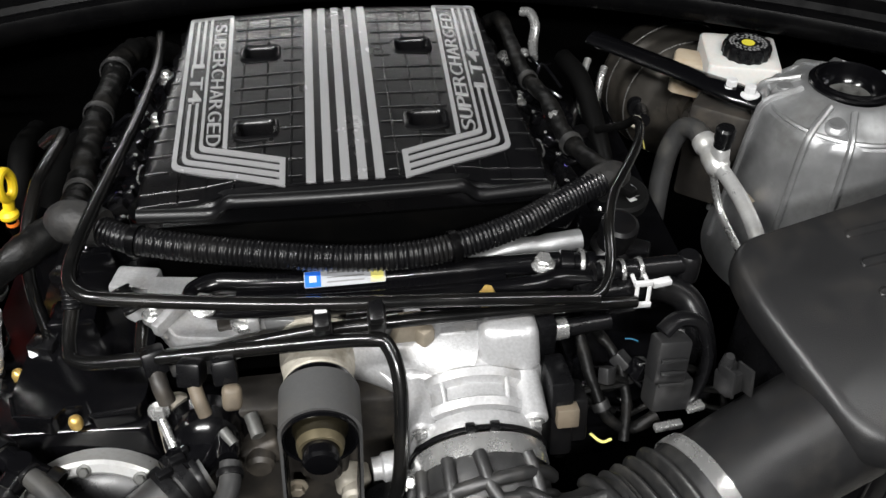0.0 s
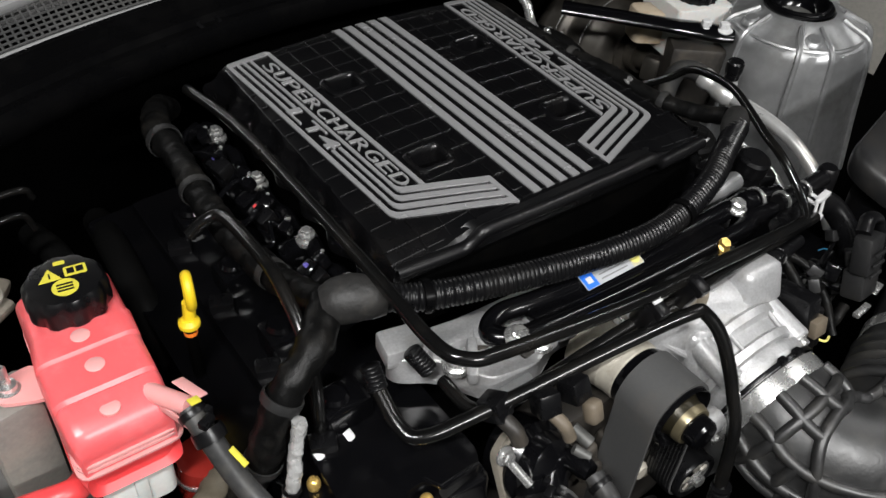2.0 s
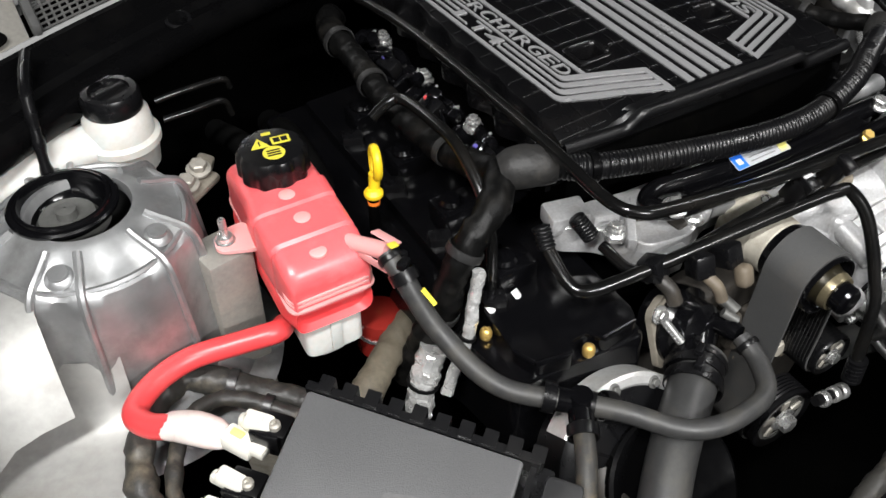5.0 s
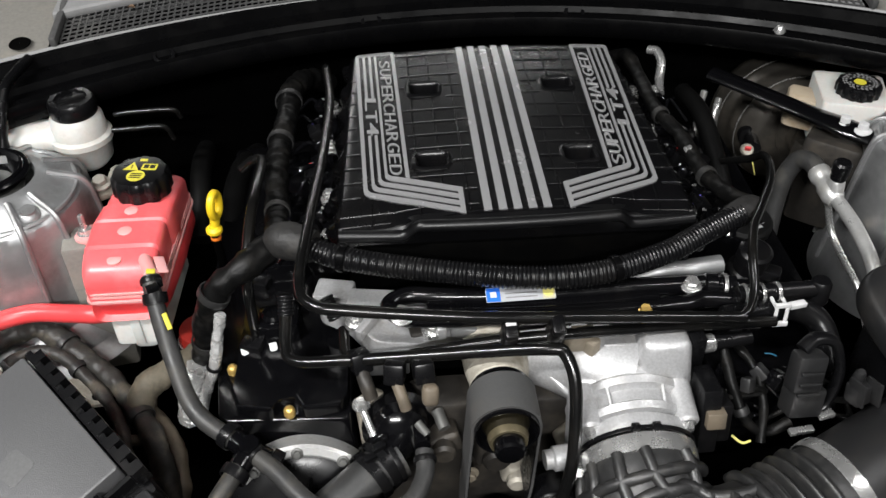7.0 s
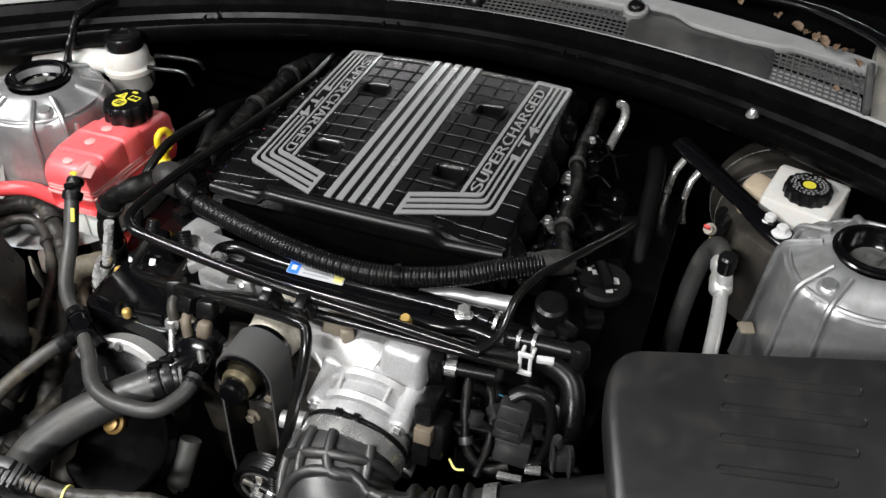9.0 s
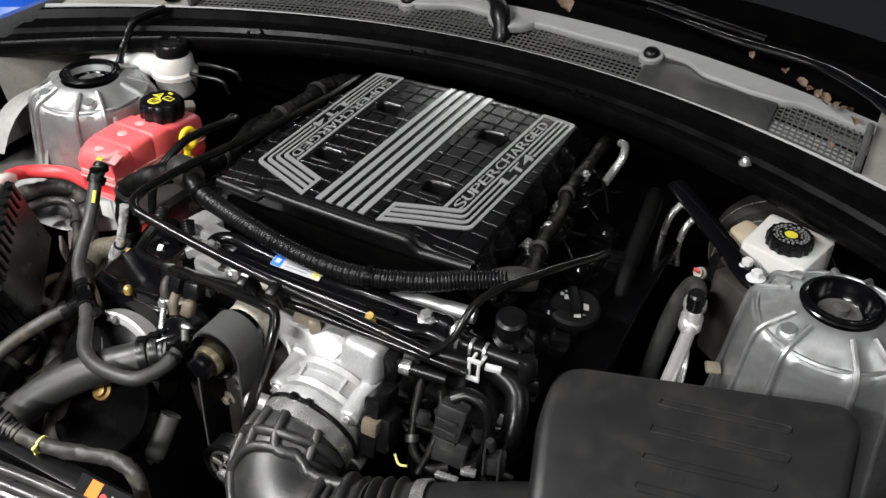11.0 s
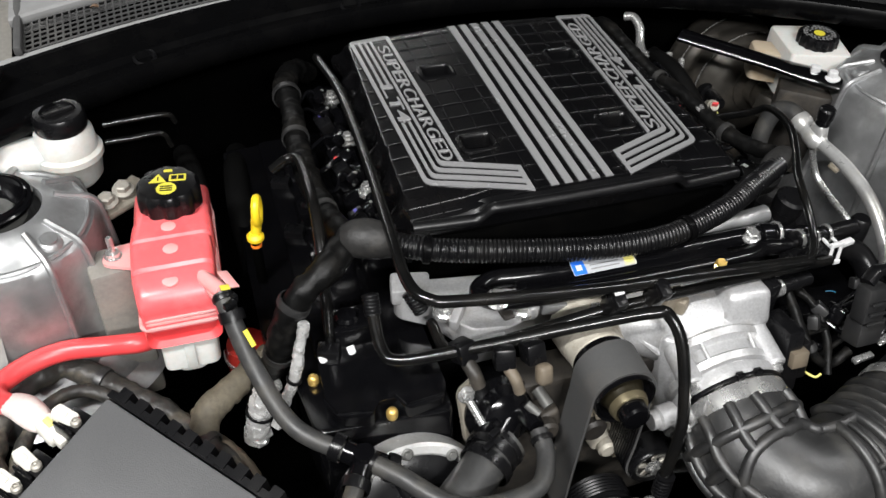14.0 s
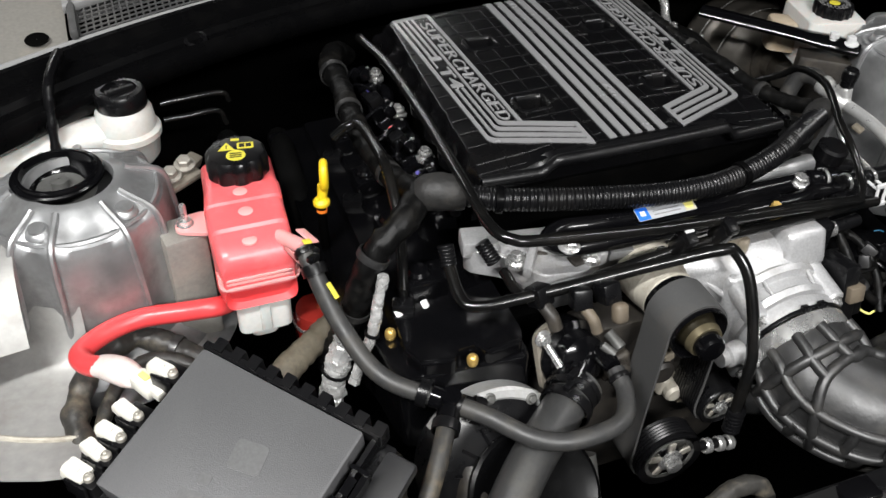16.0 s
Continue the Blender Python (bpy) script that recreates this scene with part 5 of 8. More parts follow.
def airbox():
    t = thing("air_box", (0.54, -0.22, 0.6), "black plastic air filter box with embossed slots", "air box")
    o = rounded([(0.368, -0.146), (0.371, -0.208), (0.424, -0.366), (0.62, -0.346), (0.70, -0.27), (0.69, -0.064)], [0.03, 0.06, 0.05, 0.07, 0.05, 0.035], 9)
    top = lambda x, y: 0.874 + (y + 0.14) * 0.24 - 1.2 * max(0, -0.27 - y) ** 2
    cx, cy = 0.54, -0.21
    bm = bmesh.new()
    rings = []
    for s, dz in ((0.93, -0.036), (0.975, -0.036), (0.99, -0.034), (0.998, -0.029), (1.0, -0.02), (0.993, -0.011), (0.978, -0.005), (0.955, -0.0015), (0.9, 0.0), (0.7, 0.001), (0.45, 0.001), (0.2, 0.001), (0.04, 0.001)):
        rings.append([bm.verts.new((cx + (x - cx) * s, cy + (y - cy) * s, top(cx + (x - cx) * s, cy + (y - cy) * s) + dz)) for x, y in o])
    bridge(bm, rings)
    bm.faces.new(rings[-1])
    lid = part("lid", bm, BOXPLASTIC, t)
    # embossed slots: raised rims round shallow floors
    for x0, x1, y0 in ((0.488, 0.625, -0.152), (0.490, 0.632, -0.186), (0.494, 0.628, -0.22), (0.498, 0.612, -0.254), (0.506, 0.592, -0.288), (0.514, 0.558, -0.318)):
        bm = bmesh.new()
        tilt = 0.17
        out = rounded([(x0, -0.0055), (x1, -0.0055), (x1, 0.0055), (x0, 0.0055)], 0.0055, 5)
        inn = rounded([(x0 + 0.002, -0.0035), (x1 - 0.002, -0.0035), (x1 - 0.002, 0.0035), (x0 + 0.002, 0.0035)], 0.0035, 5)
        def lay(pts, h):
            res = []
            for x, v in pts:
                y = y0 + (x - x0) * tilt + v
                res.append(bm.verts.new((x, y, top(x, y) + 0.001 + h)))
            return res
        bridge(bm, [lay(out, -0.001), lay(out, 0.0008), lay([((a[0] + b[0]) / 2, (a[1] + b[1]) / 2) for a, b in zip(out, inn)], 0.0022), lay(inn, 0.0008), lay(inn, 0.0002)])
        bm.faces.new(lay(inn, 0.0002))
        part("slot", bm, BOXPLASTIC, lid)
    bm = bmesh.new()
    line = [p for p in spline(DUCT[5:], 10) if p.x > 0.29]
    sweep(bm, line, [0.0595 + 0.002 * max(0, (p.x - 0.38) / 0.08) for p in line], 40)
    part("outlet_tube", bm, BOXPLASTIC, t)
    bm = bmesh.new()
    prism(bm, rounded([(0.345, -0.386), (0.448, -0.338), (0.452, -0.328), (0.35, -0.37)], 0.003, 3), 0.696, 0.701)
    part("flap", bm, FUSE, t, "grey flap below the tube")
    for k in range(9):
        x = 0.46 + 0.026 * k
        bm = bmesh.new()
        block(bm, (x, -0.332 + 0.03 * max(0, k - 5) * 0.4, 0.735), (0.005, 0.024, 0.08), (0, 0, 0), 0.001)
        part("rib", bm, BLACK, t)
    bm = bmesh.new()
    prism(bm, [(cx + (x - cx) * 0.88, cy + (y - cy) * 0.88) for x, y in o], 0.69, 0.80)
    part("base", bm, BLACK, t, "black ribbed lower box")


airbox()


# ---------------------------------------------------------------- belt drive
def pulleys():
    t = thing("supercharger_pulley", (-0.037, -0.25, 0.8), "black belt pulley with a domed nose in front of the engine", "pulley")
    bm = bmesh.new()
    solid(bm, (-0.037, -0.285, 0.80), (0, 1, 0), [(0.026, 0.012), (0.0295, 0.008), (0.0315, 0.001), (0.0335, 0.0), (0.034, 0.003), (0.034, 0.06), (0.032, 0.064)], 48)
    part("drum", bm, GLOSS, t)
    bm = bmesh.new()
    solid(bm, (-0.037, -0.312, 0.80), (0, 1, 0), [(0.008, 0.0), (0.0138, 0.001), (0.016, 0.004), (0.016, 0.016), (0.0145, 0.018), (0.0145, 0.022)], 32)
    part("nose", bm, GLOSS, t)
    bm = bmesh.new()
    solid(bm, (-0.037, -0.294, 0.80), (0, 1, 0), [(0.0155, 0.0), (0.02, 0.002), (0.0215, 0.012), (0.0255, 0.022)], 32)
    part("hub", bm, OILED, t, "oily brown hub face")
    bm = bmesh.new()
    lathe(bm, (-0.037, -0.2965, 0.80), (0, 1, 0), [(0.0165, 0.006), (0.0165, 0.0), (0.0195, 0.0), (0.0205, 0.003), (0.0215, 0.008)], 36)
    part("hub_ring", bm, HUBRING, t, "worn bronze hub ring")
    bm = bmesh.new()
    solid(bm, (-0.037, -0.222, 0.80), (0, 1, 0), [(0.03, 0), (0.0325, 0.003), (0.033, 0.018), (0.0345, 0.02), (0.0345, 0.024), (0.036, 0.028), (0.038, 0.06)], 36)
    part("bearing_housing", bm, DUSTCAST, t, "pale bearing housing")
    for at, r, lab in (((-0.036, -0.295, 0.594), 0.044, "ribbed idler pulley with a bolted steel centre"), ((0.022, -0.288, 0.663), 0.028, "small ribbed idler pulley with a steel bolt")):
        t = thing("idler_pulley", at, lab, "pulley", "idler pulleys")
        bm = bmesh.new()
        prof = [(r * 0.78, 0.004), (r * 0.95, 0.0), (r, 0.001), (r, 0.005)]
        for k in range(6):
            prof += [(r, 0.006 + 0.004 * k), (r * 0.96, 0.008 + 0.004 * k)]
        prof += [(r, 0.031), (r * 0.8, 0.034)]
        solid(bm, at, (0, 1, 0), prof, 40)
        part("rim", bm, BLACK, t, angle=60)
        bm = bmesh.new()
        solid(bm, (at[0], at[1] + 0.001, at[2]), (0, 1, 0), [(r * 0.32, 0.006), (r * 0.36, 0.003), (r * 0.4, 0.006), (r * 0.62, 0.008), (r * 0.66, 0.002), (r * 0.76, 0.001), (r * 0.78, 0.012)], 32)
        part("hub", bm, GREYPIPE, t, "dull steel hub")
        for k in range(5):
            a = radians(72 * k + 20)
            bm = bmesh.new()
            block(bm, (at[0] + r * 0.5 * math.cos(a), at[1] + 0.005, at[2] + r * 0.5 * math.sin(a)), (r * 0.34, 0.007, r * 0.22), (0, -math.degrees(a), 0), 0.0012)
            part("spoke", bm, DUSTBOLT, t, "worn hub spoke")
        bm = bmesh.new()
        bolt(bm, (at[0], at[1] + 0.002, at[2]), (0, -1, 0), r * 0.25)
        part("bolt", bm, STEEL, t)
    t = thing("drive_belt", (-0.037, -0.27, 0.7), "worn grey ribbed drive belt round the pulleys", "belt")
    path = [(-0.036 + 0.0455 * math.cos(radians(a)), 0.594 + 0.0455 * math.sin(radians(a))) for a in range(300, 174, -12)]
    path += [(-0.0795, 0.66), (-0.076, 0.73), (-0.0728, 0.785)]
    path += [(-0.037 + 0.0357 * math.cos(radians(a)), 0.80 + 0.0357 * math.sin(radians(a))) for a in range(176, -16, -8)]
    path += [(-0.003, 0.755), (-0.005, 0.70), (-0.008, 0.668)]
    path += [(0.022 + 0.0295 * math.cos(radians(a)), 0.663 + 0.0295 * math.sin(radians(a))) for a in range(190, 290, 14)]
    path += [(0.08, 0.62), (0.16, 0.585)]
    bm = bmesh.new()
    ribs = bmesh.new()
    rings = []
    for i, (x, z) in enumerate(path):
        p, q = path[max(0, i - 1)], path[min(len(path) - 1, i + 1)]
        d = V(q[0] - p[0], 0, q[1] - p[1]).normalized()
        nn = V(d.z, 0, -d.x) * 0.0014
        rings.append([bm.verts.new((x + k * nn.x, y, z + k * nn.z)) for k, y in ((1, -0.2795), (1, -0.2315), (-1, -0.2315), (-1, -0.2795))])
    bridge(bm, rings)
    part("backing", bm, BELT, t)
    for j in range(11):
        y = -0.2785 + 0.0041 * j
        rings = []
        for i, (x, z) in enumerate(path[10:]):
            p, q = path[10:][max(0, i - 1)], path[10:][min(len(path) - 11, i + 1)]
            d = V(q[0] - p[0], 0, q[1] - p[1]).normalized()
            nn = V(d.z, 0, -d.x)
            rings.append([ribs.verts.new((x + h * nn.x, y + dy, z + h * nn.z)) for h, dy in ((0.001, 0.0), (0.0026, 0.001), (0.0026, 0.003), (0.001, 0.004))])
        bridge(ribs, rings)
    part("rib_layer", ribs, BLACK, t)


pulleys()


# ---------------------------------------------------------------- coolant tank
def coolant_tank():
    t = thing("coolant_tank", (-0.465, 0.03, 0.77), "red translucent coolant tank with a black cap", "tank")

    def ring(bm, y, x0, x1, z0, z1, r=0.013):
        o = rounded([(x0, z0), (x1, z0), (x1, z1), (x0, z1)], r, 4)
        return [bm.verts.new((p[0], y, p[1])) for p in o]

    bm = bmesh.new()
    rings = [ring(bm, *q) for q in (
        (-0.0535, -0.499, -0.435, 0.802, 0.822, 0.004), (-0.055, -0.506, -0.428, 0.798, 0.832, 0.008), (-0.0525, -0.508, -0.426, 0.797, 0.841), (-0.045, -0.510, -0.424, 0.797, 0.8485), (-0.032, -0.511, -0.423, 0.796, 0.854), (-0.020, -0.512, -0.422, 0.795, 0.8565), (-0.017, -0.511, -0.423, 0.795, 0.8545), (-0.014, -0.512, -0.422, 0.795, 0.858),
        (0.027, -0.511, -0.420, 0.794, 0.860), (0.030, -0.510, -0.421, 0.794, 0.857), (0.033, -0.511, -0.419, 0.794, 0.860), (0.064, -0.507, -0.416, 0.793, 0.859), (0.068, -0.506, -0.417, 0.793, 0.855), (0.13, -0.502, -0.414, 0.792, 0.852), (0.142, -0.497, -0.419, 0.796, 0.845), (0.145, -0.49, -0.426, 0.80, 0.84))]
    bridge(bm, rings)
    bm.faces.new(rings[0])
    bm.faces.new(rings[-1])
    part("upper_shell", bm, REDTOP, t, "pale red translucent upper shell")
    bm = bmesh.new()
    rings = [ring(bm, *q) for q in ((-0.047, -0.502, -0.432, 0.775, 0.803), (-0.0535, -0.508, -0.426, 0.770, 0.803), (-0.02, -0.513, -0.421, 0.766, 0.803), (0.06, -0.508, -0.415, 0.764, 0.803), (0.13, -0.503, -0.413, 0.766, 0.80), (0.144, -0.497, -0.419, 0.772, 0.80))]
    bridge(bm, rings)
    bm.faces.new(rings[0])
    bm.faces.new(rings[-1])
    part("lower_shell", bm, RED, t, "deep red lower shell full of coolant")
    bm = bmesh.new()
    for z, g in ((0.803, 0.0022), (0.810, 0.0008), (0.815, 0.0008)):
        o = rounded([(-0.5115 - g, -0.055 - g), (-0.4225 + g, -0.055 - g), (-0.4135 + g, 0.145 + g), (-0.5 - g, 0.145 + g)], 0.014, 4)
        prism(bm, o, z - 0.0012, z + 0.0012)
    part("weld_seam", bm, PINK, t, "paler welded seam")
    for x, y, z in ((-0.4655, 0.049, 0.8595), (-0.4662, 0.01, 0.8592), (-0.471, -0.036, 0.853)):
        bm = bmesh.new()
        solid(bm, (x, y, z - 0.002), (0, 0, 1), [(0.0085, 0), (0.0085, 0.0022), (0.007, 0.003)], 18)
        part("moulded_dot", bm, PINK, t, "pale moulded dot")
    # white sump below
    bm = bmesh.new()
    prism(bm, rounded([(-0.498, -0.046), (-0.434, -0.046), (-0.428, 0.11), (-0.49, 0.11)], 0.012), 0.722, 0.77, None, 0.006)
    prism(bm, rounded([(-0.484, -0.03), (-0.45, -0.03), (-0.446, 0.06), (-0.48, 0.06)], 0.012), 0.7, 0.723)
    block(bm, (-0.466, -0.0465, 0.746), (0.012, 0.005, 0.046), (0, 0, 0), 0.0015)
    part("sump", bm, WHITE, t, "clear white lower tank part")
    # neck and cap
    bm = bmesh.new()
    solid(bm, (-0.459, 0.097, 0.85), (0, 0, 1), [(0.034, -0.004), (0.033, 0.003), (0.031, 0.008)], 32)
    part("neck", bm, PINK, t)
    bm = bmesh.new()
    c = (-0.459, 0.097, 0.855)
    rings = []
    lobes = 10
    for h, r in ((0, 0.035), (0.003, 0.0375), (0.018, 0.0375), (0.026, 0.0365), (0.0305, 0.033), (0.0315, 0.028), (0.0315, 0.001)):
        k = 0.075 * min(1, max(0, (r - 0.027) / 0.009))
        rings.append([bm.verts.new((c[0] + r * (1 - k * (0.5 + 0.5 * math.cos(lobes * a)) ** 2) * math.cos(a), c[1] + r * (1 - k * (0.5 + 0.5 * math.cos(lobes * a)) ** 2) * math.sin(a), c[2] + h))
                      for a in (2 * math.pi * k2 / 100 for k2 in range(100))])
    bridge(bm, rings)
    bm.faces.new(rings[0])
    cap = part("cap", bm, BLACK, t, "black lobed cap with yellow symbols")
    zt = c[2] + 0.0316
    m = pose(c[0], c[1], zt, 0, 0, -8)

    def ink(pts, holes=None):
        bm = bmesh.new()
        prism(bm, pts, 0, 0.0004, m)
        part("print", bm, INK, cap, "yellow warning symbol")

    ink([(-0.0205, -0.0005), (-0.0005, -0.0005), (-0.0105, 0.0165)])
    ink(rounded([(0.002, 0.001), (0.0215, 0.001), (0.0215, 0.014), (0.002, 0.014)], 0.002, 3))
    ink([(0.0115 * math.cos(a), -0.0125 + 0.0115 * math.sin(a)) for a in (2 * math.pi * k / 24 for k in range(24))])
    ink(rounded([(-0.005, 0.0195), (0.005, 0.0195), (0.005, 0.0245), (-0.005, 0.0245)], 0.001, 2))
    bm = bmesh.new()
    for q in ([(-0.0112, 0.003), (-0.0098, 0.003), (-0.0098, 0.010), (-0.0112, 0.010)], [(0.0045, 0.004), (0.011, 0.004), (0.011, 0.0115), (0.0045, 0.0115)], [(0.0125, 0.004), (0.019, 0.004), (0.019, 0.0115), (0.0125, 0.0115)]):
        prism(bm, q, 0.0004, 0.0007, m)
    for k in range(3):
        prism(bm, [(-0.007, -0.0175 + 0.004 * k), (0.007, -0.0175 + 0.004 * k), (0.007, -0.0155 + 0.004 * k), (-0.007, -0.0155 + 0.004 * k)], 0.0004, 0.0007, m)
    part("print", bm, BLACK, cap, "dark detail of the symbols")
    # outlet nipple with tabs, spring clamp
    bm = bmesh.new()
    rod(bm, (-0.438, -0.03, 0.846), (-0.418, -0.078, 0.861), 0.0085)
    block(bm, (-0.411, -0.06, 0.862), (0.012, 0.03, 0.002), (0, 20, 20), 0.0008)
    block(bm, (-0.43, -0.068, 0.846), (0.002, 0.036, 0.009), (0, 0, 20), 0.0008)
    part("outlet", bm, PINK, t, "pale red outlet nipple with tabs")
    # mounting ear
    bm = bmesh.new()
    prism(bm, rounded([(-0.548, 0.045), (-0.505, 0.028), (-0.505, 0.078), (-0.54, 0.072)], 0.012, 4), 0.818, 0.822)
    part("mounting_ear", bm, PINK, t, "pale red mounting ear")
    p = thing("tank_bracket", (-0.535, 0.058, 0.6), "bare alloy bracket post with a steel stud under the tank", "bracket")
    bm = bmesh.new()
    block(bm, (-0.54, 0.06, 0.705), (0.052, 0.05, 0.22), (0, 0, 10), 0.006)
    part("post", bm, TOWERDUST, p)
    bm = bmesh.new()
    solid(bm, (-0.533, 0.058, 0.818), (0, 0, 1), [(0.013, 0), (0.013, 0.003), (0.008, 0.005), (0.008, 0.010), (0.004, 0.011), (0.004, 0.03), (0.003, 0.032)], 16)
    part("stud", bm, STEEL, p, "steel stud and nut")


coolant_tank()


def red_canister():
    t = thing("red_canister", (-0.402, -0.012, 0.66), "glossy red round canister under the coolant tank", "canister")
    bm = bmesh.new()
    solid(bm, (-0.402, -0.012, 0.66), (0, -0.1, 1), [(0.024, 0), (0.027, 0.004), (0.027, 0.045), (0.024, 0.054), (0.014, 0.058)], 28)
    part("body", bm, REDGLOSS, t)
    bm = bmesh.new()
    clamp_band(bm, (-0.402, -0.0155, 0.695), (0, -0.1, 1), 0.0272, 0.005, 28)
    part("band", bm, STEEL, t, "bright band")


red_canister()


def dipstick():
    t = thing("dipstick", (-0.37, 0.049, 0.822), "yellow plastic loop handled oil dipstick in its tube", "dipstick")
    bm = bmesh.new()
    d = V(0.25, 0.97, 0).normalized()
    c = V(-0.364, 0.053, 0.858)
    loop = [c + d * 0.0125 * math.cos(a) + V(0, 0, 1) * 0.0165 * math.sin(a) for a in (2 * math.pi * k / 28 for k in range(29))]
    sweep(bm, loop, 0.0052, 10, False)
    rod(bm, (-0.369, 0.05, 0.823), (-0.366, 0.052, 0.845), 0.0058, 0.0068)
    solid(bm, (-0.37, 0.049, 0.818), (0, 0, 1), [(0.009, 0), (0.0105, 0.002), (0.0105, 0.006), (0.007, 0.010)], 20)
    part("handle", bm, YELLOW, t)
    bm = bmesh.new()
    sweep(bm, spline([V(-0.37, 0.049, 0.82), V(-0.37, 0.05, 0.8), V(-0.365, 0.055, 0.7), V(-0.35, 0.06, 0.55)], 6), 0.006, 12)
    part("guide_tube", bm, DARK, t, "black guide tube")
    bm = bmesh.new()
    solid(bm, (-0.37, 0.0495, 0.808), (0, 0, 1), [(0.0068, 0), (0.0068, 0.004)], 14)
    part("seal", bm, ORANGE, t, "orange rubber seal")


dipstick()


# ---------------------------------------------------------------- strut towers
def strut_tower(cx, cy, label, face, wide, foot, flange, shift):
    t = thing("strut_tower", (cx, cy, 0.6), label, "strut tower", "strut towers")
    prof = [(0.176, 0.600), (0.17, 0.604), (0.148, 0.61), (0.134, 0.632), (0.127, 0.69), (0.121, 0.74), (0.115, 0.80), (0.111, 0.832), (0.108, 0.842), (0.102, 0.85), (0.092, 0.855), (0.076, 0.861), (0.062, 0.867), (0.05, 0.87), (0.047, 0.86)]
    prof = [(min(r, flange) * wide if r > 0.07 else r, z if z > 0.64 else foot + (z - 0.6)) for r, z in prof]
    spokes = [radians(face + 72 * (k // 2) + (26 if k % 2 else 0)) for k in range(10)]
    n = 96
    bm = bmesh.new()
    rings = []
    for j, (r, z) in enumerate(prof):
        ring = []
        for k in range(n):
            a = 2 * math.pi * k / n
            # shallow flutes between the radial ribs
            gap = min(abs((a - s + math.pi) % (2 * math.pi) - math.pi) for s in spokes)
            f = max(0.0, 1 - gap / 0.2)
            amp = 0.004 if 4 <= j <= 10 else 0.0
            ring.append(bm.verts.new((cx + (r - amp * (1 - f)) * math.cos(a), cy + (r - amp * (1 - f)) * math.sin(a), z - (0.005 * (1 - f) if 9 <= j <= 11 else 0))))
        rings.append(ring)
    bridge(bm, rings)
    part("dome", bm, ALLOY, t, "bare cast alloy dome")
    for a in spokes:
        bm = bmesh.new()
        line = [V(cx + (r + 0.0012) * math.cos(a), cy + (r + 0.0012) * math.sin(a), z + 0.001) for r, z in prof[3:13]]
        sweep(bm, resample(spline(line, 4), 0.008), 0.0042, 8)
        part("rib", bm, ALLOY, t)
    bm = bmesh.new()
    sweep(bm, [V(cx + (prof[9][0] - 0.003) * math.cos(a), cy + (prof[9][0] - 0.003) * math.sin(a), 0.8475) for a in (2 * math.pi * k / 72 for k in range(73))], 0.003, 6, False)
    part("shoulder_bead", bm, ALLOY, t)
    for k in range(3):
        a = radians(face + 13 + 144 * k)
        bm = bmesh.new()
        solid(bm, (cx + 0.08 * math.cos(a), cy + 0.08 * math.sin(a), 0.853), (0.2 * math.cos(a), 0.2 * math.sin(a), 1), [(0.015, 0), (0.013, 0.004), (0.010, 0.006), (0.009, 0.009)], 20)
        part("boss", bm, ALLOY, t)
    if cx < 0:
        bm = bmesh.new()
        rows = []
        for u, z in ((0.07, 0.842), (0.1, 0.838), (0.125, 0.83), (0.145, 0.81), (0.16, 0.78), (0.17, 0.73), (0.175, 0.66)):
            rows.append([(cx - u, cy + v, z - 6.0 * max(0, abs(v) - 0.06) ** 2 - 60 * max(0, abs(v) - 0.1) ** 3) for v in [-0.16 + 0.02 * k for k in range(17)]])
        sheet(bm, rows)
        part("outer_skirt", bm, ALLOYDUST, t, "cast alloy skirt running out to the wing")
        bm = bmesh.new()
        sheet(bm, [[(cx + r * math.cos(a), cy + r * math.sin(a), z) for a in [radians(178 + 7 * k) for k in range(13)]]
                   for r, z in ((0.112, 0.77), (0.12, 0.738), (0.132, 0.716), (0.15, 0.705), (0.175, 0.701), (0.21, 0.7), (0.25, 0.7), (0.3, 0.703))])
        part("flared_foot", bm, ALLOYDUST, t, "pale alloy foot flaring out to the inner wing")
        bm = bmesh.new()
        sweep(bm, [V(cx + 0.245 * math.cos(a), cy + 0.245 * math.sin(a), 0.701) for a in [radians(180 + 3 * k) for k in range(28)]], 0.0035, 8)
        part("seam_sealer", bm, DUSTCAST, t, "ragged seam sealer bead")
    rx, ry = cx + shift[0], cy + shift[1]
    bm = bmesh.new()
    lathe(bm, (rx, ry, 0), (0, 0, 1), [(0.05, 0.866), (0.0525, 0.869), (0.0528, 0.8725), (0.051, 0.8745), (0.0465, 0.8748), (0.0455, 0.8775), (0.0435, 0.8785), (0.0415, 0.877), (0.039, 0.866), (0.035, 0.853), (0.03, 0.849)], 56)
    part("mount_ring", bm, GLOSS, t, "black rubber top mount ring")
    bm = bmesh.new()
    lathe(bm, (rx, ry, 0), (0, 0, 1), [(0.04, 0.847), (0.03, 0.85), (0.027, 0.856), (0.022, 0.854), (0.0105, 0.855), (0.01, 0.864), (0.001, 0.866)], 32)
    part("top_cup", bm, GREYPIPE, t, "dusty steel cup and strut nut")


strut_tower(-0.65, 0.12, "bare cast alloy strut tower beside the red tank", -60, 0.97, 0.65, 0.2, (-0.012, 0.012))
strut_tower(0.638, 0.127, "bare cast alloy strut tower behind the air box", 219, 1.0, 0.6, 0.137, (0.0, 0.006))


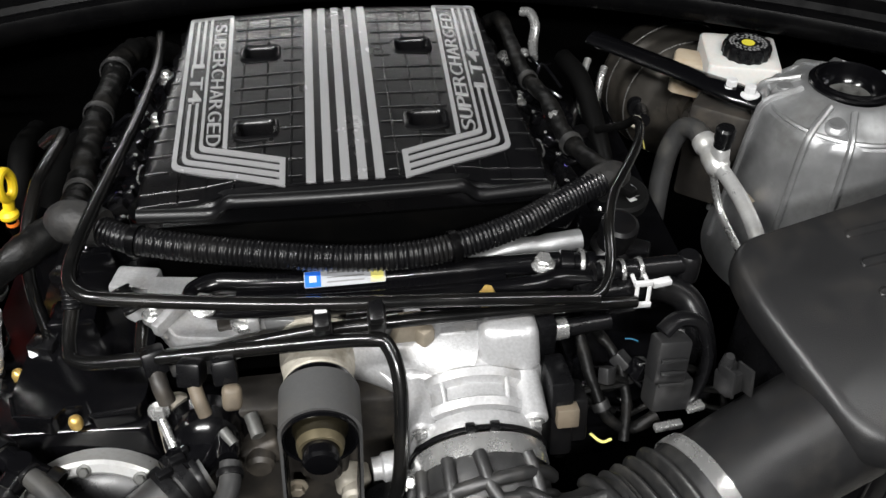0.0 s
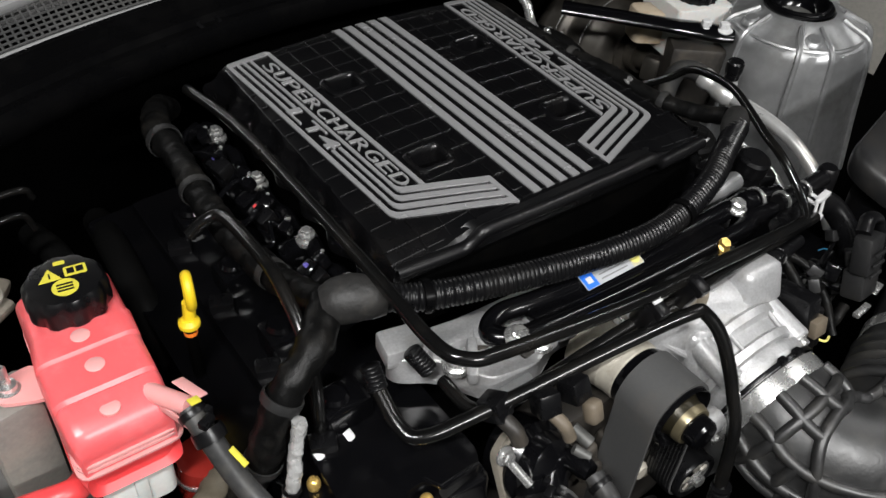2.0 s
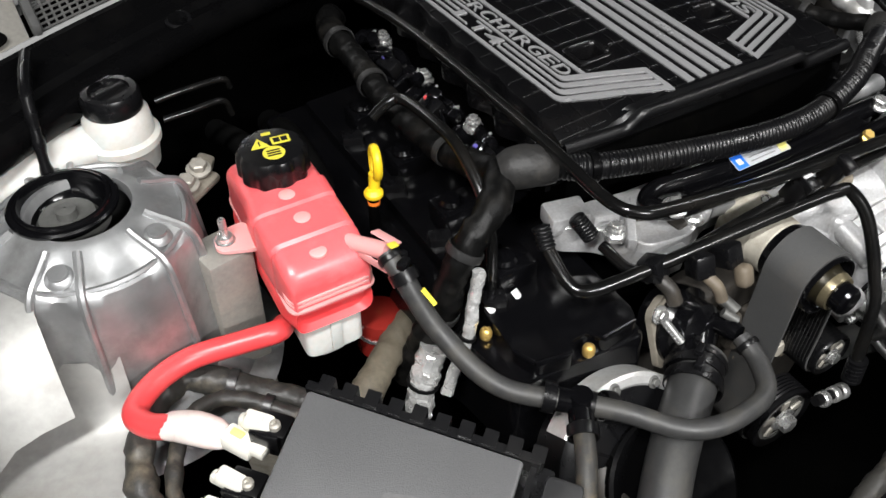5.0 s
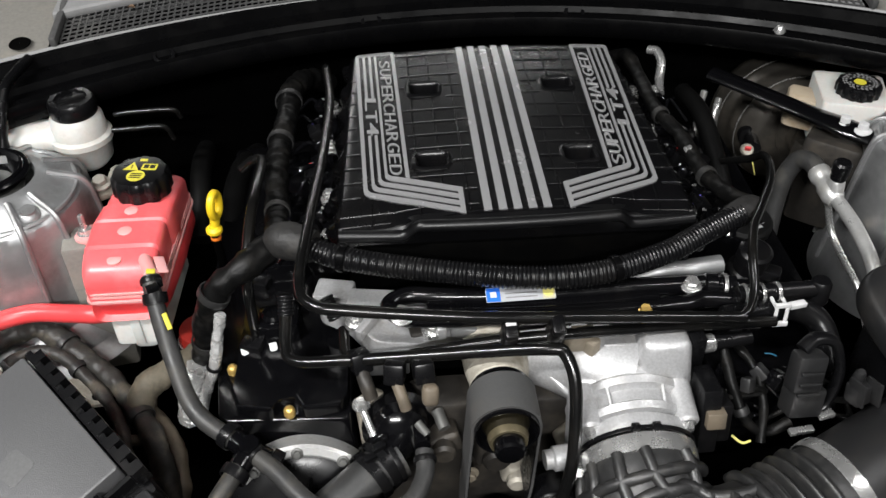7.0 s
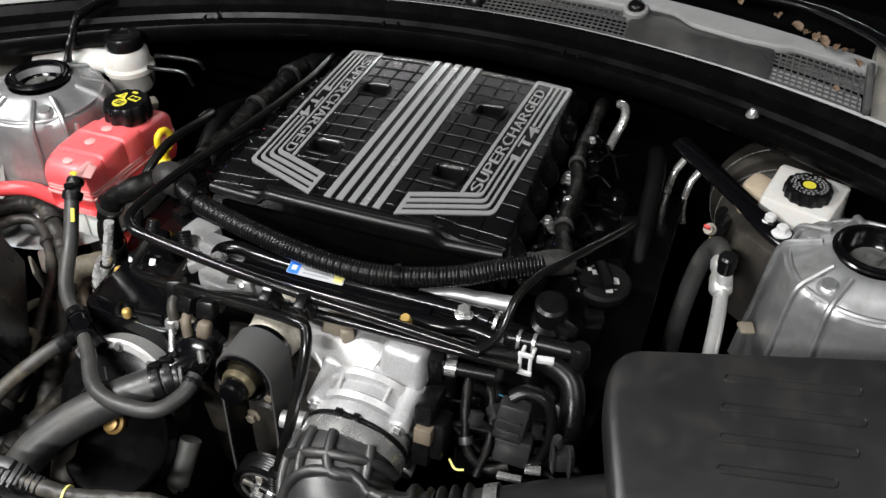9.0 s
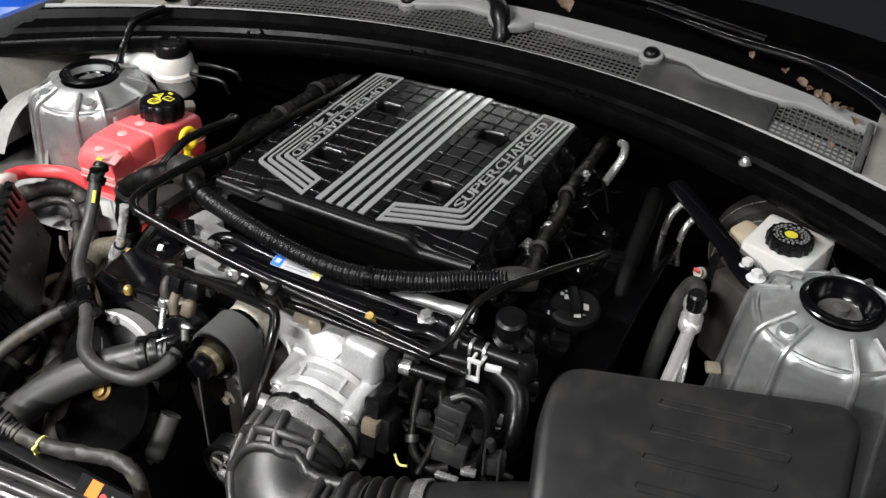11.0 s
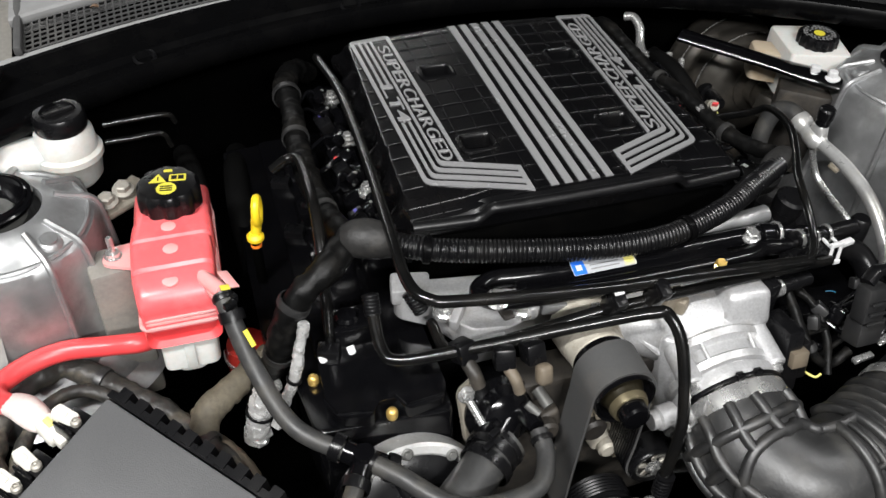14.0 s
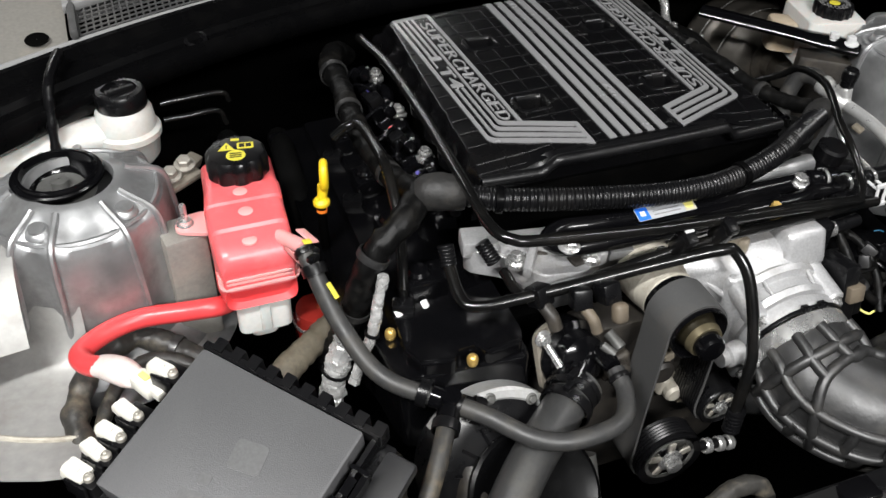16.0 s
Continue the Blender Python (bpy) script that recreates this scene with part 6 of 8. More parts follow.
def gusset():
    t = thing("tower_gusset", (0.52, 0.19, 0.66), "dusty grey metal gusset plate under the brace beside the strut tower", "gusset")
    bm = bmesh.new()
    block(bm, (0.522, 0.212, 0.735), (0.085, 0.075, 0.15), (0, 0, -38), 0.008)
    part("plate", bm, DARKCAST, t)
    bm = bmesh.new()
    block(bm, (0.512, 0.088, 0.735), (0.022, 0.018, 0.006), (20, 10, 30), 0.002)
    part("bracket_tab", bm, RUSTY, t, "tan corroded bracket tab")


gusset()


# ---------------------------------------------------------------- fuse box and cables
FA, FU = V(-0.5435, -0.17, 0.838), V(0.661, -0.744, -0.097).normalized()
FV = (V(-0.728, -0.641, -0.244) - FU * FU.dot(V(-0.728, -0.641, -0.244))).normalized()
FN = FV.cross(FU).normalized()


def fuse_box():
    ang = math.degrees(math.atan2(FU.y, FU.x))
    t = thing("fuse_box", FA, "dark grey fuse box with a flat clipped lid", "fuse box")
    at = lambda u, v, z=0.0: FA + FU * u + FV * v + FN * z
    fm = Matrix.Translation(FA) @ Matrix((FU, -FV, FN)).transposed().to_4x4()
    inv = -1
    L = lambda pts: [(u, inv * v) for u, v in pts]
    bm = bmesh.new()
    prism(bm, rounded(L([(0, 0), (0.187, 0), (0.187, 0.158), (0, 0.158)]), 0.004, 3), -0.03, 0.0, fm, 0.002)
    lid = part("lid", bm, FUSE, t, "flat dark grey lid with a faint moulded mark")
    bm = bmesh.new()
    prism(bm, rounded(L([(0.088, 0.06), (0.12, 0.054), (0.126, 0.083), (0.094, 0.089)]), 0.006, 3), 0.0, 0.0005, fm)
    prism(bm, rounded(L([(0.078, 0.103), (0.09, 0.101), (0.092, 0.112), (0.08, 0.114)]), 0.002, 3), 0.0, 0.0005, fm)
    prism(bm, rounded(L([(0.07, 0.123), (0.096, 0.119), (0.098, 0.132), (0.073, 0.136)]), 0.003, 3), 0.0, 0.0005, fm)
    part("moulded_mark", bm, FUSEMARK, lid, "faint worn moulded mark")
    bm = bmesh.new()
    prism(bm, rounded(L([(-0.006, -0.012), (0.214, -0.012), (0.214, 0.182), (-0.006, 0.182)]), 0.004, 3), -0.13, -0.034, fm)
    part("lower_box", bm, BLACK, t, "black lower box")
    bm = bmesh.new()
    prism(bm, L([(0.193, -0.01), (0.198, -0.01), (0.198, 0.17), (0.193, 0.17)]), -0.036, -0.012, fm)
    part("frame_wall", bm, BLACK, t, "black frame wall along the lid")
    for k in range(9):
        bm = bmesh.new()
        prism(bm, L([(0.21, 0.002 + 0.018 * k), (0.2185, 0.002 + 0.018 * k), (0.2185, 0.006 + 0.018 * k), (0.21, 0.006 + 0.018 * k)]), -0.1, -0.045, fm)
        part("wall_rib", bm, BLACK, t)
    bm = bmesh.new()
    prism(bm, rounded(L([(-0.004, -0.010), (0.2, -0.010), (0.2, -0.002), (-0.004, -0.002)]), 0.001, 2), -0.035, -0.004, fm)
    part("gasket", bm, BLACK, t, "black gasket edge")
    bm = bmesh.new()
    prism(bm, rounded(L([(0.208, -0.006), (0.24, -0.006), (0.24, 0.18), (0.208, 0.18)]), 0.004, 2), -0.04, -0.026, fm, 0.004)
    part("rim_shelf", bm, FUSEDARK, t, "near-black rim shelf")
    for k in range(10):
        bm = bmesh.new()
        u = 0.006 + 0.0205 * k
        prism(bm, rounded(L([(u, -0.018), (u + 0.012, -0.018), (u + 0.012, -0.004), (u, -0.004)]), 0.001, 2), -0.03, -0.001 - 0.002 * (k % 2), fm)
        part("rim_tooth", bm, BLACK, t)
    bm = bmesh.new()
    prism(bm, L([(0.192, 0.03), (0.212, 0.03), (0.212, 0.034), (0.192, 0.034)]), -0.02, -0.002, fm)
    prism(bm, L([(0.192, 0.064), (0.212, 0.064), (0.212, 0.068), (0.192, 0.068)]), -0.02, -0.002, fm)
    prism(bm, L([(0.206, 0.03), (0.212, 0.03), (0.212, 0.068), (0.206, 0.068)]), -0.02, -0.004, fm)
    prism(bm, L([(0.195, 0.04), (0.204, 0.04), (0.204, 0.058), (0.195, 0.058)]), -0.022, -0.006, fm)
    part("latch", bm, GLOSS, t, "black latch")
    # pale connectors along the back edge
    for k, (v, big) in enumerate(((0.029, 0), (0.081, 0), (0.106, 0), (0.127, 0), (0.151, 1))):
        c = thing("fuse_plug", at(-0.03, v, -0.045), "cream plastic plug at the edge of the fuse box", "plug", "fuse box plugs")
        turn = ang + (7, -5, 4, -8, 3, -4)[k]
        q = at(-0.033, v + 0.004, -0.022)
        bm = bmesh.new()
        block(bm, q, (0.026, 0.0145 + 0.005 * big, 0.017), (0, 14, turn), 0.004)
        block(bm, at(-0.046, v + 0.004, -0.028), (0.012, 0.010, 0.012), (0, 14, turn), 0.003)
        block(bm, at(-0.035, v + 0.004, -0.013), (0.014, 0.007, 0.005), (0, 14, turn), 0.0015)
        part("shell", bm, CREAM, c)
        bm = bmesh.new()
        solid(bm, at(-0.018, v + 0.004, -0.022), (0, 0, 1), [(0.0052, 0), (0.0054, 0.002), (0.0054, 0.006), (0.0036, 0.0078), (0.0024, 0.0078), (0.0022, 0.005)], 14)
        part("terminal", bm, DUSTBOLT, c, "bright steel terminal")
        bm = bmesh.new()
        block(bm, at(-0.02, v + 0.004, -0.036), (0.03, 0.024, 0.03), (0, 0, ang), 0.002)
        block(bm, at(-0.022, v + 0.0165, -0.022), (0.026, 0.0035, 0.018), (0, 0, ang), 0.001)
        block(bm, at(-0.022, v + 0.0165, -0.03), (0.012, 0.0035, 0.022), (0, 0, ang), 0.001)
        part("socket", bm, BLACK, c)



fuse_box()
tube_thing("battery_cable", [(-0.505, 0.0, 0.735), (-0.52, -0.02, 0.752), (-0.555, -0.012, 0.748), (-0.605, -0.004, 0.745), (-0.645, -0.016, 0.745), (-0.672, -0.045, 0.75), (-0.665, -0.075, 0.76), (-0.642, -0.1, 0.772)],
           0.012, CABLE, "thick red sleeved battery cable beside the fuse box", "cable", seg=16)


def cable_boot():
    t = thing("cable_boot", (-0.642, -0.1, 0.772), "pale pink rubber boot on the battery cable end", "boot")
    bm = bmesh.new()
    line = resample(spline([V(-0.65, -0.09, 0.767), V(-0.64, -0.102, 0.774), V(-0.63, -0.118, 0.782), V(-0.619, -0.136, 0.788), V(-0.61, -0.15, 0.791)], 4), 0.004)
    last = len(line) - 1
    sweep(bm, line, [0.0142 + 0.002 * math.sin(math.pi * min(1, i / last * 1.2)) - 0.006 * max(0, (i / last - 0.72) / 0.28) ** 2 for i in range(last + 1)], 16, True, 0.8)
    part("sleeve", bm, PINKWHITE, t)
    bm = bmesh.new()
    block(bm, (-0.605, -0.158, 0.794), (0.03, 0.02, 0.018), (0, 6, -57), 0.004)
    block(bm, (-0.594, -0.174, 0.796), (0.016, 0.014, 0.013), (0, 6, -57), 0.003)
    part("plug", bm, CREAM, t, "cream plastic plug end")
    bm = bmesh.new()
    block(bm, (-0.605, -0.156, 0.8035), (0.012, 0.007, 0.004), (0, 6, -57), 0.001)
    part("latch", bm, LEMON, t, "yellow latch")


cable_boot()
loom("fuse_box_loom", [(-0.68, -0.15, 0.68), (-0.69, -0.09, 0.7), (-0.665, -0.03, 0.71), (-0.615, 0.008, 0.705), (-0.553, -0.03, 0.69), (-0.504, -0.072, 0.68), (-0.455, -0.138, 0.67), (-0.435, -0.18, 0.655), (-0.41, -0.25, 0.61), (-0.395, -0.33, 0.56)], 0.0135, DUSTLOOM, "dusty corrugated loom running round the fuse box", (0.38, 0.62))
loom("fuse_box_loom", [(-0.67, -0.16, 0.67), (-0.665, -0.1, 0.69), (-0.63, -0.04, 0.7), (-0.585, -0.03, 0.698), (-0.535, -0.07, 0.685), (-0.495, -0.12, 0.675), (-0.475, -0.17, 0.66), (-0.45, -0.24, 0.62)], 0.0085, DUSTLOOM, "dusty thin loom beside the fuse box", (0.5,))
loom("fuse_box_loom", [(-0.47, -0.06, 0.66), (-0.462, -0.1, 0.65), (-0.435, -0.13, 0.64), (-0.42, -0.17, 0.62), (-0.42, -0.25, 0.57)], 0.011, TAN, "tan dust-caked hose under the loom")


def clutter():
    t = thing("bracket_plate", (-0.55, -0.05, 0.66), "dusty dark steel bracket with one round hole beside the fuse box", "bracket")
    bm = bmesh.new()
    m = pose(-0.545, -0.06, 0, 0, 0, -40)
    prism(bm, rounded([(-0.035, -0.02), (0.02, -0.022), (0.038, -0.004), (0.03, 0.018), (-0.03, 0.02)], 0.006), 0.655, 0.66, m, 0.001)
    block(bm, (-0.566, -0.08, 0.63), (0.05, 0.005, 0.06), (10, 0, -40), 0.002)
    part("plate", bm, DUSTCAST, t)
    bm = bmesh.new()
    solid(bm, (-0.53, -0.075, 0.6605), (0, 0, 1), [(0.0075, 0), (0.0075, 0.0012), (0.005, 0.0012), (0.005, 0.0002)], 18)
    part("bolt_hole", bm, BLACK, t, "dark bolt hole")
    t = thing("hose_coil", (-0.477, -0.19, 0.64), "dusty curled thin hose beside the fuse box", "hose")
    bm = bmesh.new()
    sweep(bm, spline([V(-0.46, -0.15, 0.66), V(-0.49, -0.155, 0.665), V(-0.502, -0.18, 0.662), V(-0.485, -0.203, 0.655), V(-0.46, -0.205, 0.648), V(-0.448, -0.235, 0.63), V(-0.45, -0.28, 0.59)], 6), 0.0068, 12)
    part("hose", bm, DUSTHOSE, t)


clutter()
loom("front_loom", [(-0.36, -0.2, 0.62), (-0.375, -0.27, 0.62), (-0.39, -0.34, 0.6), (-0.42, -0.42, 0.56)], 0.012, DUSTLOOM, "dusty thin loom in front of the engine", (0.5,))


def foil(name, pts, r, label):
    t = thing(name, pts[0], label, "sleeve", "foil sleeves")
    line = resample(spline([Vector(p) for p in pts], 8), 0.003)
    bm = bmesh.new()
    sweep(bm, line, [r * (1 + 0.12 * noise.noise(p * 60)) for p in line], 14)
    for v in bm.verts:
        v.co += noise.noise_vector(v.co * 150) * r * 0.2 + noise.noise_vector(v.co * 420) * r * 0.1
    part("wrap", bm, FOIL, t, angle=28)
    i = len(line) // 2
    bm = bmesh.new()
    clamp_band(bm, line[i], line[i + 1] - line[i - 1], r * 1.1, 0.004, 14)
    part("tie", bm, BLACK, t, "black cable tie")


foil("foil_sleeve", [(-0.342, -0.118, 0.832), (-0.35, -0.122, 0.80), (-0.358, -0.128, 0.765), (-0.375, -0.13, 0.72), (-0.385, -0.132, 0.69)], 0.0066, "crinkled silver foil heat sleeve")
foil("foil_sleeve", [(-0.385, -0.105, 0.735), (-0.395, -0.108, 0.71), (-0.405, -0.11, 0.675), (-0.41, -0.115, 0.65)], 0.0145, "crinkled silver foil heat sleeve with a tie")


# ---------------------------------------------------------------- coolant tee, thermostat, front left ancillaries
def tee():
    t = thing("hose_tee", (-0.309, -0.247, 0.752), "black plastic hose tee with clamps", "hose fitting")
    bm = bmesh.new()
    c = V(-0.309, -0.247, 0.752)
    for d in (V(-0.075, 0.06, 0.012), V(0.055, -0.024, -0.022), V(-0.035, -0.06, -0.014)):
        rod(bm, c, c + d.normalized() * 0.022, 0.0125)
    solid(bm, c - V(0, 0, 0.012), (0, 0, 1), [(0.011, 0), (0.0135, 0.004), (0.0135, 0.02), (0.011, 0.025)], 18)
    part("body", bm, GLOSS, t)
    for d in (V(-0.075, 0.06, 0.012), V(0.055, -0.024, -0.022), V(-0.035, -0.06, -0.014)):
        bm = bmesh.new()
        clamp_band(bm, c + d.normalized() * 0.03, d, 0.0135, 0.012, 20)
        part("clamp", bm, BLACK, t, "black crimp ring")


tee()


def spring_clamp(name, at, axis, r, mat, label):
    t = thing(name, at, label, "clamp", "hose clamps")
    bm = bmesh.new()
    clamp_band(bm, at, axis, r, 0.012, 24)
    x, y, z = axis_frame(axis)
    block(bm, Vector(at) + V(0, 0, r + 0.004), (0.014, 0.008, 0.008), (0, 0, 30), 0.0015)
    block(bm, Vector(at) + V(0.006, 0.01, r + 0.003), (0.006, 0.006, 0.01), (0, 0, 30), 0.001)
    part("band", bm, mat, t)


spring_clamp("spring_clamp", (-0.414, -0.1, 0.846), (0.1, -0.6, -0.6), 0.0122, BLACK, "black spring clamp on the tank hose")


def mark_bands():
    t = thing("paint_mark", (-0.408, -0.118, 0.83), "yellow paint stripe on the tank hose", "paint mark")
    bm = bmesh.new()
    sweep(bm, spline([V(-0.4035, -0.116, 0.838), V(-0.4005, -0.122, 0.832), V(-0.397, -0.129, 0.825)], 5), 0.003, 8, flat=0.5)
    part("stripe", bm, INK, t)
    bm = bmesh.new()
    block(bm, (-0.416, -0.084, 0.8735), (0.010, 0.008, 0.002), (0, 10, 10), 0.001)
    part("dab", bm, INK, t)


mark_bands()


def thermostat():
    t = thing("thermostat_housing", (-0.16, -0.22, 0.70), "black coolant outlet housing with a steel bracket", "thermostat housing")
    bm = bmesh.new()
    solid(bm, (-0.15, -0.205, 0.735), (0.15, -0.9, 0.35), [(0.04, -0.02), (0.042, 0.0), (0.042, 0.012), (0.034, 0.018), (0.03, 0.034), (0.018, 0.042)], 28)
    solid(bm, (-0.155, -0.235, 0.735), (-0.55, -0.6, -0.15), [(0.024, -0.01), (0.024, 0.02), (0.022, 0.03)], 24)
    solid(bm, (-0.127, -0.235, 0.755), (0.1, -0.9, 0.1), [(0.011, 0), (0.011, 0.02), (0.009, 0.028)], 16)
    part("body", bm, GLOSS, t)
    bm = bmesh.new()
    prism(bm, rounded([(-0.018, -0.05), (0.022, -0.05), (0.02, 0.018), (0.006, 0.03), (-0.018, 0.02)], 0.009), -0.004, 0.004, pose(-0.176, -0.206, 0.752, 70, 0, 14), 0.001)
    part("bracket", bm, CASTDULL, t, "dull cast bracket plate")
    bm = bmesh.new()
    bolt(bm, (-0.188, -0.212, 0.775), (0.1, -1, 0.3), 0.007)
    rod(bm, (-0.188, -0.214, 0.775), (-0.176, -0.238, 0.752), 0.0045)
    part("stud", bm, STEEL, t, "steel stud")
    bm = bmesh.new()
    rod(bm, (-0.105, -0.215, 0.76), (-0.098, -0.235, 0.752), 0.007)
    rod(bm, (-0.128, -0.24, 0.772), (-0.118, -0.252, 0.765), 0.005)
    part("sensor", bm, GREYPIPE, t, "steel sensor")
    for x, y, z, sx, rz, lab in ((-0.113, -0.240, 0.816, 0.021, 8, "small dusty tan box solenoid"), (-0.143, -0.236, 0.812, 0.013, -10, "small dusty tan round solenoid"), (-0.18, -0.212, 0.806, 0.016, 20, "dusty brown pipe stub by the pulley")):
        s = thing("vacuum_solenoid", (x, y, z), lab, "solenoid", "solenoid valves")
        bm = bmesh.new()
        if sx > 0.02:
            block(bm, (x, y, z), (sx * 0.85, 0.016, 0.024), (-25, 8, rz), 0.006, 3)
            part("coil", bm, TAN, s)
        else:
            sweep(bm, spline([V(x - 0.004, y + 0.012, z + 0.006), V(x, y, z), V(x + 0.004, y - 0.006, z - 0.014)], 5), sx * 0.5, 12)
            part("coil", bm, TAN if sx < 0.015 else DARKCAST, s)
        bm = bmesh.new()
        block(bm, (x - 0.006, y + 0.022, z + 0.014), (0.022, 0.024, 0.024), (-25, 0, rz), 0.003)
        part("plug", bm, BLACK, s)


thermostat()


def hose_rings():
    for f, r in ((0.0, 0.0285), (0.016, 0.028)):
        p = V(-0.178, -0.266, 0.7225) + V(-0.55, -0.6, -0.15).normalized() * (f - 0.012)
        spring_clamp("hose_clamp", p, (-0.6, -0.5, -0.12), r, BLACK, "black ring clamp on the radiator hose")


hose_rings()


def pump_pulley():
    t = thing("alternator", (-0.25, -0.22, 0.66), "silver alternator ring with a black plastic cover", "alternator")
    ax = V(0.06, -0.85, 0.5).normalized()
    c = V(-0.258, -0.284, 0.66)
    bm = bmesh.new()
    d = (V(0, 0, 1) - ax * ax.z).normalized()
    e = d.cross(ax)
    rings = []
    for k in range(29):
        a = radians(-46 + 100 * k / 28)
        u = d * math.cos(a) + e * math.sin(a)
        rings.append([bm.verts.new(c + u * r + ax * h) for r, h in ((0.08, -0.006), (0.0805, -0.001), (0.083, 0.001), (0.091, 0.001), (0.0945, -0.002), (0.095, -0.03))])
    bridge(bm, rings, False)
    part("ring", bm, ALUPIPE, t, "bright machined ring")
    bm = bmesh.new()
    solid(bm, c + ax * 0.002, -ax, [(0.02, -0.002), (0.06, 0.0), (0.08, 0.003), (0.088, 0.008), (0.088, 0.05)], 40)
    part("cover", bm, BLACK, t)
    for a in range(0, 360, 30):
        bm = bmesh.new()
        x, y, z = axis_frame(ax)
        d = x * math.cos(radians(a)) + y * math.sin(radians(a))
        sweep(bm, [c + ax * 0.004 + d * 0.022, c + ax * 0.002 + d * 0.058], 0.002, 6)
        part("spoke", bm, BLACK, t)
    for a in (55, 90, 125):
        x, y, z = axis_frame(ax)
        d = (V(0, 0, 1) - ax * ax.z).normalized()
        e = d.cross(ax)
        bm = bmesh.new()
        bolt(bm, c + (d * math.sin(radians(a)) + e * math.cos(radians(a))) * 0.085, ax, 0.0048)
        part("bolt", bm, GREYPIPE, t)
    t = thing("pump_pulley", (-0.235, -0.33, 0.6), "large dark pulley plate with an oily brass centre", "pulley")
    c = V(-0.234, -0.324, 0.65)
    ax = V(0.05, -0.68, 0.73).normalized()
    bm = bmesh.new()
    solid(bm, c, -ax, [(0.012, 0.003), (0.06, 0.004), (0.074, 0.0), (0.078, 0.002), (0.078, 0.03)], 48)
    part("disc", bm, SATIN, t)
    bm = bmesh.new()
    solid(bm, c + V(-0.002, 0.014, 0.016), ax, [(0.015, -0.004), (0.015, 0.004), (0.011, 0.006), (0.01, 0.012), (0.005, 0.013)], 20)
    part("centre", bm, OLDBRASS, t, "oily brass centre")
    t = thing("drain_fitting", (-0.155, -0.33, 0.6), "grey alloy pipe fitting with a hexagon end", "pipe fitting")
    bm = bmesh.new()
    rod(bm, (-0.15, -0.275, 0.63), (-0.155, -0.315, 0.58), 0.015)
    bolt(bm, (-0.155, -0.315, 0.58), (-0.4, -0.7, -0.3), 0.009)
    part("pipe", bm, GREYPIPE, t)
    t = thing("oil_filter_neck", (-0.30, -0.31, 0.6), "dusty brown pipe elbow below the hoses", "pipe")
    bm = bmesh.new()
    sweep(bm, spline([V(-0.29, -0.27, 0.66), V(-0.3, -0.33, 0.62), V(-0.29, -0.38, 0.56)], 6), 0.024, 18)
    part("elbow", bm, DARKCAST, t)


pump_pulley()


def front_casting():
    t = thing("timing_cover", (0, -0.2, 0.55), "dusty cast timing cover behind the pulleys", "engine part")
    bm = bmesh.new()
    prism(bm, rounded([(-0.14, -0.17), (0.12, -0.17), (0.14, 0.0), (0.09, 0.1), (-0.12, 0.1), (-0.16, 0.0)], 0.03), -0.02, 0.025, pose(-0.02, -0.185, 0.66, 90, 0, 0), 0.006)
    part("casting", bm, DARKCAST, t)
    for x, z, r in ((-0.04, 0.70, 0.028), (-0.015, 0.655, 0.02), (0.05, 0.7, 0.022), (-0.1, 0.72, 0.024)):
        bm = bmesh.new()
        block(bm, (x, -0.222, z), (r * 1.7, 0.03, r * 1.3), (0, 25 + 400 * x, 8), 0.006, 3)
        solid(bm, (x, -0.225, z), (0, -1, 0), [(r * 0.6, 0), (r * 0.6, 0.02), (r * 0.45, 0.024)], 16)
        part("boss", bm, DUSTCAST if x > -0.03 else DARKCAST, t, "dusty cast boss")
    for x, z in ((-0.035, 0.725), (0.0, 0.64), (-0.07, 0.67)):
        bm = bmesh.new()
        bolt(bm, (x, -0.236, z), (0, -1, 0), 0.0075)
        part("bolt", bm, RUSTY, t)


front_casting()


def belt_fitting():
    t = thing("quick_connector", (0.02, -0.33, 0.665), "black quick connector with bright steel fittings", "pipe fitting")
    bm = bmesh.new()
    ribs = []
    for k in range(6):
        ribs += [(0.0085, 0.005 * k), (0.0105, 0.005 * k + 0.001), (0.0105, 0.005 * k + 0.004)]
    solid(bm, (0.012, -0.322, 0.665), (0.1, 0.1, 1), ribs, 16)
    rod(bm, (-0.02, -0.312, 0.636), (0.034, -0.312, 0.624), 0.006)
    part("body", bm, BLACK, t)
    for x in (0.04, 0.058, 0.072):
        bm = bmesh.new()
        solid(bm, (x - 0.05, -0.312, 0.632 - 0.2 * (x - 0.04)), (1, 0, -0.2), [(0.008, 0), (0.0095, 0.002), (0.0095, 0.008), (0.007, 0.01)], 16)
        part("sleeve", bm, STEEL, t)


belt_fitting()


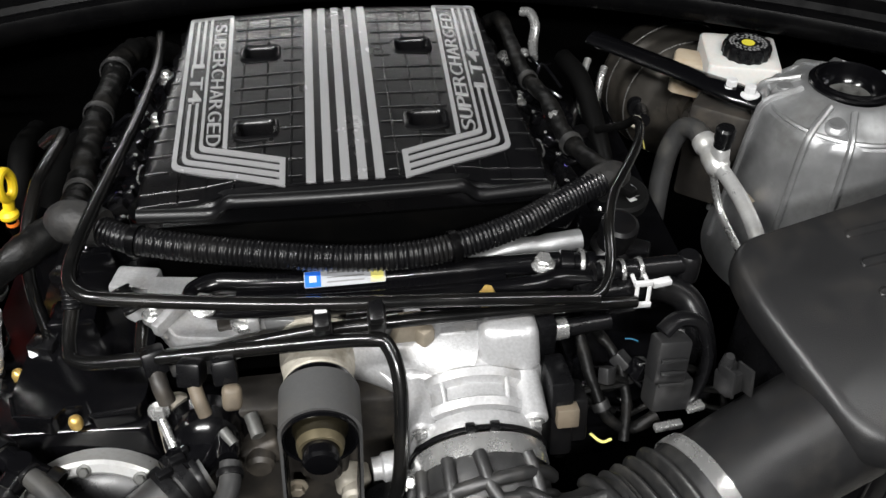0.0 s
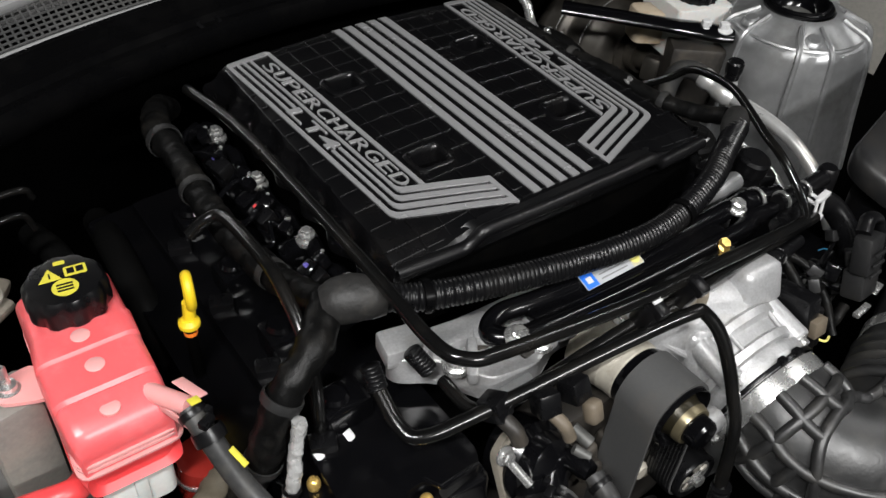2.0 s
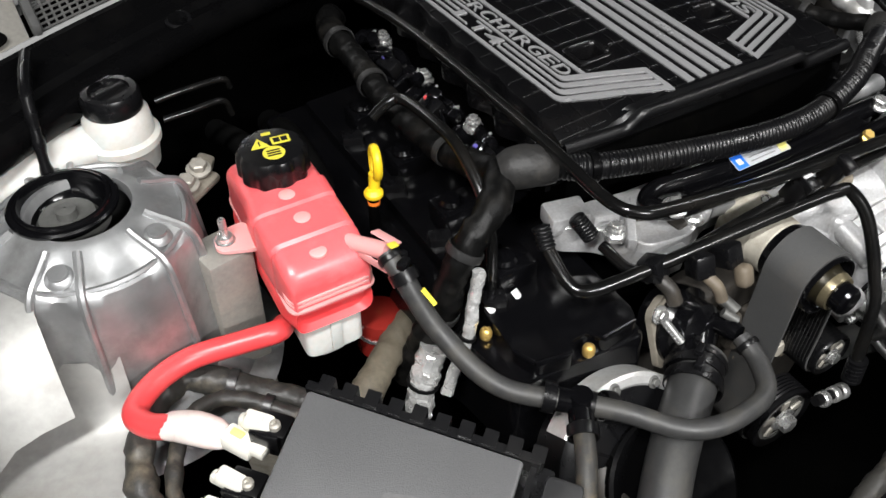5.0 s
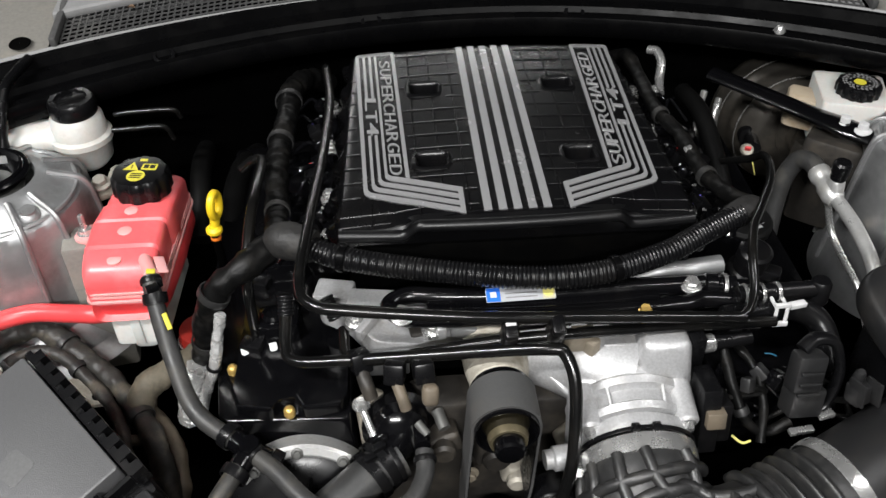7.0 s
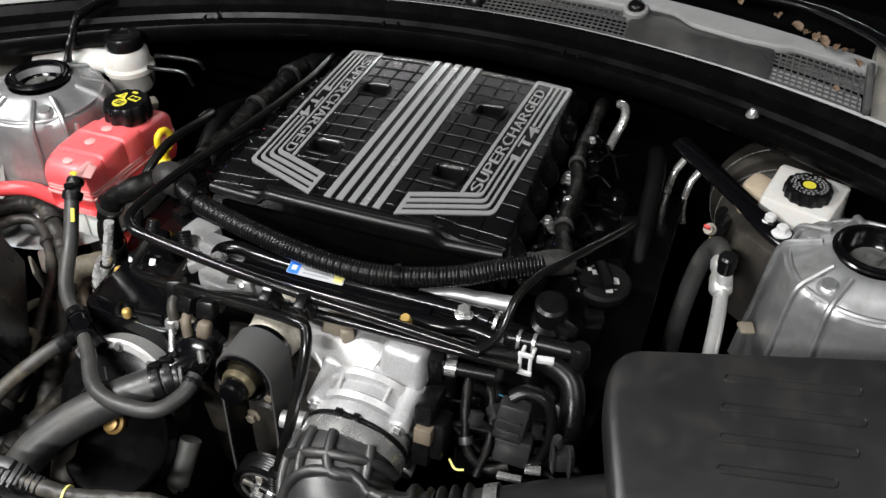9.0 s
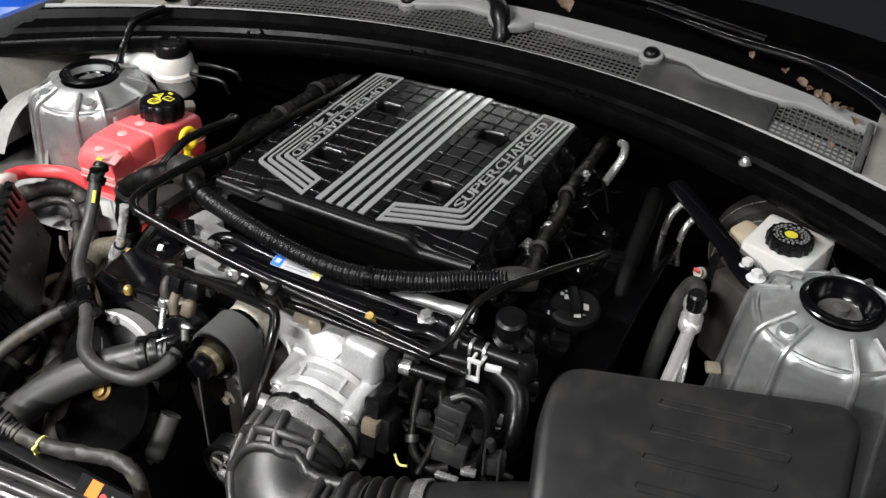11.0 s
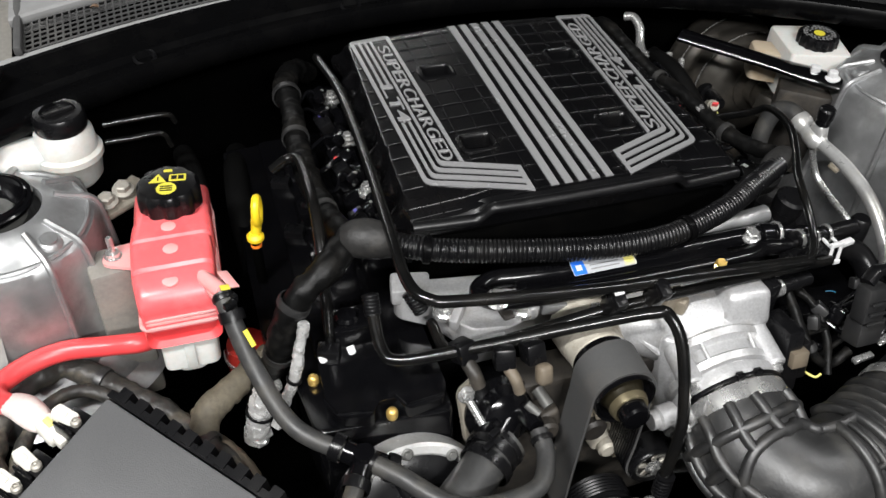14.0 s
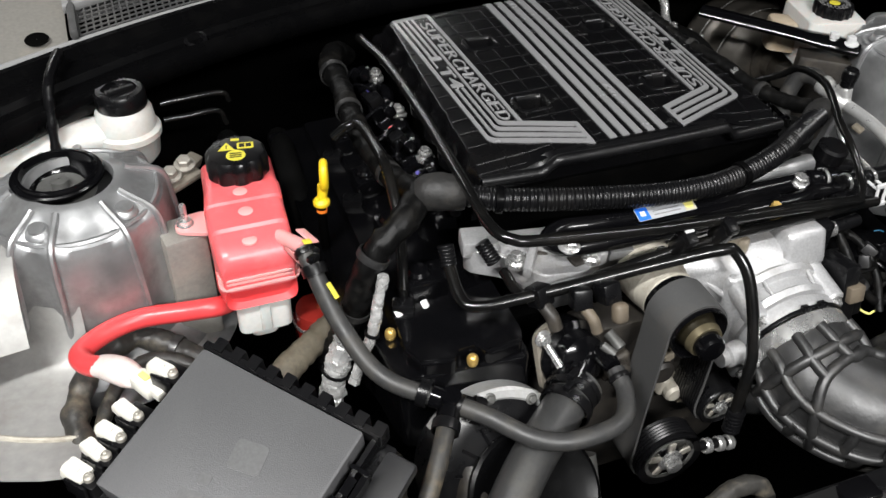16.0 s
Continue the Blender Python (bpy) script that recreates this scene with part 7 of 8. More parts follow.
# ---------------------------------------------------------------- fittings beside the throttle body
def east_cluster():
    t = thing("purge_hose", (0.3, -0.16, 0.83), "black moulded hose with a pale spring clip", "hose")
    bm = bmesh.new()
    line = spline([V(0.215, -0.178, 0.842), V(0.26, -0.168, 0.838), V(0.3, -0.16, 0.832), V(0.328, -0.168, 0.82), V(0.338, -0.19, 0.80), V(0.34, -0.21, 0.77), V(0.338, -0.22, 0.72)], 7)
    sweep(bm, line, [0.0125 if i < 14 else 0.0145 for i in range(len(line))], 16)
    part("tube", bm, BLACK, t)
    bm = bmesh.new()
    for dx in (-0.006, 0.006):
        sweep(bm, [V(0.277 + dx, -0.183, 0.83), V(0.277 + dx, -0.181, 0.852), V(0.277 + dx, -0.16, 0.852)], 0.0022, 8)
    block(bm, (0.277, -0.18, 0.856), (0.018, 0.004, 0.006), (0, 0, 0), 0.001)
    block(bm, (0.277, -0.184, 0.832), (0.018, 0.004, 0.006), (0, 0, 0), 0.001)
    block(bm, (0.298, -0.172, 0.848), (0.02, 0.008, 0.006), (0, 0, 10), 0.001)
    part("clip", bm, PAPER, t, "pale spring clip")
    t = thing("vapour_valve", (0.3, -0.15, 0.85), "black vapour valve with a side port", "valve")
    bm = bmesh.new()
    rod(bm, (0.235, -0.155, 0.852), (0.332, -0.15, 0.85), 0.010)
    solid(bm, (0.332, -0.15, 0.832), (0, 0, 1), [(0.012, 0), (0.0125, 0.006), (0.012, 0.026), (0.009, 0.03)], 16)
    part("body", bm, BLACK, t)
    bm = bmesh.new()
    for x in (0.243, 0.262, 0.28):
        clamp_band(bm, (x, -0.1545, 0.852), (1, 0.05, 0), 0.0102, 0.004, 16)
    part("ring", bm, STEEL, t, "bright retaining rings")
    t = thing("pressure_sensor", (0.275, -0.06, 0.83), "black round pressure sensor with a capped top", "sensor")
    bm = bmesh.new()
    solid(bm, (0.278, -0.075, 0.80), (0.05, -0.2, 1), [(0.024, 0), (0.024, 0.02), (0.018, 0.024), (0.018, 0.036), (0.02, 0.038), (0.02, 0.055), (0.016, 0.058)], 24)
    block(bm, (0.3, -0.09, 0.82), (0.03, 0.02, 0.02), (0, 0, -30), 0.004)
    part("body", bm, BLACK, t)
    t = thing("intake_tube", (0.22, -0.19, 0.81), "black tube with a bright sleeve beside the throttle body", "pipe")
    bm = bmesh.new()
    rod(bm, (0.17, -0.2, 0.822), (0.245, -0.188, 0.818), 0.0085)
    block(bm, (0.178, -0.2, 0.82), (0.018, 0.024, 0.045), (0, 0, 8), 0.003)
    part("tube", bm, BLACK, t)
    bm = bmesh.new()
    rod(bm, (0.187, -0.1975, 0.8215), (0.2, -0.1955, 0.821), 0.0105)
    part("sleeve", bm, STEEL, t)
    # connector block with its strap
    t = thing("harness_connector", (0.29, -0.25, 0.8), "dark grey stacked harness connector with a cable loop", "connector")
    bm = bmesh.new()
    block(bm, (0.284, -0.248, 0.825), (0.034, 0.022, 0.045), (-15, 8, 6), 0.004)
    block(bm, (0.288, -0.252, 0.785), (0.04, 0.026, 0.035), (-15, 8, 6), 0.004)
    for k in range(3):
        block(bm, (0.284, -0.262 - 0.002 * k, 0.835 - 0.014 * k), (0.026, 0.003, 0.004), (-15, 8, 6), 0.001)
    part("housing", bm, CONNGREY, t)
    bm = bmesh.new()
    sweep(bm, spline([V(0.278, -0.238, 0.848), V(0.295, -0.23, 0.855), V(0.318, -0.23, 0.845), V(0.327, -0.24, 0.81), V(0.318, -0.25, 0.775), V(0.3, -0.255, 0.765)], 7), 0.0085, 12, flat=0.7)
    part("cable", bm, BLACK, t, "black cable loop")
    bm = bmesh.new()
    block(bm, (0.315, -0.262, 0.768), (0.018, 0.01, 0.006), (0, 0, 12), 0.001)
    block(bm, (0.29, -0.268, 0.75), (0.028, 0.008, 0.006), (0, 0, 6), 0.001)
    part("buckle", bm, STEEL, t, "bright metal buckle")
    t = thing("harness_connector", (0.34, -0.26, 0.8), "small grey harness plug beside the air duct", "connector")
    bm = bmesh.new()
    block(bm, (0.345, -0.26, 0.8), (0.026, 0.02, 0.024), (-10, 0, 20), 0.003)
    for dx in (-0.009, 0.009):
        block(bm, (0.345 + dx, -0.268, 0.808), (0.003, 0.02, 0.03), (-10, 0, 20), 0.001)
    solid(bm, (0.338, -0.255, 0.81), (0, -0.2, 1), [(0.006, 0), (0.006, 0.018), (0.004, 0.022)], 12)
    part("housing", bm, CONNGREY, t)
    loom("sensor_wires", [(0.215, -0.195, 0.81), (0.222, -0.225, 0.78), (0.235, -0.25, 0.75), (0.26, -0.255, 0.735), (0.285, -0.25, 0.745)], 0.006, TAPE, "black taped sensor wires", (0.5,))
    loom("sensor_wires", [(0.235, -0.18, 0.80), (0.25, -0.21, 0.79), (0.256, -0.24, 0.76), (0.25, -0.265, 0.73)], 0.005, TAPE, "black taped sensor wires")
    t = thing("sensor_lead", (0.25, -0.2, 0.8), "thin blue lead by the connectors", "wire")
    bm = bmesh.new()
    sweep(bm, spline([V(0.256, -0.209, 0.813), V(0.262, -0.211, 0.814), V(0.268, -0.213, 0.812)], 5), 0.0008, 6)
    part("lead", bm, TEAL, t)
    # oil filler cap with worn white print
    t = thing("oil_filler", (0.32, 0.04, 0.79), "black oil filler cap with white print", "cap")
    bm = bmesh.new()
    solid(bm, (0.32, 0.04, 0.785), (0.1, -0.1, 1), [(0.034, 0), (0.036, 0.003), (0.036, 0.014), (0.032, 0.018)], 36)
    block(bm, (0.32, 0.04, 0.81), (0.014, 0.05, 0.012), (0, 0, 30), 0.004)
    cap = part("cap", bm, MUTED, t)
    bm = bmesh.new()
    for dx, dy, sx, sy in ((-0.016, 0.016, 0.008, 0.003), (-0.021, 0.008, 0.005, 0.006), (-0.012, 0.006, 0.009, 0.009), (0.016, 0.004, 0.007, 0.018), (0.012, -0.018, 0.009, 0.009), (0.02, -0.012, 0.005, 0.004)):
        block(bm, (0.32 + dx, 0.04 + dy, 0.8045 - 0.1 * dx + 0.1 * dy), (sx, sy, 0.0008), (0, 0, 20))
    part("print", bm, LETTER, cap, "worn white print")


east_cluster()


# ---------------------------------------------------------------- brake booster, brace and air conditioning line
def brakes():
    t = thing("brake_booster", (0.5, 0.36, 0.72), "dusty steel brake booster drum with ringed steps", "brake booster")
    ax = V(0.053, -1, 0.058).normalized()
    c = V(0.532, 0.431, 0.703)
    bm = bmesh.new()
    solid(bm, c, -ax, [(0.02, -0.086), (0.05, -0.084), (0.07, -0.08), (0.083, -0.072), (0.089, -0.06), (0.094, -0.054), (0.097, -0.049), (0.097, -0.02), (0.1, -0.012), (0.106, -0.006), (0.108, 0.0), (0.108, 0.02), (0.11, 0.024), (0.111, 0.03), (0.108, 0.04), (0.095, 0.055)], 64)
    part("drum", bm, DRUM, t)
    bm = bmesh.new()
    for r, h in ((0.0972, -0.046), (0.1082, 0.002)):
        clamp_band(bm, c + ax * -h, ax, r - 0.001, 0.0022, 64)
    part("rolled_edge", bm, STEEL, t, "bright rolled edges")
    bm = bmesh.new()
    rod(bm, c + ax * 0.07 + V(0.0, 0, 0.015), c + ax * 0.23 + V(0.006, 0, 0.03), 0.027)
    solid(bm, c + ax * 0.08 + V(0.0, 0, 0.015), ax, [(0.045, 0), (0.045, 0.008), (0.03, 0.012), (0.03, 0.03)], 28)
    block(bm, (0.55, 0.26, 0.755), (0.05, 0.07, 0.06), (0, 0, -10), 0.008)
    block(bm, (0.505, 0.27, 0.735), (0.03, 0.03, 0.04), (0, 12, 20), 0.006)
    part("master_cylinder", bm, DRUM, t, "dusty master cylinder")
    bm = bmesh.new()
    solid(bm, (0.437, 0.318, 0.715), (-0.3, -0.8, 0.5), [(0.010, -0.02), (0.010, 0.006), (0.008, 0.008), (0.0075, 0.016)], 16)
    sv = part("vacuum_sensor", bm, DUSTCAST, t, "pale vacuum sensor with a red label")
    bm = bmesh.new()
    block(bm, (0.431, 0.304, 0.727), (0.010, 0.004, 0.010), (30, 0, -20), 0.001)
    part("tag", bm, CABLE, sv, "red and white tag")
    bm = bmesh.new()
    rod(bm, (0.447, 0.315, 0.718), (0.462, 0.385, 0.71), 0.011)
    solid(bm, (0.455, 0.355, 0.713), (0.2, 1, -0.1), [(0.017, 0), (0.019, 0.004), (0.019, 0.016), (0.014, 0.022)], 20)
    part("grommet", bm, BLACK, sv)
    bm = bmesh.new()
    sweep(bm, spline([V(0.438, 0.302, 0.712), V(0.444, 0.298, 0.698), V(0.45, 0.297, 0.68)], 4), 0.0012, 6)
    part("wire", bm, LEMON, sv, "yellow wire")

    t = thing("brake_reservoir", (0.55, 0.25, 0.80), "white plastic brake fluid reservoir with a black cap", "reservoir")
    bm = bmesh.new()
    m = pose(0.55, 0.254, 0, 0, 0, -16)
    prism(bm, rounded([(-0.05, -0.04), (0.046, -0.04), (0.046, 0.06), (-0.056, 0.06)], 0.009), 0.772, 0.8535, m, 0.004)
    solid(bm, (0.551, 0.254, 0.845), (0, 0, 1), [(0.028, 0), (0.027, 0.008)], 28)
    part("body", bm, WHITE, t)
    bm = bmesh.new()
    prism(bm, rounded([(-0.092, 0.004), (-0.042, -0.012), (-0.042, 0.038), (-0.086, 0.05)], 0.012), 0.785, 0.834, m, 0.006)
    part("side_chamber", bm, STAINWHITE, t, "tan-stained low chamber of the reservoir")
    bm = bmesh.new()
    rings = []
    for h, r in ((0, 0.0295), (0.002, 0.0315), (0.014, 0.0315), (0.019, 0.0295), (0.020, 0.026), (0.0185, 0.0255), (0.0185, 0.001)):
        rings.append([bm.verts.new((0.551 + (r + (0.0011 * math.cos(14 * a) if 0.029 < r else 0)) * math.cos(a), 0.254 + (r + (0.0011 * math.cos(14 * a) if 0.029 < r else 0)) * math.sin(a), 0.852 + h)) for a in (2 * math.pi * k / 144 for k in range(144))])
    bridge(bm, rings)
    bm.faces.new(rings[0])
    cap = part("cap", bm, BLACK, t, "black knurled cap with grey print")
    bm = bmesh.new()
    solid(bm, (0.551, 0.254, 0.8705), (0, 0, 1), [(0.0088, 0), (0.0088, 0.0005)], 20)
    part("print", bm, INK, cap, "yellow centre mark")
    for r, n in ((0.0145, 14), (0.0195, 20), (0.0235, 24)):
        bm = bmesh.new()
        for k in range(n):
            a = 2 * math.pi * k / n
            if k % 7 != 6:
                block(bm, (0.551 + r * math.cos(a), 0.254 + r * math.sin(a), 0.8708), (0.0026, 0.0036, 0.0005), (0, 0, math.degrees(a)))
        ob = part("print", bm, GREYINK, cap, "ring of worn grey print", smooth=False)
        tagged(ob, kind="stuff")

    t = thing("strut_brace", (0.42, 0.27, 0.86), "black painted steel brace from firewall to strut tower", "brace")
    bm = bmesh.new()
    a, b = V(0.365, 0.352, 0.84), V(0.54, 0.162, 0.832)
    d = (b - a).normalized()
    line = [a + (b - a) * k / 14 for k in range(15)]
    sweep(bm, line, [0.0175] * 10 + [0.019, 0.021, 0.022, 0.021, 0.017], 14, True, 0.5)
    part("bar", bm, GLOSS, t)
    for x, y in ((0.51, 0.193), (0.527, 0.173)):
        bm = bmesh.new()
        solid(bm, (x, y, 0.838), (0, 0, 1), [(0.0135, 0), (0.0135, 0.003), (0.0095, 0.005)], 20)
        bolt(bm, (x, y, 0.842), (0, 0, 1), 0.0078, False)
        part("bolt", bm, PAPER, t, "bright plated bolt")

    t = thing("clutch_reservoir", (-0.6, 0.25, 0.83), "white plastic fluid reservoir with a black cap", "reservoir")
    bm = bmesh.new()
    solid(bm, (-0.577, 0.254, 0.80), (0, 0, 1), [(0.028, 0), (0.036, 0.01), (0.039, 0.035), (0.043, 0.04), (0.043, 0.048), (0.038, 0.052), (0.036, 0.075), (0.031, 0.082)], 36)
    line = spline([V(-0.59, 0.256, 0.845), V(-0.64, 0.25, 0.845), V(-0.69, 0.235, 0.842), V(-0.75, 0.22, 0.838)], 6)
    sweep(bm, line, [0.034, 0.032, 0.029, 0.027, 0.027, 0.028, 0.03, 0.031, 0.03, 0.029, 0.028, 0.027, 0.026, 0.026, 0.026, 0.025, 0.025, 0.024, 0.02], 18, True, 0.85)
    part("body", bm, WHITE, t)
    bm = bmesh.new()
    solid(bm, (-0.577, 0.254, 0.88), (0, 0, 1), [(0.03, 0), (0.032, 0.003), (0.032, 0.02), (0.029, 0.0245), (0.022, 0.025), (0.021, 0.021)], 36)
    block(bm, (-0.577, 0.254, 0.902), (0.04, 0.008, 0.006), (0, 0, 25), 0.002)
    part("cap", bm, BLACK, t, "black grip cap")
    t = thing("support_rod", (-0.655, 0.24, 0.86), "black rubber strap rod above the reservoir", "rod")
    bm = bmesh.new()
    sweep(bm, spline([V(-0.664, 0.20, 0.855), V(-0.662, 0.212, 0.88), V(-0.659, 0.228, 0.905), V(-0.656, 0.246, 0.926), V(-0.65, 0.275, 0.932), V(-0.64, 0.315, 0.934)], 5), [0.0085, 0.0085, 0.0085, 0.0068, 0.0068, 0.0068, 0.0085, 0.0085, 0.0068, 0.0068, 0.0068, 0.0085, 0.0085, 0.0075] + [0.0085] * 12, 12, True, 0.8)
    part("rod", bm, BLACK, t)
    t = thing("bolt_cluster", (-0.53, 0.17, 0.83), "dusty plated bolts on a bracket by the red tank", "bolts")
    bm = bmesh.new()
    block(bm, (-0.53, 0.175, 0.808), (0.062, 0.034, 0.012), (10, 0, 35), 0.005)
    block(bm, (-0.508, 0.2, 0.812), (0.03, 0.02, 0.018), (20, 10, 60), 0.004)
    part("plate", bm, CASTDULL, t)
    for x, y in ((-0.537, 0.165), (-0.517, 0.185)):
        bm = bmesh.new()
        bolt(bm, (x, y, 0.82), (0, -0.2, 1), 0.0095)
        part("bolt", bm, DUSTBOLT, t, "dusty pale bolt head")


brakes()


def ac_line():
    t = thing("air_conditioning_line", (0.46, 0.05, 0.75), "silver aluminium air conditioning line with a capped valve", "pipe")
    bm = bmesh.new()
    sweep(bm, spline([V(0.418, 0.13, 0.58), V(0.422, 0.155, 0.67), V(0.432, 0.176, 0.745), V(0.446, 0.178, 0.788), V(0.457, 0.16, 0.8), V(0.463, 0.135, 0.796)], 8), 0.0138, 18)
    part("hose", bm, DULLRUBBER, t, "dusty dark rubber hose end")
    bm = bmesh.new()
    solid(bm, (0.462, 0.142, 0.797), (0.12, -0.95, -0.25), [(0.0145, 0), (0.0158, 0.003), (0.0158, 0.014), (0.0135, 0.018), (0.0135, 0.026), (0.0155, 0.03), (0.0155, 0.05), (0.0105, 0.058)], 22)
    block(bm, (0.469, 0.1, 0.797), (0.02, 0.024, 0.034), (-10, 0, 10), 0.007, 3)
    part("fitting", bm, ALUPIPE, t, "bright machined fitting")
    bm = bmesh.new()
    sweep(bm, spline([V(0.469, 0.1, 0.785), V(0.471, 0.06, 0.785), V(0.472, 0.02, 0.782), V(0.472, -0.03, 0.77), V(0.47, -0.08, 0.74), V(0.466, -0.12, 0.69)], 8), 0.0095, 18)
    part("pipe", bm, ALUPIPE, t, "bright aluminium pipe")
    bm = bmesh.new()
    sweep(bm, spline([V(0.466, 0.1, 0.772), V(0.472, 0.09, 0.745), V(0.476, 0.075, 0.727), V(0.48, 0.04, 0.715), V(0.486, -0.005, 0.7), V(0.49, -0.05, 0.66)], 8), 0.005, 12)
    part("thin_pipe", bm, STEEL, t, "thin aluminium pipe")
    bm = bmesh.new()
    solid(bm, (0.468, 0.099, 0.812), (0, -0.05, 1), [(0.009, 0), (0.011, 0.002), (0.011, 0.012), (0.0125, 0.013), (0.0125, 0.027), (0.01, 0.03)], 12)
    part("valve_cap", bm, BLACK, t, "black valve cap")
    t = thing("heater_pipes", (0.37, 0.25, 0.78), "pair of silver pipe ends at the firewall", "pipe")
    for x, y, z in ((0.36, 0.352, 0.739), (0.387, 0.352, 0.724)):
        bm = bmesh.new()
        sweep(bm, spline([V(x + 0.012, y + 0.03, z + 0.05), V(x + 0.002, y + 0.012, z + 0.035), V(x - 0.002, y, z), V(x + 0.004, y - 0.008, z - 0.028)], 6), 0.0055, 12)
        part("pipe", bm, STEEL, t)
    t = thing("fuel_line_end", (0.27, 0.33, 0.85), "short bright pipe elbow behind the cover", "pipe")
    bm = bmesh.new()
    sweep(bm, spline([V(0.266, 0.29, 0.845), V(0.27, 0.315, 0.855), V(0.276, 0.335, 0.872), V(0.272, 0.352, 0.882), V(0.262, 0.362, 0.88)], 6), 0.0068, 12)
    part("pipe", bm, STEEL, t)
    for at, ax in (((0.244, 0.255, 0.872), (0.2, 0, 1)), ((0.25, 0.1, 0.872), (0.3, -0.2, 1))):
        bm = bmesh.new()
        bolt(bm, at, ax, 0.005)
        part("nut", bm, STEEL, t)


ac_line()


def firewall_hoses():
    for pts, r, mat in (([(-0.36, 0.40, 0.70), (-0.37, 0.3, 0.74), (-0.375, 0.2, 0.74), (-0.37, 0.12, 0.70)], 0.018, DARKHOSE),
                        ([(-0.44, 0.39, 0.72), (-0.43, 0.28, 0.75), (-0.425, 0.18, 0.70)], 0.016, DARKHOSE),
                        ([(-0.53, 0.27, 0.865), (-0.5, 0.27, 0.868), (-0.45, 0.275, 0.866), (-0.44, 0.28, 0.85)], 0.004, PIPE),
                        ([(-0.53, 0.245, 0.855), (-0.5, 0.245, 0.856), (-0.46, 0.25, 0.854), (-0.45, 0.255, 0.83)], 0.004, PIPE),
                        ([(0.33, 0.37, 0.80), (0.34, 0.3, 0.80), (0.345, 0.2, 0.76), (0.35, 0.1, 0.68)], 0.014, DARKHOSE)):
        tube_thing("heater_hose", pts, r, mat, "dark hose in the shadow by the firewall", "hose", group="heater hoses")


firewall_hoses()


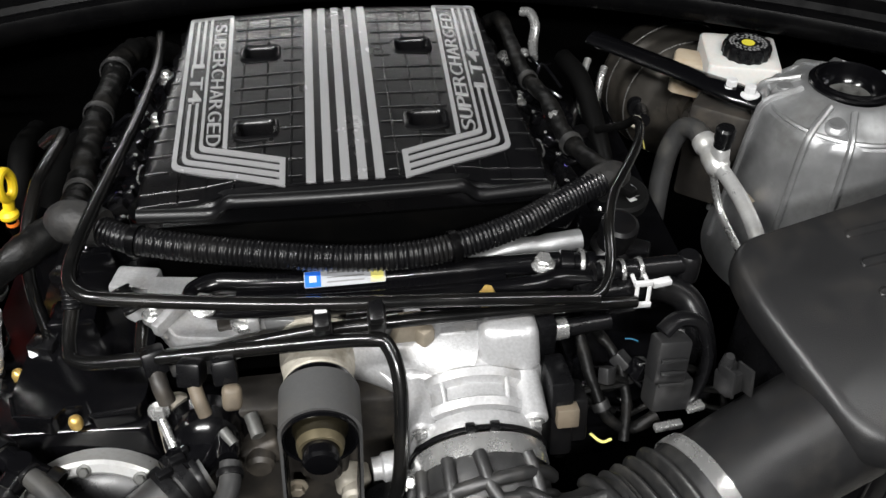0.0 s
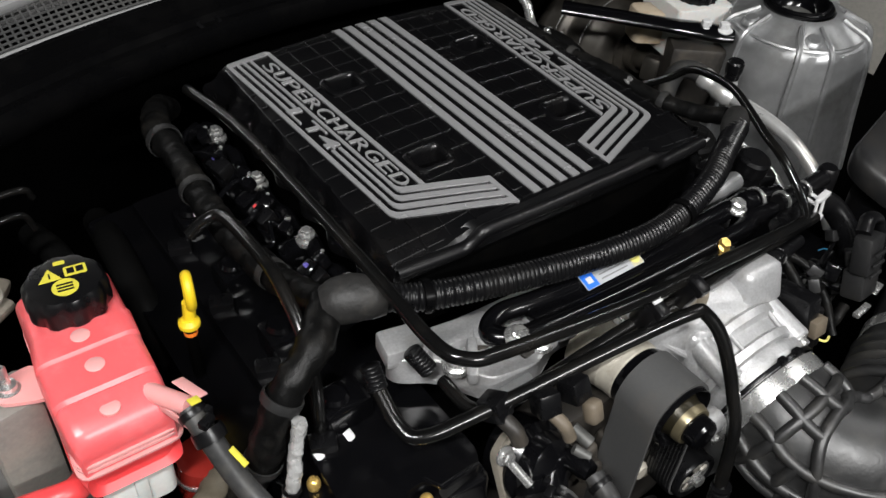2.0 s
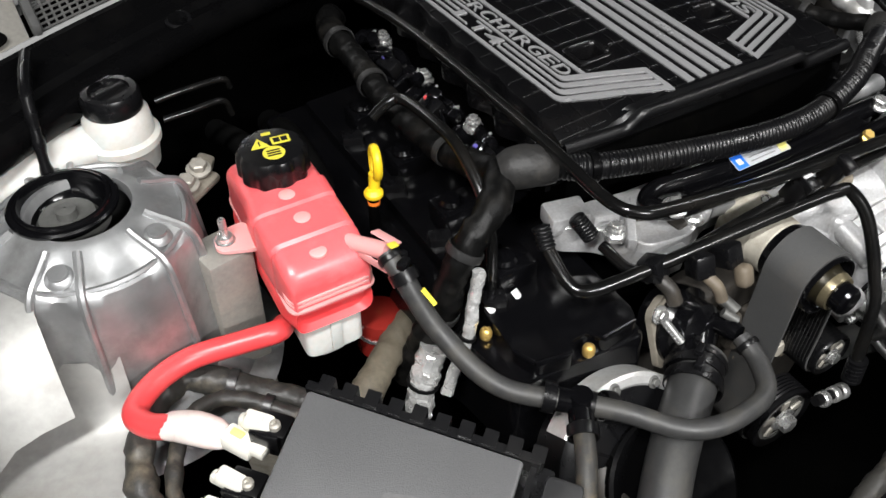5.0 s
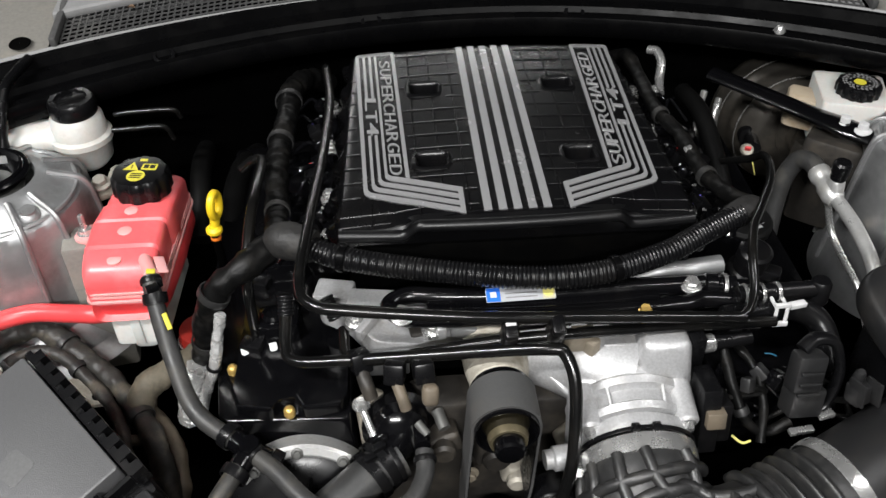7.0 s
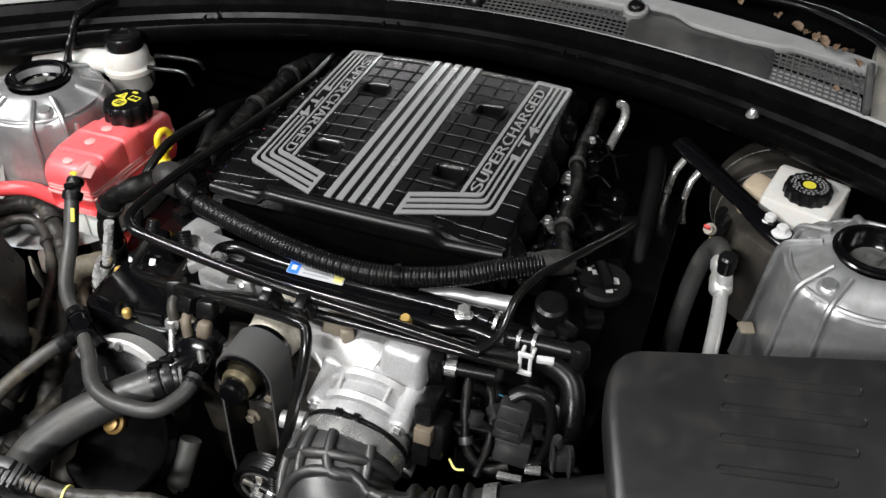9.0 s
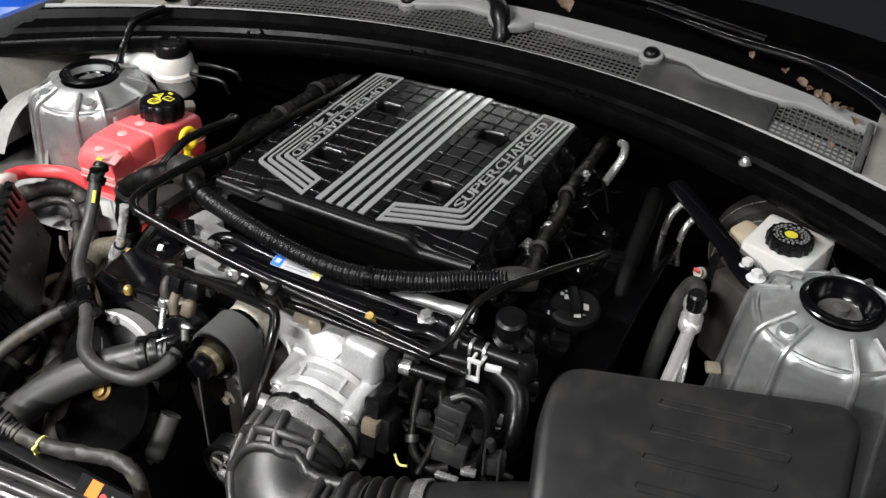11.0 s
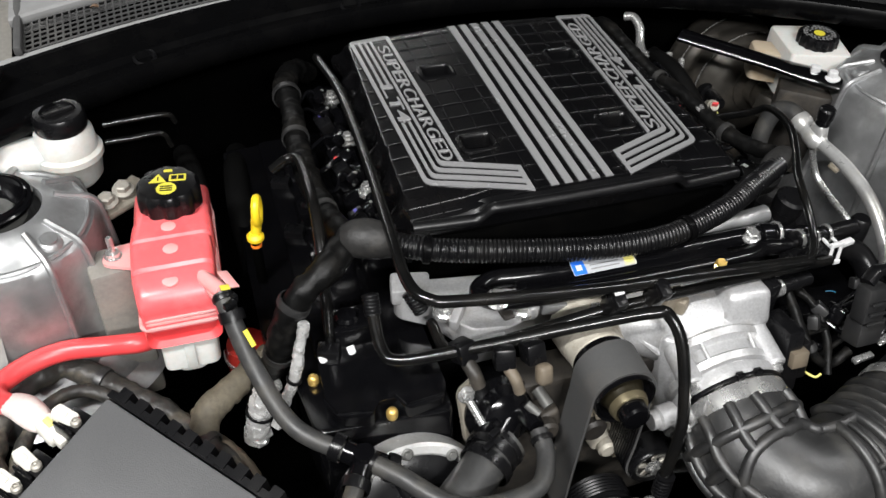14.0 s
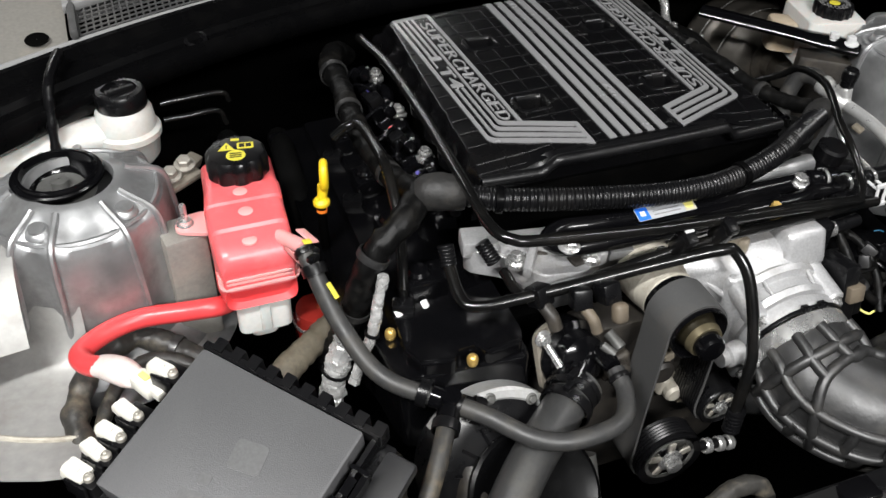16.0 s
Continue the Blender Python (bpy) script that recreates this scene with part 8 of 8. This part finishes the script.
# ---------------------------------------------------------------- front panel, loom and label
def front_panel():
    bm = bmesh.new()
    prof = [(-0.478, 0.55), (-0.478, 0.70), (-0.48, 0.722)]
    for y0, y1, z0 in ((-0.484, -0.497, 0.728), (-0.503, -0.517, 0.733), (-0.523, -0.532, 0.731), (-0.538, -0.562, 0.737), (-0.568, -0.576, 0.734), (-0.582, -0.61, 0.741), (-0.616, -0.624, 0.738), (-0.63, -0.65, 0.742)):
        # a rounded ridge, then a sunk groove
        prof += [(y0, z0 - 0.006), (y0 - 0.001, z0 - 0.001), (y0 - 0.003, z0 + 0.001), ((y0 + y1) / 2, z0 + 0.0018), (y1 + 0.003, z0 + 0.001), (y1 + 0.001, z0 - 0.001), (y1, z0 - 0.006)]
    prof += [(-0.66, 0.735), (-0.72, 0.70), (-0.76, 0.6), (-0.76, 0.2)]
    xs = [-0.345 + 0.03 * i for i in range(42)]
    sheet(bm, [[(x, y - (0.35 * x * x if x < 0 else 0.06 * x * x), z + 0.003 * (1 if z > 0.72 else 0)) for x in xs] for y, z in prof])
    structure("trim_front_panel", bm, PANEL, "black ridged plastic panel over the radiator", "trim")
    t = thing("radiator_shroud", (0, -0.45, 0.6), "black plastic radiator shroud behind the front panel", "radiator shroud")
    bm = bmesh.new()
    block(bm, (-0.02, -0.462, 0.70), (0.5, 0.03, 0.03), (0, 0, 0), 0.004)
    block(bm, (0.0, -0.455, 0.55), (1.1, 0.02, 0.28), (8, 0, 0), 0.006)
    part("body", bm, BLACK, t)
    for x in (0.04, 0.165):
        bm = bmesh.new()
        for dx, dz, sx, sz in ((-0.018, 0, 0.005, 0.02), (0.018, 0, 0.005, 0.02), (0, 0.009, 0.04, 0.004)):
            block(bm, (x + dx, -0.474, 0.728 + dz), (sx, 0.026, sz), (0, 0, 0), 0.001)
        part("clip_frame", bm, GLOSS, t, "square plastic clip frame")
    # printed label
    t = thing("printed_label", (-0.05, -0.475, 0.745), "black label strip with orange, red and white marks", "label")
    m = pose(-0.05, -0.474, 0.7295, 42, 0, 1)
    bm = bmesh.new()
    prism(bm, rounded([(-0.04, -0.014), (0.075, -0.014), (0.075, 0.014), (-0.04, 0.014)], 0.002), 0.0, 0.0008, m)
    base = part("backing", bm, MUTED, t)
    bm = bmesh.new()
    prism(bm, [(-0.026, -0.0125), (-0.008, -0.0125), (-0.005, 0.0125), (-0.022, 0.0125)], 0.0008, 0.0012, m)
    part("print", bm, ORANGE, base, "orange warning square")
    bm = bmesh.new()
    solid(bm, m @ V(0.001, -0.002, 0.0008), m.to_3x3() @ V(0, 0, 1), [(0.0052, 0), (0.0052, 0.0004)], 18)
    part("print", bm, CABLE, base, "red round mark")
    for k in range(4):
        bm = bmesh.new()
        x = 0.009 + 0.0085 * k
        prism(bm, rounded([(x, -0.005), (x + 0.0042, -0.005 + 0.0015 * (k % 2)), (x + 0.0062, 0.0045), (x + 0.0026, 0.0045 - 0.001 * (k % 2))], 0.0014, 3), 0.0008, 0.0012, m)
        part("print", bm, LETTER, base, "white mark")
    # loom across the front with connectors
    loom("radiator_loom", [(-0.375, -0.375, 0.715), (-0.399, -0.378, 0.742), (-0.428, -0.372, 0.75), (-0.447, -0.389, 0.748), (-0.438, -0.418, 0.737), (-0.415, -0.433, 0.722), (-0.383, -0.439, 0.71), (-0.326, -0.454, 0.72), (-0.25, -0.455, 0.724), (-0.17, -0.45, 0.724), (-0.115, -0.44, 0.732), (-0.07, -0.43, 0.735), (-0.04, -0.432, 0.722), (-0.03, -0.44, 0.69)],
         0.0096, DUSTLOOM, "dusty wire loom along the radiator shroud", (0.22, 0.36), 0.12)
    for x, sx, lab in ((-0.262, 0.05, "dark grey ribbed loom connector"), (-0.222, 0.024, "dark grey ribbed loom connector")):
        c = thing("loom_connector", (x, -0.455, 0.722), lab, "connector", "loom connectors")
        bm = bmesh.new()
        big = sx > 0.03
        block(bm, (x, -0.452, 0.722), (sx, 0.028 if big else 0.019, 0.028 if big else 0.02), (12, 0, 4), 0.003)
        for k in range(5 if big else 3):
            block(bm, (x - sx * 0.36 + sx * (0.18 if big else 0.34) * k, -0.454, 0.7225), (sx * 0.09, 0.032 if big else 0.022, 0.031 if big else 0.023), (12, 0, 4), 0.001)
        if big:
            block(bm, (x - 0.004, -0.449, 0.74), (0.028, 0.014, 0.006), (12, 0, 4), 0.0015)
            block(bm, (x - 0.022, -0.452, 0.722), (0.006, 0.034, 0.036), (12, 0, 4), 0.002)
        part("shell", bm, CONNGREY, c)
        if big:
            for k, mat in enumerate((LEMON, TEAL, PINK)):
                bm = bmesh.new()
                sweep(bm, spline([V(x - 0.026, -0.461 + 0.004 * k, 0.728 + 0.002 * k), V(x - 0.042, -0.463 + 0.004 * k, 0.7275 + 0.002 * k), V(x - 0.06, -0.4605 + 0.003 * k, 0.7245 + 0.0016 * k)], 5), 0.0013, 6)
                part("lead", bm, mat, c, "thin coloured lead")
    t = thing("loom_tag", (-0.16, -0.46, 0.73), "yellow tape tag on the loom", "tag")
    bm = bmesh.new()
    clamp_band(bm, (-0.178, -0.451, 0.7242), (1, 0.1, 0), 0.0096, 0.003, 14)
    block(bm, (-0.176, -0.463, 0.728), (0.004, 0.006, 0.013), (20, 15, 10), 0.001)
    block(bm, (-0.181, -0.461, 0.714), (0.003, 0.004, 0.012), (-10, -12, 10), 0.001)
    part("tape", bm, LEMON, t)
    t = thing("wire_tag", (-0.385, -0.475, 0.71), "small yellow tag on thin wires beside the bump stop", "tag")
    bm = bmesh.new()
    block(bm, (-0.378, -0.476, 0.722), (0.008, 0.012, 0.018), (20, 10, 25), 0.002)
    part("tag", bm, LEMON, t)
    for dx in (-0.004, 0.004):
        bm = bmesh.new()
        sweep(bm, spline([V(-0.378 + dx, -0.47, 0.725), V(-0.37 + dx, -0.455, 0.715), V(-0.36 + dx * 2, -0.445, 0.708)], 5), 0.0014, 6)
        part("wire", bm, PINK if dx < 0 else LEMON, t, "thin wire")
    # hood bump stop
    t = thing("bump_stop", (-0.385, -0.52, 0.72), "round black slotted bump stop on the front panel", "bump stop")
    bm = bmesh.new()
    o = V(-0.385, -0.519, 0.722)
    solid(bm, o, (0, -0.1, 1), [(0.026, -0.03), (0.03, -0.02), (0.03, 0.012), (0.026, 0.018), (0.012, 0.018), (0.009, 0.012), (0.001, 0.012)], 32)
    part("pad", bm, CONNGREY, t)
    for k in range(10):
        a = radians(36 * k + 10)
        bm = bmesh.new()
        block(bm, o + V(0.019 * math.cos(a), 0.019 * math.sin(a) - 0.0018, 0.0175 + 0.0019 * math.sin(a)), (0.006, 0.011, 0.002), (6, 0, math.degrees(a)), 0.0008)
        part("slot", bm, BLACK, t, "dark slot")
    t = thing("panel_end_cap", (-0.35, -0.525, 0.72), "worn pale end bracket of the front panel", "bracket")
    bm = bmesh.new()
    block(bm, (-0.352, -0.55, 0.728), (0.014, 0.07, 0.02), (0, 0, 8), 0.003)
    part("bracket", bm, CREAM, t)
    # dusty lamp and latch hardware beside the panel
    rnd = random.Random(7)
    for x, y, z, s, m, lab in ((-0.42, -0.50, 0.69, 0.06, DARKCAST, "dusty dark bracket beside the front panel"), (-0.47, -0.53, 0.70, 0.07, CONNGREY, "dusty grey plastic bracket beside the front panel"), (-0.52, -0.44, 0.655, 0.05, GREYPIPE, "dull grey metal horn body"),
                               (-0.56, -0.40, 0.65, 0.045, DARKCAST, "dusty dark bracket below the fuse box"), (-0.5, -0.42, 0.645, 0.04, DARKCAST, "dusty dark bracket behind the bump stop"), (-0.43, -0.56, 0.715, 0.06, FUSE, "grey plastic strut below the bump stop"), (-0.4, -0.36, 0.6, 0.05, DARKCAST, "oily dark block below the hoses")):
        t = thing("mounting_bracket", (x, y, z), lab, "bracket", "front brackets")
        bm = bmesh.new()
        block(bm, (x, y, z), (s, s * 0.6, s * 0.35), (rnd.uniform(-20, 20), rnd.uniform(-20, 20), rnd.uniform(0, 180)), s * 0.08)
        block(bm, (x + s * 0.3, y + s * 0.1, z + s * 0.2), (s * 0.4, s * 0.3, s * 0.3), (rnd.uniform(-20, 20), 0, rnd.uniform(0, 180)), s * 0.05)
        part("plate", bm, m, t)
        bm = bmesh.new()
        bolt(bm, (x - s * 0.15, y, z + s * 0.2), (rnd.uniform(-0.3, 0.3), -0.3, 1), 0.0065)
        part("bolt", bm, STEEL, t, "steel bolt")
    foil("foil_sleeve", [(-0.57, -0.40, 0.665), (-0.545, -0.416, 0.672), (-0.51, -0.43, 0.67), (-0.48, -0.44, 0.655)], 0.012, "crumpled silver foil wrap by the bump stop")
    loom("horn_loom", [(-0.62, -0.39, 0.64), (-0.57, -0.44, 0.67), (-0.5, -0.48, 0.69), (-0.44, -0.5, 0.69)], 0.008, DUSTLOOM, "dusty thin loom beside the bump stop", (0.4, 0.8))
    loom("horn_loom", [(-0.44, -0.2, 0.64), (-0.43, -0.27, 0.64), (-0.42, -0.34, 0.63), (-0.4, -0.4, 0.62)], 0.012, TAPE, "black taped loom below the coolant hoses", (0.3, 0.6))


front_panel()


def lower_east():
    t = thing("condenser_line", (0.3, -0.43, 0.69), "silver bent aluminium line below the inlet duct", "pipe")
    bm = bmesh.new()
    sweep(bm, spline([V(0.27, -0.432, 0.70), V(0.30, -0.432, 0.70), V(0.34, -0.43, 0.70), V(0.368, -0.437, 0.693), V(0.385, -0.452, 0.67), V(0.39, -0.465, 0.63)], 7), 0.012, 16)
    part("pipe", bm, STEEL, t)
    for k in range(4):
        bm = bmesh.new()
        clamp_band(bm, (0.25 + 0.014 * k, -0.432, 0.70), (1, 0, 0), 0.012 + 0.0015 * (k == 3), 0.006, 18)
        part("ring", bm, STEEL if k == 3 else BLACK, t)
    t = thing("step_pad", (0.54, -0.3, 0.55), "dusty grid-faced bracket below the air box", "bracket")
    m = pose(0.530, -0.312, 0.625, 30, 0, 20)
    bm = bmesh.new()
    prism(bm, rounded([(-0.05, -0.028), (0.04, -0.03), (0.056, 0.028), (-0.05, 0.03)], 0.008), -0.01, 0.0, m)
    body = part("plate", bm, BLACK, t)
    k = 0
    for i in range(9):
        for j in range(5):
            if j > 2 and 1 < i < 6 or (i > 7 and j < 2):
                continue
            bm = bmesh.new()
            x, y = -0.047 + 0.0108 * i, -0.026 + 0.0108 * j
            prism(bm, rounded([(x, y), (x + 0.0078, y), (x + 0.0078, y + 0.0078), (x, y + 0.0078)], 0.0015, 1), 0.0, 0.002 + 0.0006 * ((3 * i + 5 * j) % 4), m, 0.0014)
            part("pad", bm, DUSTPAD, t)
    bm = bmesh.new()
    sheet(bm, [[(0.53 + 0.05 * i + 0.02 * j, -0.45 + 0.05 * j + 0.02 * i, 0.55 + 0.012 * math.sin(i * 1.7 + j)) for i in range(7)] for j in range(4)])
    structure("panel_guard", bm, GUARD, "dusty grey guard panel below the air box", "panel")
    hole = pose(0.446, -0.362, 0.642, 35, 0, 12)
    t = thing("bay_bracket", (0.44, -0.36, 0.62), "black bracket with a round hole below the air box", "bracket")
    bm = bmesh.new()
    block(bm, (0.45, -0.375, 0.61), (0.07, 0.02, 0.05), (20, 0, 10), 0.006)
    block(bm, (0.44, -0.35, 0.645), (0.05, 0.03, 0.014), (20, 0, 10), 0.004)
    prism(bm, rounded([(-0.03, -0.012), (0.02, -0.022), (0.034, 0.0), (0.02, 0.02), (-0.026, 0.02)], 0.006), -0.004, 0.0, hole, 0.001)
    part("body", bm, CONNGREY, t)
    bm = bmesh.new()
    for u, v, r in ((0.02, -0.01, 0.0055), (-0.012, -0.002, 0.003)):
        lathe(bm, hole @ V(u, v, 0.0005), hole.to_3x3() @ V(0, 0, 1), [(r * 1.35, 0), (r * 1.3, 0.0012), (r, 0.0012), (r * 0.9, -0.002), (0.0005, -0.0025)], 20)
    part("bolt_hole", bm, GLOSS, t, "worn rim round the bolt hole")


lower_east()


# ---------------------------------------------------------------- cowl fittings, wiper and leaves
def cowl_fittings():
    for x, d, r in ((0.456, 0.0, 0.008),):
        t = thing("panel_stud", (x, seam_y(x) + 0.012, 0.91), "bright domed stud on the crossbar", "stud")
        bm = bmesh.new()
        solid(bm, (x, seam_y(x) + 0.012, 0.908), (0, -0.2, 1), [(r * 1.2, 0), (r, 0.004), (r * 0.6, 0.01), (r * 0.2, 0.012)], 18)
        part("head", bm, STEEL, t)
    for x in (-0.465, -0.16, 0.16):
        t = thing("panel_grommet", (x, seam_y(x) + 0.02, 0.91), "black recessed grommet in the crossbar", "grommet", "crossbar grommets")
        bm = bmesh.new()
        lathe(bm, (x, seam_y(x) + (back_y(x) - seam_y(x)) * 0.32, 0.905), (0, -0.3, 1), [(0.016, 0), (0.016, 0.003), (0.012, 0.004), (0.010, -0.004), (0.001, -0.006)], 22)
        part("ring", bm, BLACK, t)
    for x in (-0.244, 0.238):
        y = back_y(x) + 0.078
        t = thing("cowl_cap", (x, y, 0.95), "black domed round cap on the cowl", "cap", "cowl caps")
        bm = bmesh.new()
        solid(bm, (x, y, 0.95), (0, -0.2, 1), [(0.013, 0), (0.0145, 0.003), (0.014, 0.007), (0.011, 0.0115), (0.006, 0.0135)], 24)
        part("cap", bm, BLACK, t)
        bm = bmesh.new()
        lathe(bm, (x, y, 0.952), (0, -0.2, 1), [(0.021, -0.02), (0.021, -0.001), (0.019, 0.0015), (0.014, 0.0015)], 28)
        part("collar", bm, SHELF, t, "pale grey moulded collar")
    t = thing("washer_hose", (-0.06, 0.57, 0.95), "thick black rubber hose lying over the cowl", "hose")
    bm = bmesh.new()
    line = spline([V(-0.2, 0.70, 0.99), V(-0.13, 0.645, 0.985), V(-0.075, 0.59, 0.975), V(-0.042, 0.545, 0.955), V(-0.034, 0.53, 0.92)], 6)
    sweep(bm, line, [0.017 + 0.002 * math.sin(i * 0.9) for i in range(len(line))], 16)
    part("tube", bm, BLACK, t)
    t = thing("windscreen_wiper", (0.4, 0.62, 1.0), "black wiper arm and blade resting above the cowl", "wiper")
    bm = bmesh.new()
    sweep(bm, spline([V(0.66, 0.42, 0.985), V(0.60, 0.47, 1.0), V(0.5, 0.54, 1.003), V(0.36, 0.58, 1.0), V(0.2, 0.64, 1.0)], 6), [0.016] * 6 + [0.013] * 6 + [0.010] * 6 + [0.008] * 7, 12, True, 0.5)
    part("arm", bm, GLOSS, t)
    bm = bmesh.new()
    sweep(bm, spline([V(0.41, 0.605, 1.0), V(0.3, 0.625, 1.006), V(0.15, 0.665, 1.008), V(-0.1, 0.7, 1.008)], 6), 0.009, 10, True, 0.6)
    part("blade", bm, SATIN, t)
    rnd = random.Random(4)
    for x, y, z, s in ((0.052, 0.61, 0.985, 0.028), (0.49, 0.50, 0.985, 0.014), (0.52, 0.48, 0.982, 0.012), (0.46, 0.53, 0.985, 0.013), (0.55, 0.46, 0.98, 0.010), (0.40, 0.565, 0.985, 0.010), (0.58, 0.43, 0.975, 0.012), (0.53, 0.475, 0.978, 0.016), (0.565, 0.455, 0.978, 0.015), (0.505, 0.495, 0.98, 0.011), (-0.52, 0.445, 0.945, 0.009), (-0.44, 0.475, 0.945, 0.008), (0.56, 0.40, 0.945, 0.008)):
        t = thing("fallen_leaf", (x, y, z), "dry curled brown leaf lying on the cowl", "leaf", "fallen leaves")
        bm = bmesh.new()
        m = pose(x, y, z, rnd.uniform(-25, 25), rnd.uniform(-25, 25), rnd.uniform(0, 360))
        rows = []
        for i in range(6):
            u = i / 5
            w = s * 0.55 * math.sin(math.pi * (0.08 + 0.84 * u)) * (1 + 0.2 * math.sin(9 * u))
            rows.append([m @ V((u - 0.5) * 1.4 * s, k * w, 0.25 * s * (k * k) + 0.15 * s * math.sin(4 * u)) for k in (-1, -0.5, 0, 0.5, 1)])
        sheet(bm, rows)
        sheet(bm, [[p - V(0, 0, 0.0006) for p in r] for r in rows])
        part("blade", bm, LEAF, t)


cowl_fittings()


# ---------------------------------------------------------------- garage beyond the wings
def storage_drum(x, y):
    t = thing("storage_drum", (x, y, 0.0), "blue plastic drum standing on the garage floor beside the car", "drum", "blue drums")
    bm = bmesh.new()
    solid(bm, (x, y, 0), (0, 0, 1), [(0.26, 0), (0.28, 0.02), (0.285, 0.3), (0.295, 0.31), (0.295, 0.34), (0.285, 0.35), (0.285, 0.62), (0.295, 0.63), (0.295, 0.66), (0.28, 0.68), (0.275, 0.9), (0.26, 0.93)], 40)
    part("body", bm, BARREL, t)
    bm = bmesh.new()
    solid(bm, (x + 0.12, y, 0.925), (0, 0, 1), [(0.035, 0), (0.035, 0.02), (0.03, 0.026)], 20)
    part("bung", bm, BLACK, t, "black screw bung")


storage_drum(1.5, 0.85)
storage_drum(-1.62, 0.82)


# ---------------------------------------------------------------- made-up small wiring and glint clips beside the cover
def glint_leads():
    rnd = random.Random(11)
    # Invented leads at random spots; their steel clips stand in for small glints.
    for sgn in (-1, 1):
        for i in range(7):
            y = 0.30 - 0.052 * i + rnd.uniform(-0.008, 0.008)
            x = X0 + sgn * (0.24 + rnd.uniform(-0.006, 0.008))
            z = 0.842
            t = thing("glint_lead", (x, y, z), "made-up thin black lead with a clip added for a glint", "wire", "injector leads")
            bm = bmesh.new()
            pts = [V(x, y, z), V(x + sgn * 0.012, y + rnd.uniform(-0.012, 0.012), z + rnd.uniform(0.004, 0.016)), V(x + sgn * 0.026, y + rnd.uniform(-0.02, 0.02), z + rnd.uniform(-0.004, 0.01)), V(x + sgn * 0.046, y + rnd.uniform(-0.03, 0.03), z - 0.012)]
            sweep(bm, spline(pts, 5), rnd.uniform(0.002, 0.0034), 8)
            part("lead", bm, GLOSS, t)
            bm = bmesh.new()
            block(bm, (x, y, z + 0.004), (0.014, rnd.uniform(0.012, 0.02), 0.014), (rnd.uniform(-20, 20), sgn * 20, rnd.uniform(-30, 30)), 0.003)
            part("plug", bm, GLOSS, t)
            bm = bmesh.new()
            block(bm, (x - sgn * 0.004, y + 0.004, z + 0.0125), (rnd.uniform(0.004, 0.008), 0.003, 0.003), (0, sgn * 20, rnd.uniform(-60, 60)), 0.001)
            part("clip", bm, STEEL, t, "bright steel clip added for a glint")


glint_leads()


def sensor_plugs():
    rnd = random.Random(23)
    for i in range(11):
        x, y, z = rnd.uniform(0.215, 0.335), rnd.uniform(-0.25, -0.185), rnd.uniform(0.745, 0.795)
        t = thing("sensor_plug", (x, y, z), "small black sensor plug with a taped lead", "plug", "sensor plugs")
        turn = (rnd.uniform(-35, 10), rnd.uniform(-30, 30), rnd.uniform(-60, 60))
        bm = bmesh.new()
        block(bm, (x, y, z), (rnd.uniform(0.012, 0.022), rnd.uniform(0.012, 0.02), rnd.uniform(0.012, 0.02)), turn, 0.002)
        part("shell", bm, GLOSS if i % 2 else CONNGREY, t)
        bm = bmesh.new()
        pts = [V(x, y, z)] + [V(x + rnd.uniform(-0.03, 0.03) * k, y + rnd.uniform(-0.012, 0.02) * k, z - 0.012 * k + rnd.uniform(-0.008, 0.012)) for k in (1, 2, 3)]
        sweep(bm, spline(pts, 5), rnd.uniform(0.002, 0.0042), 8)
        part("lead", bm, TAPE if i % 3 else GLOSS, t)
        # every other plug gets an added steel chip as a glint
        if i % 2:
            bm = bmesh.new()
            block(bm, (x, y - 0.004, z + 0.01), (0.009, 0.002, 0.0025), turn, 0.0006)
            part("clip", bm, STEEL, t, "bright steel clip added for a glint")


sensor_plugs()
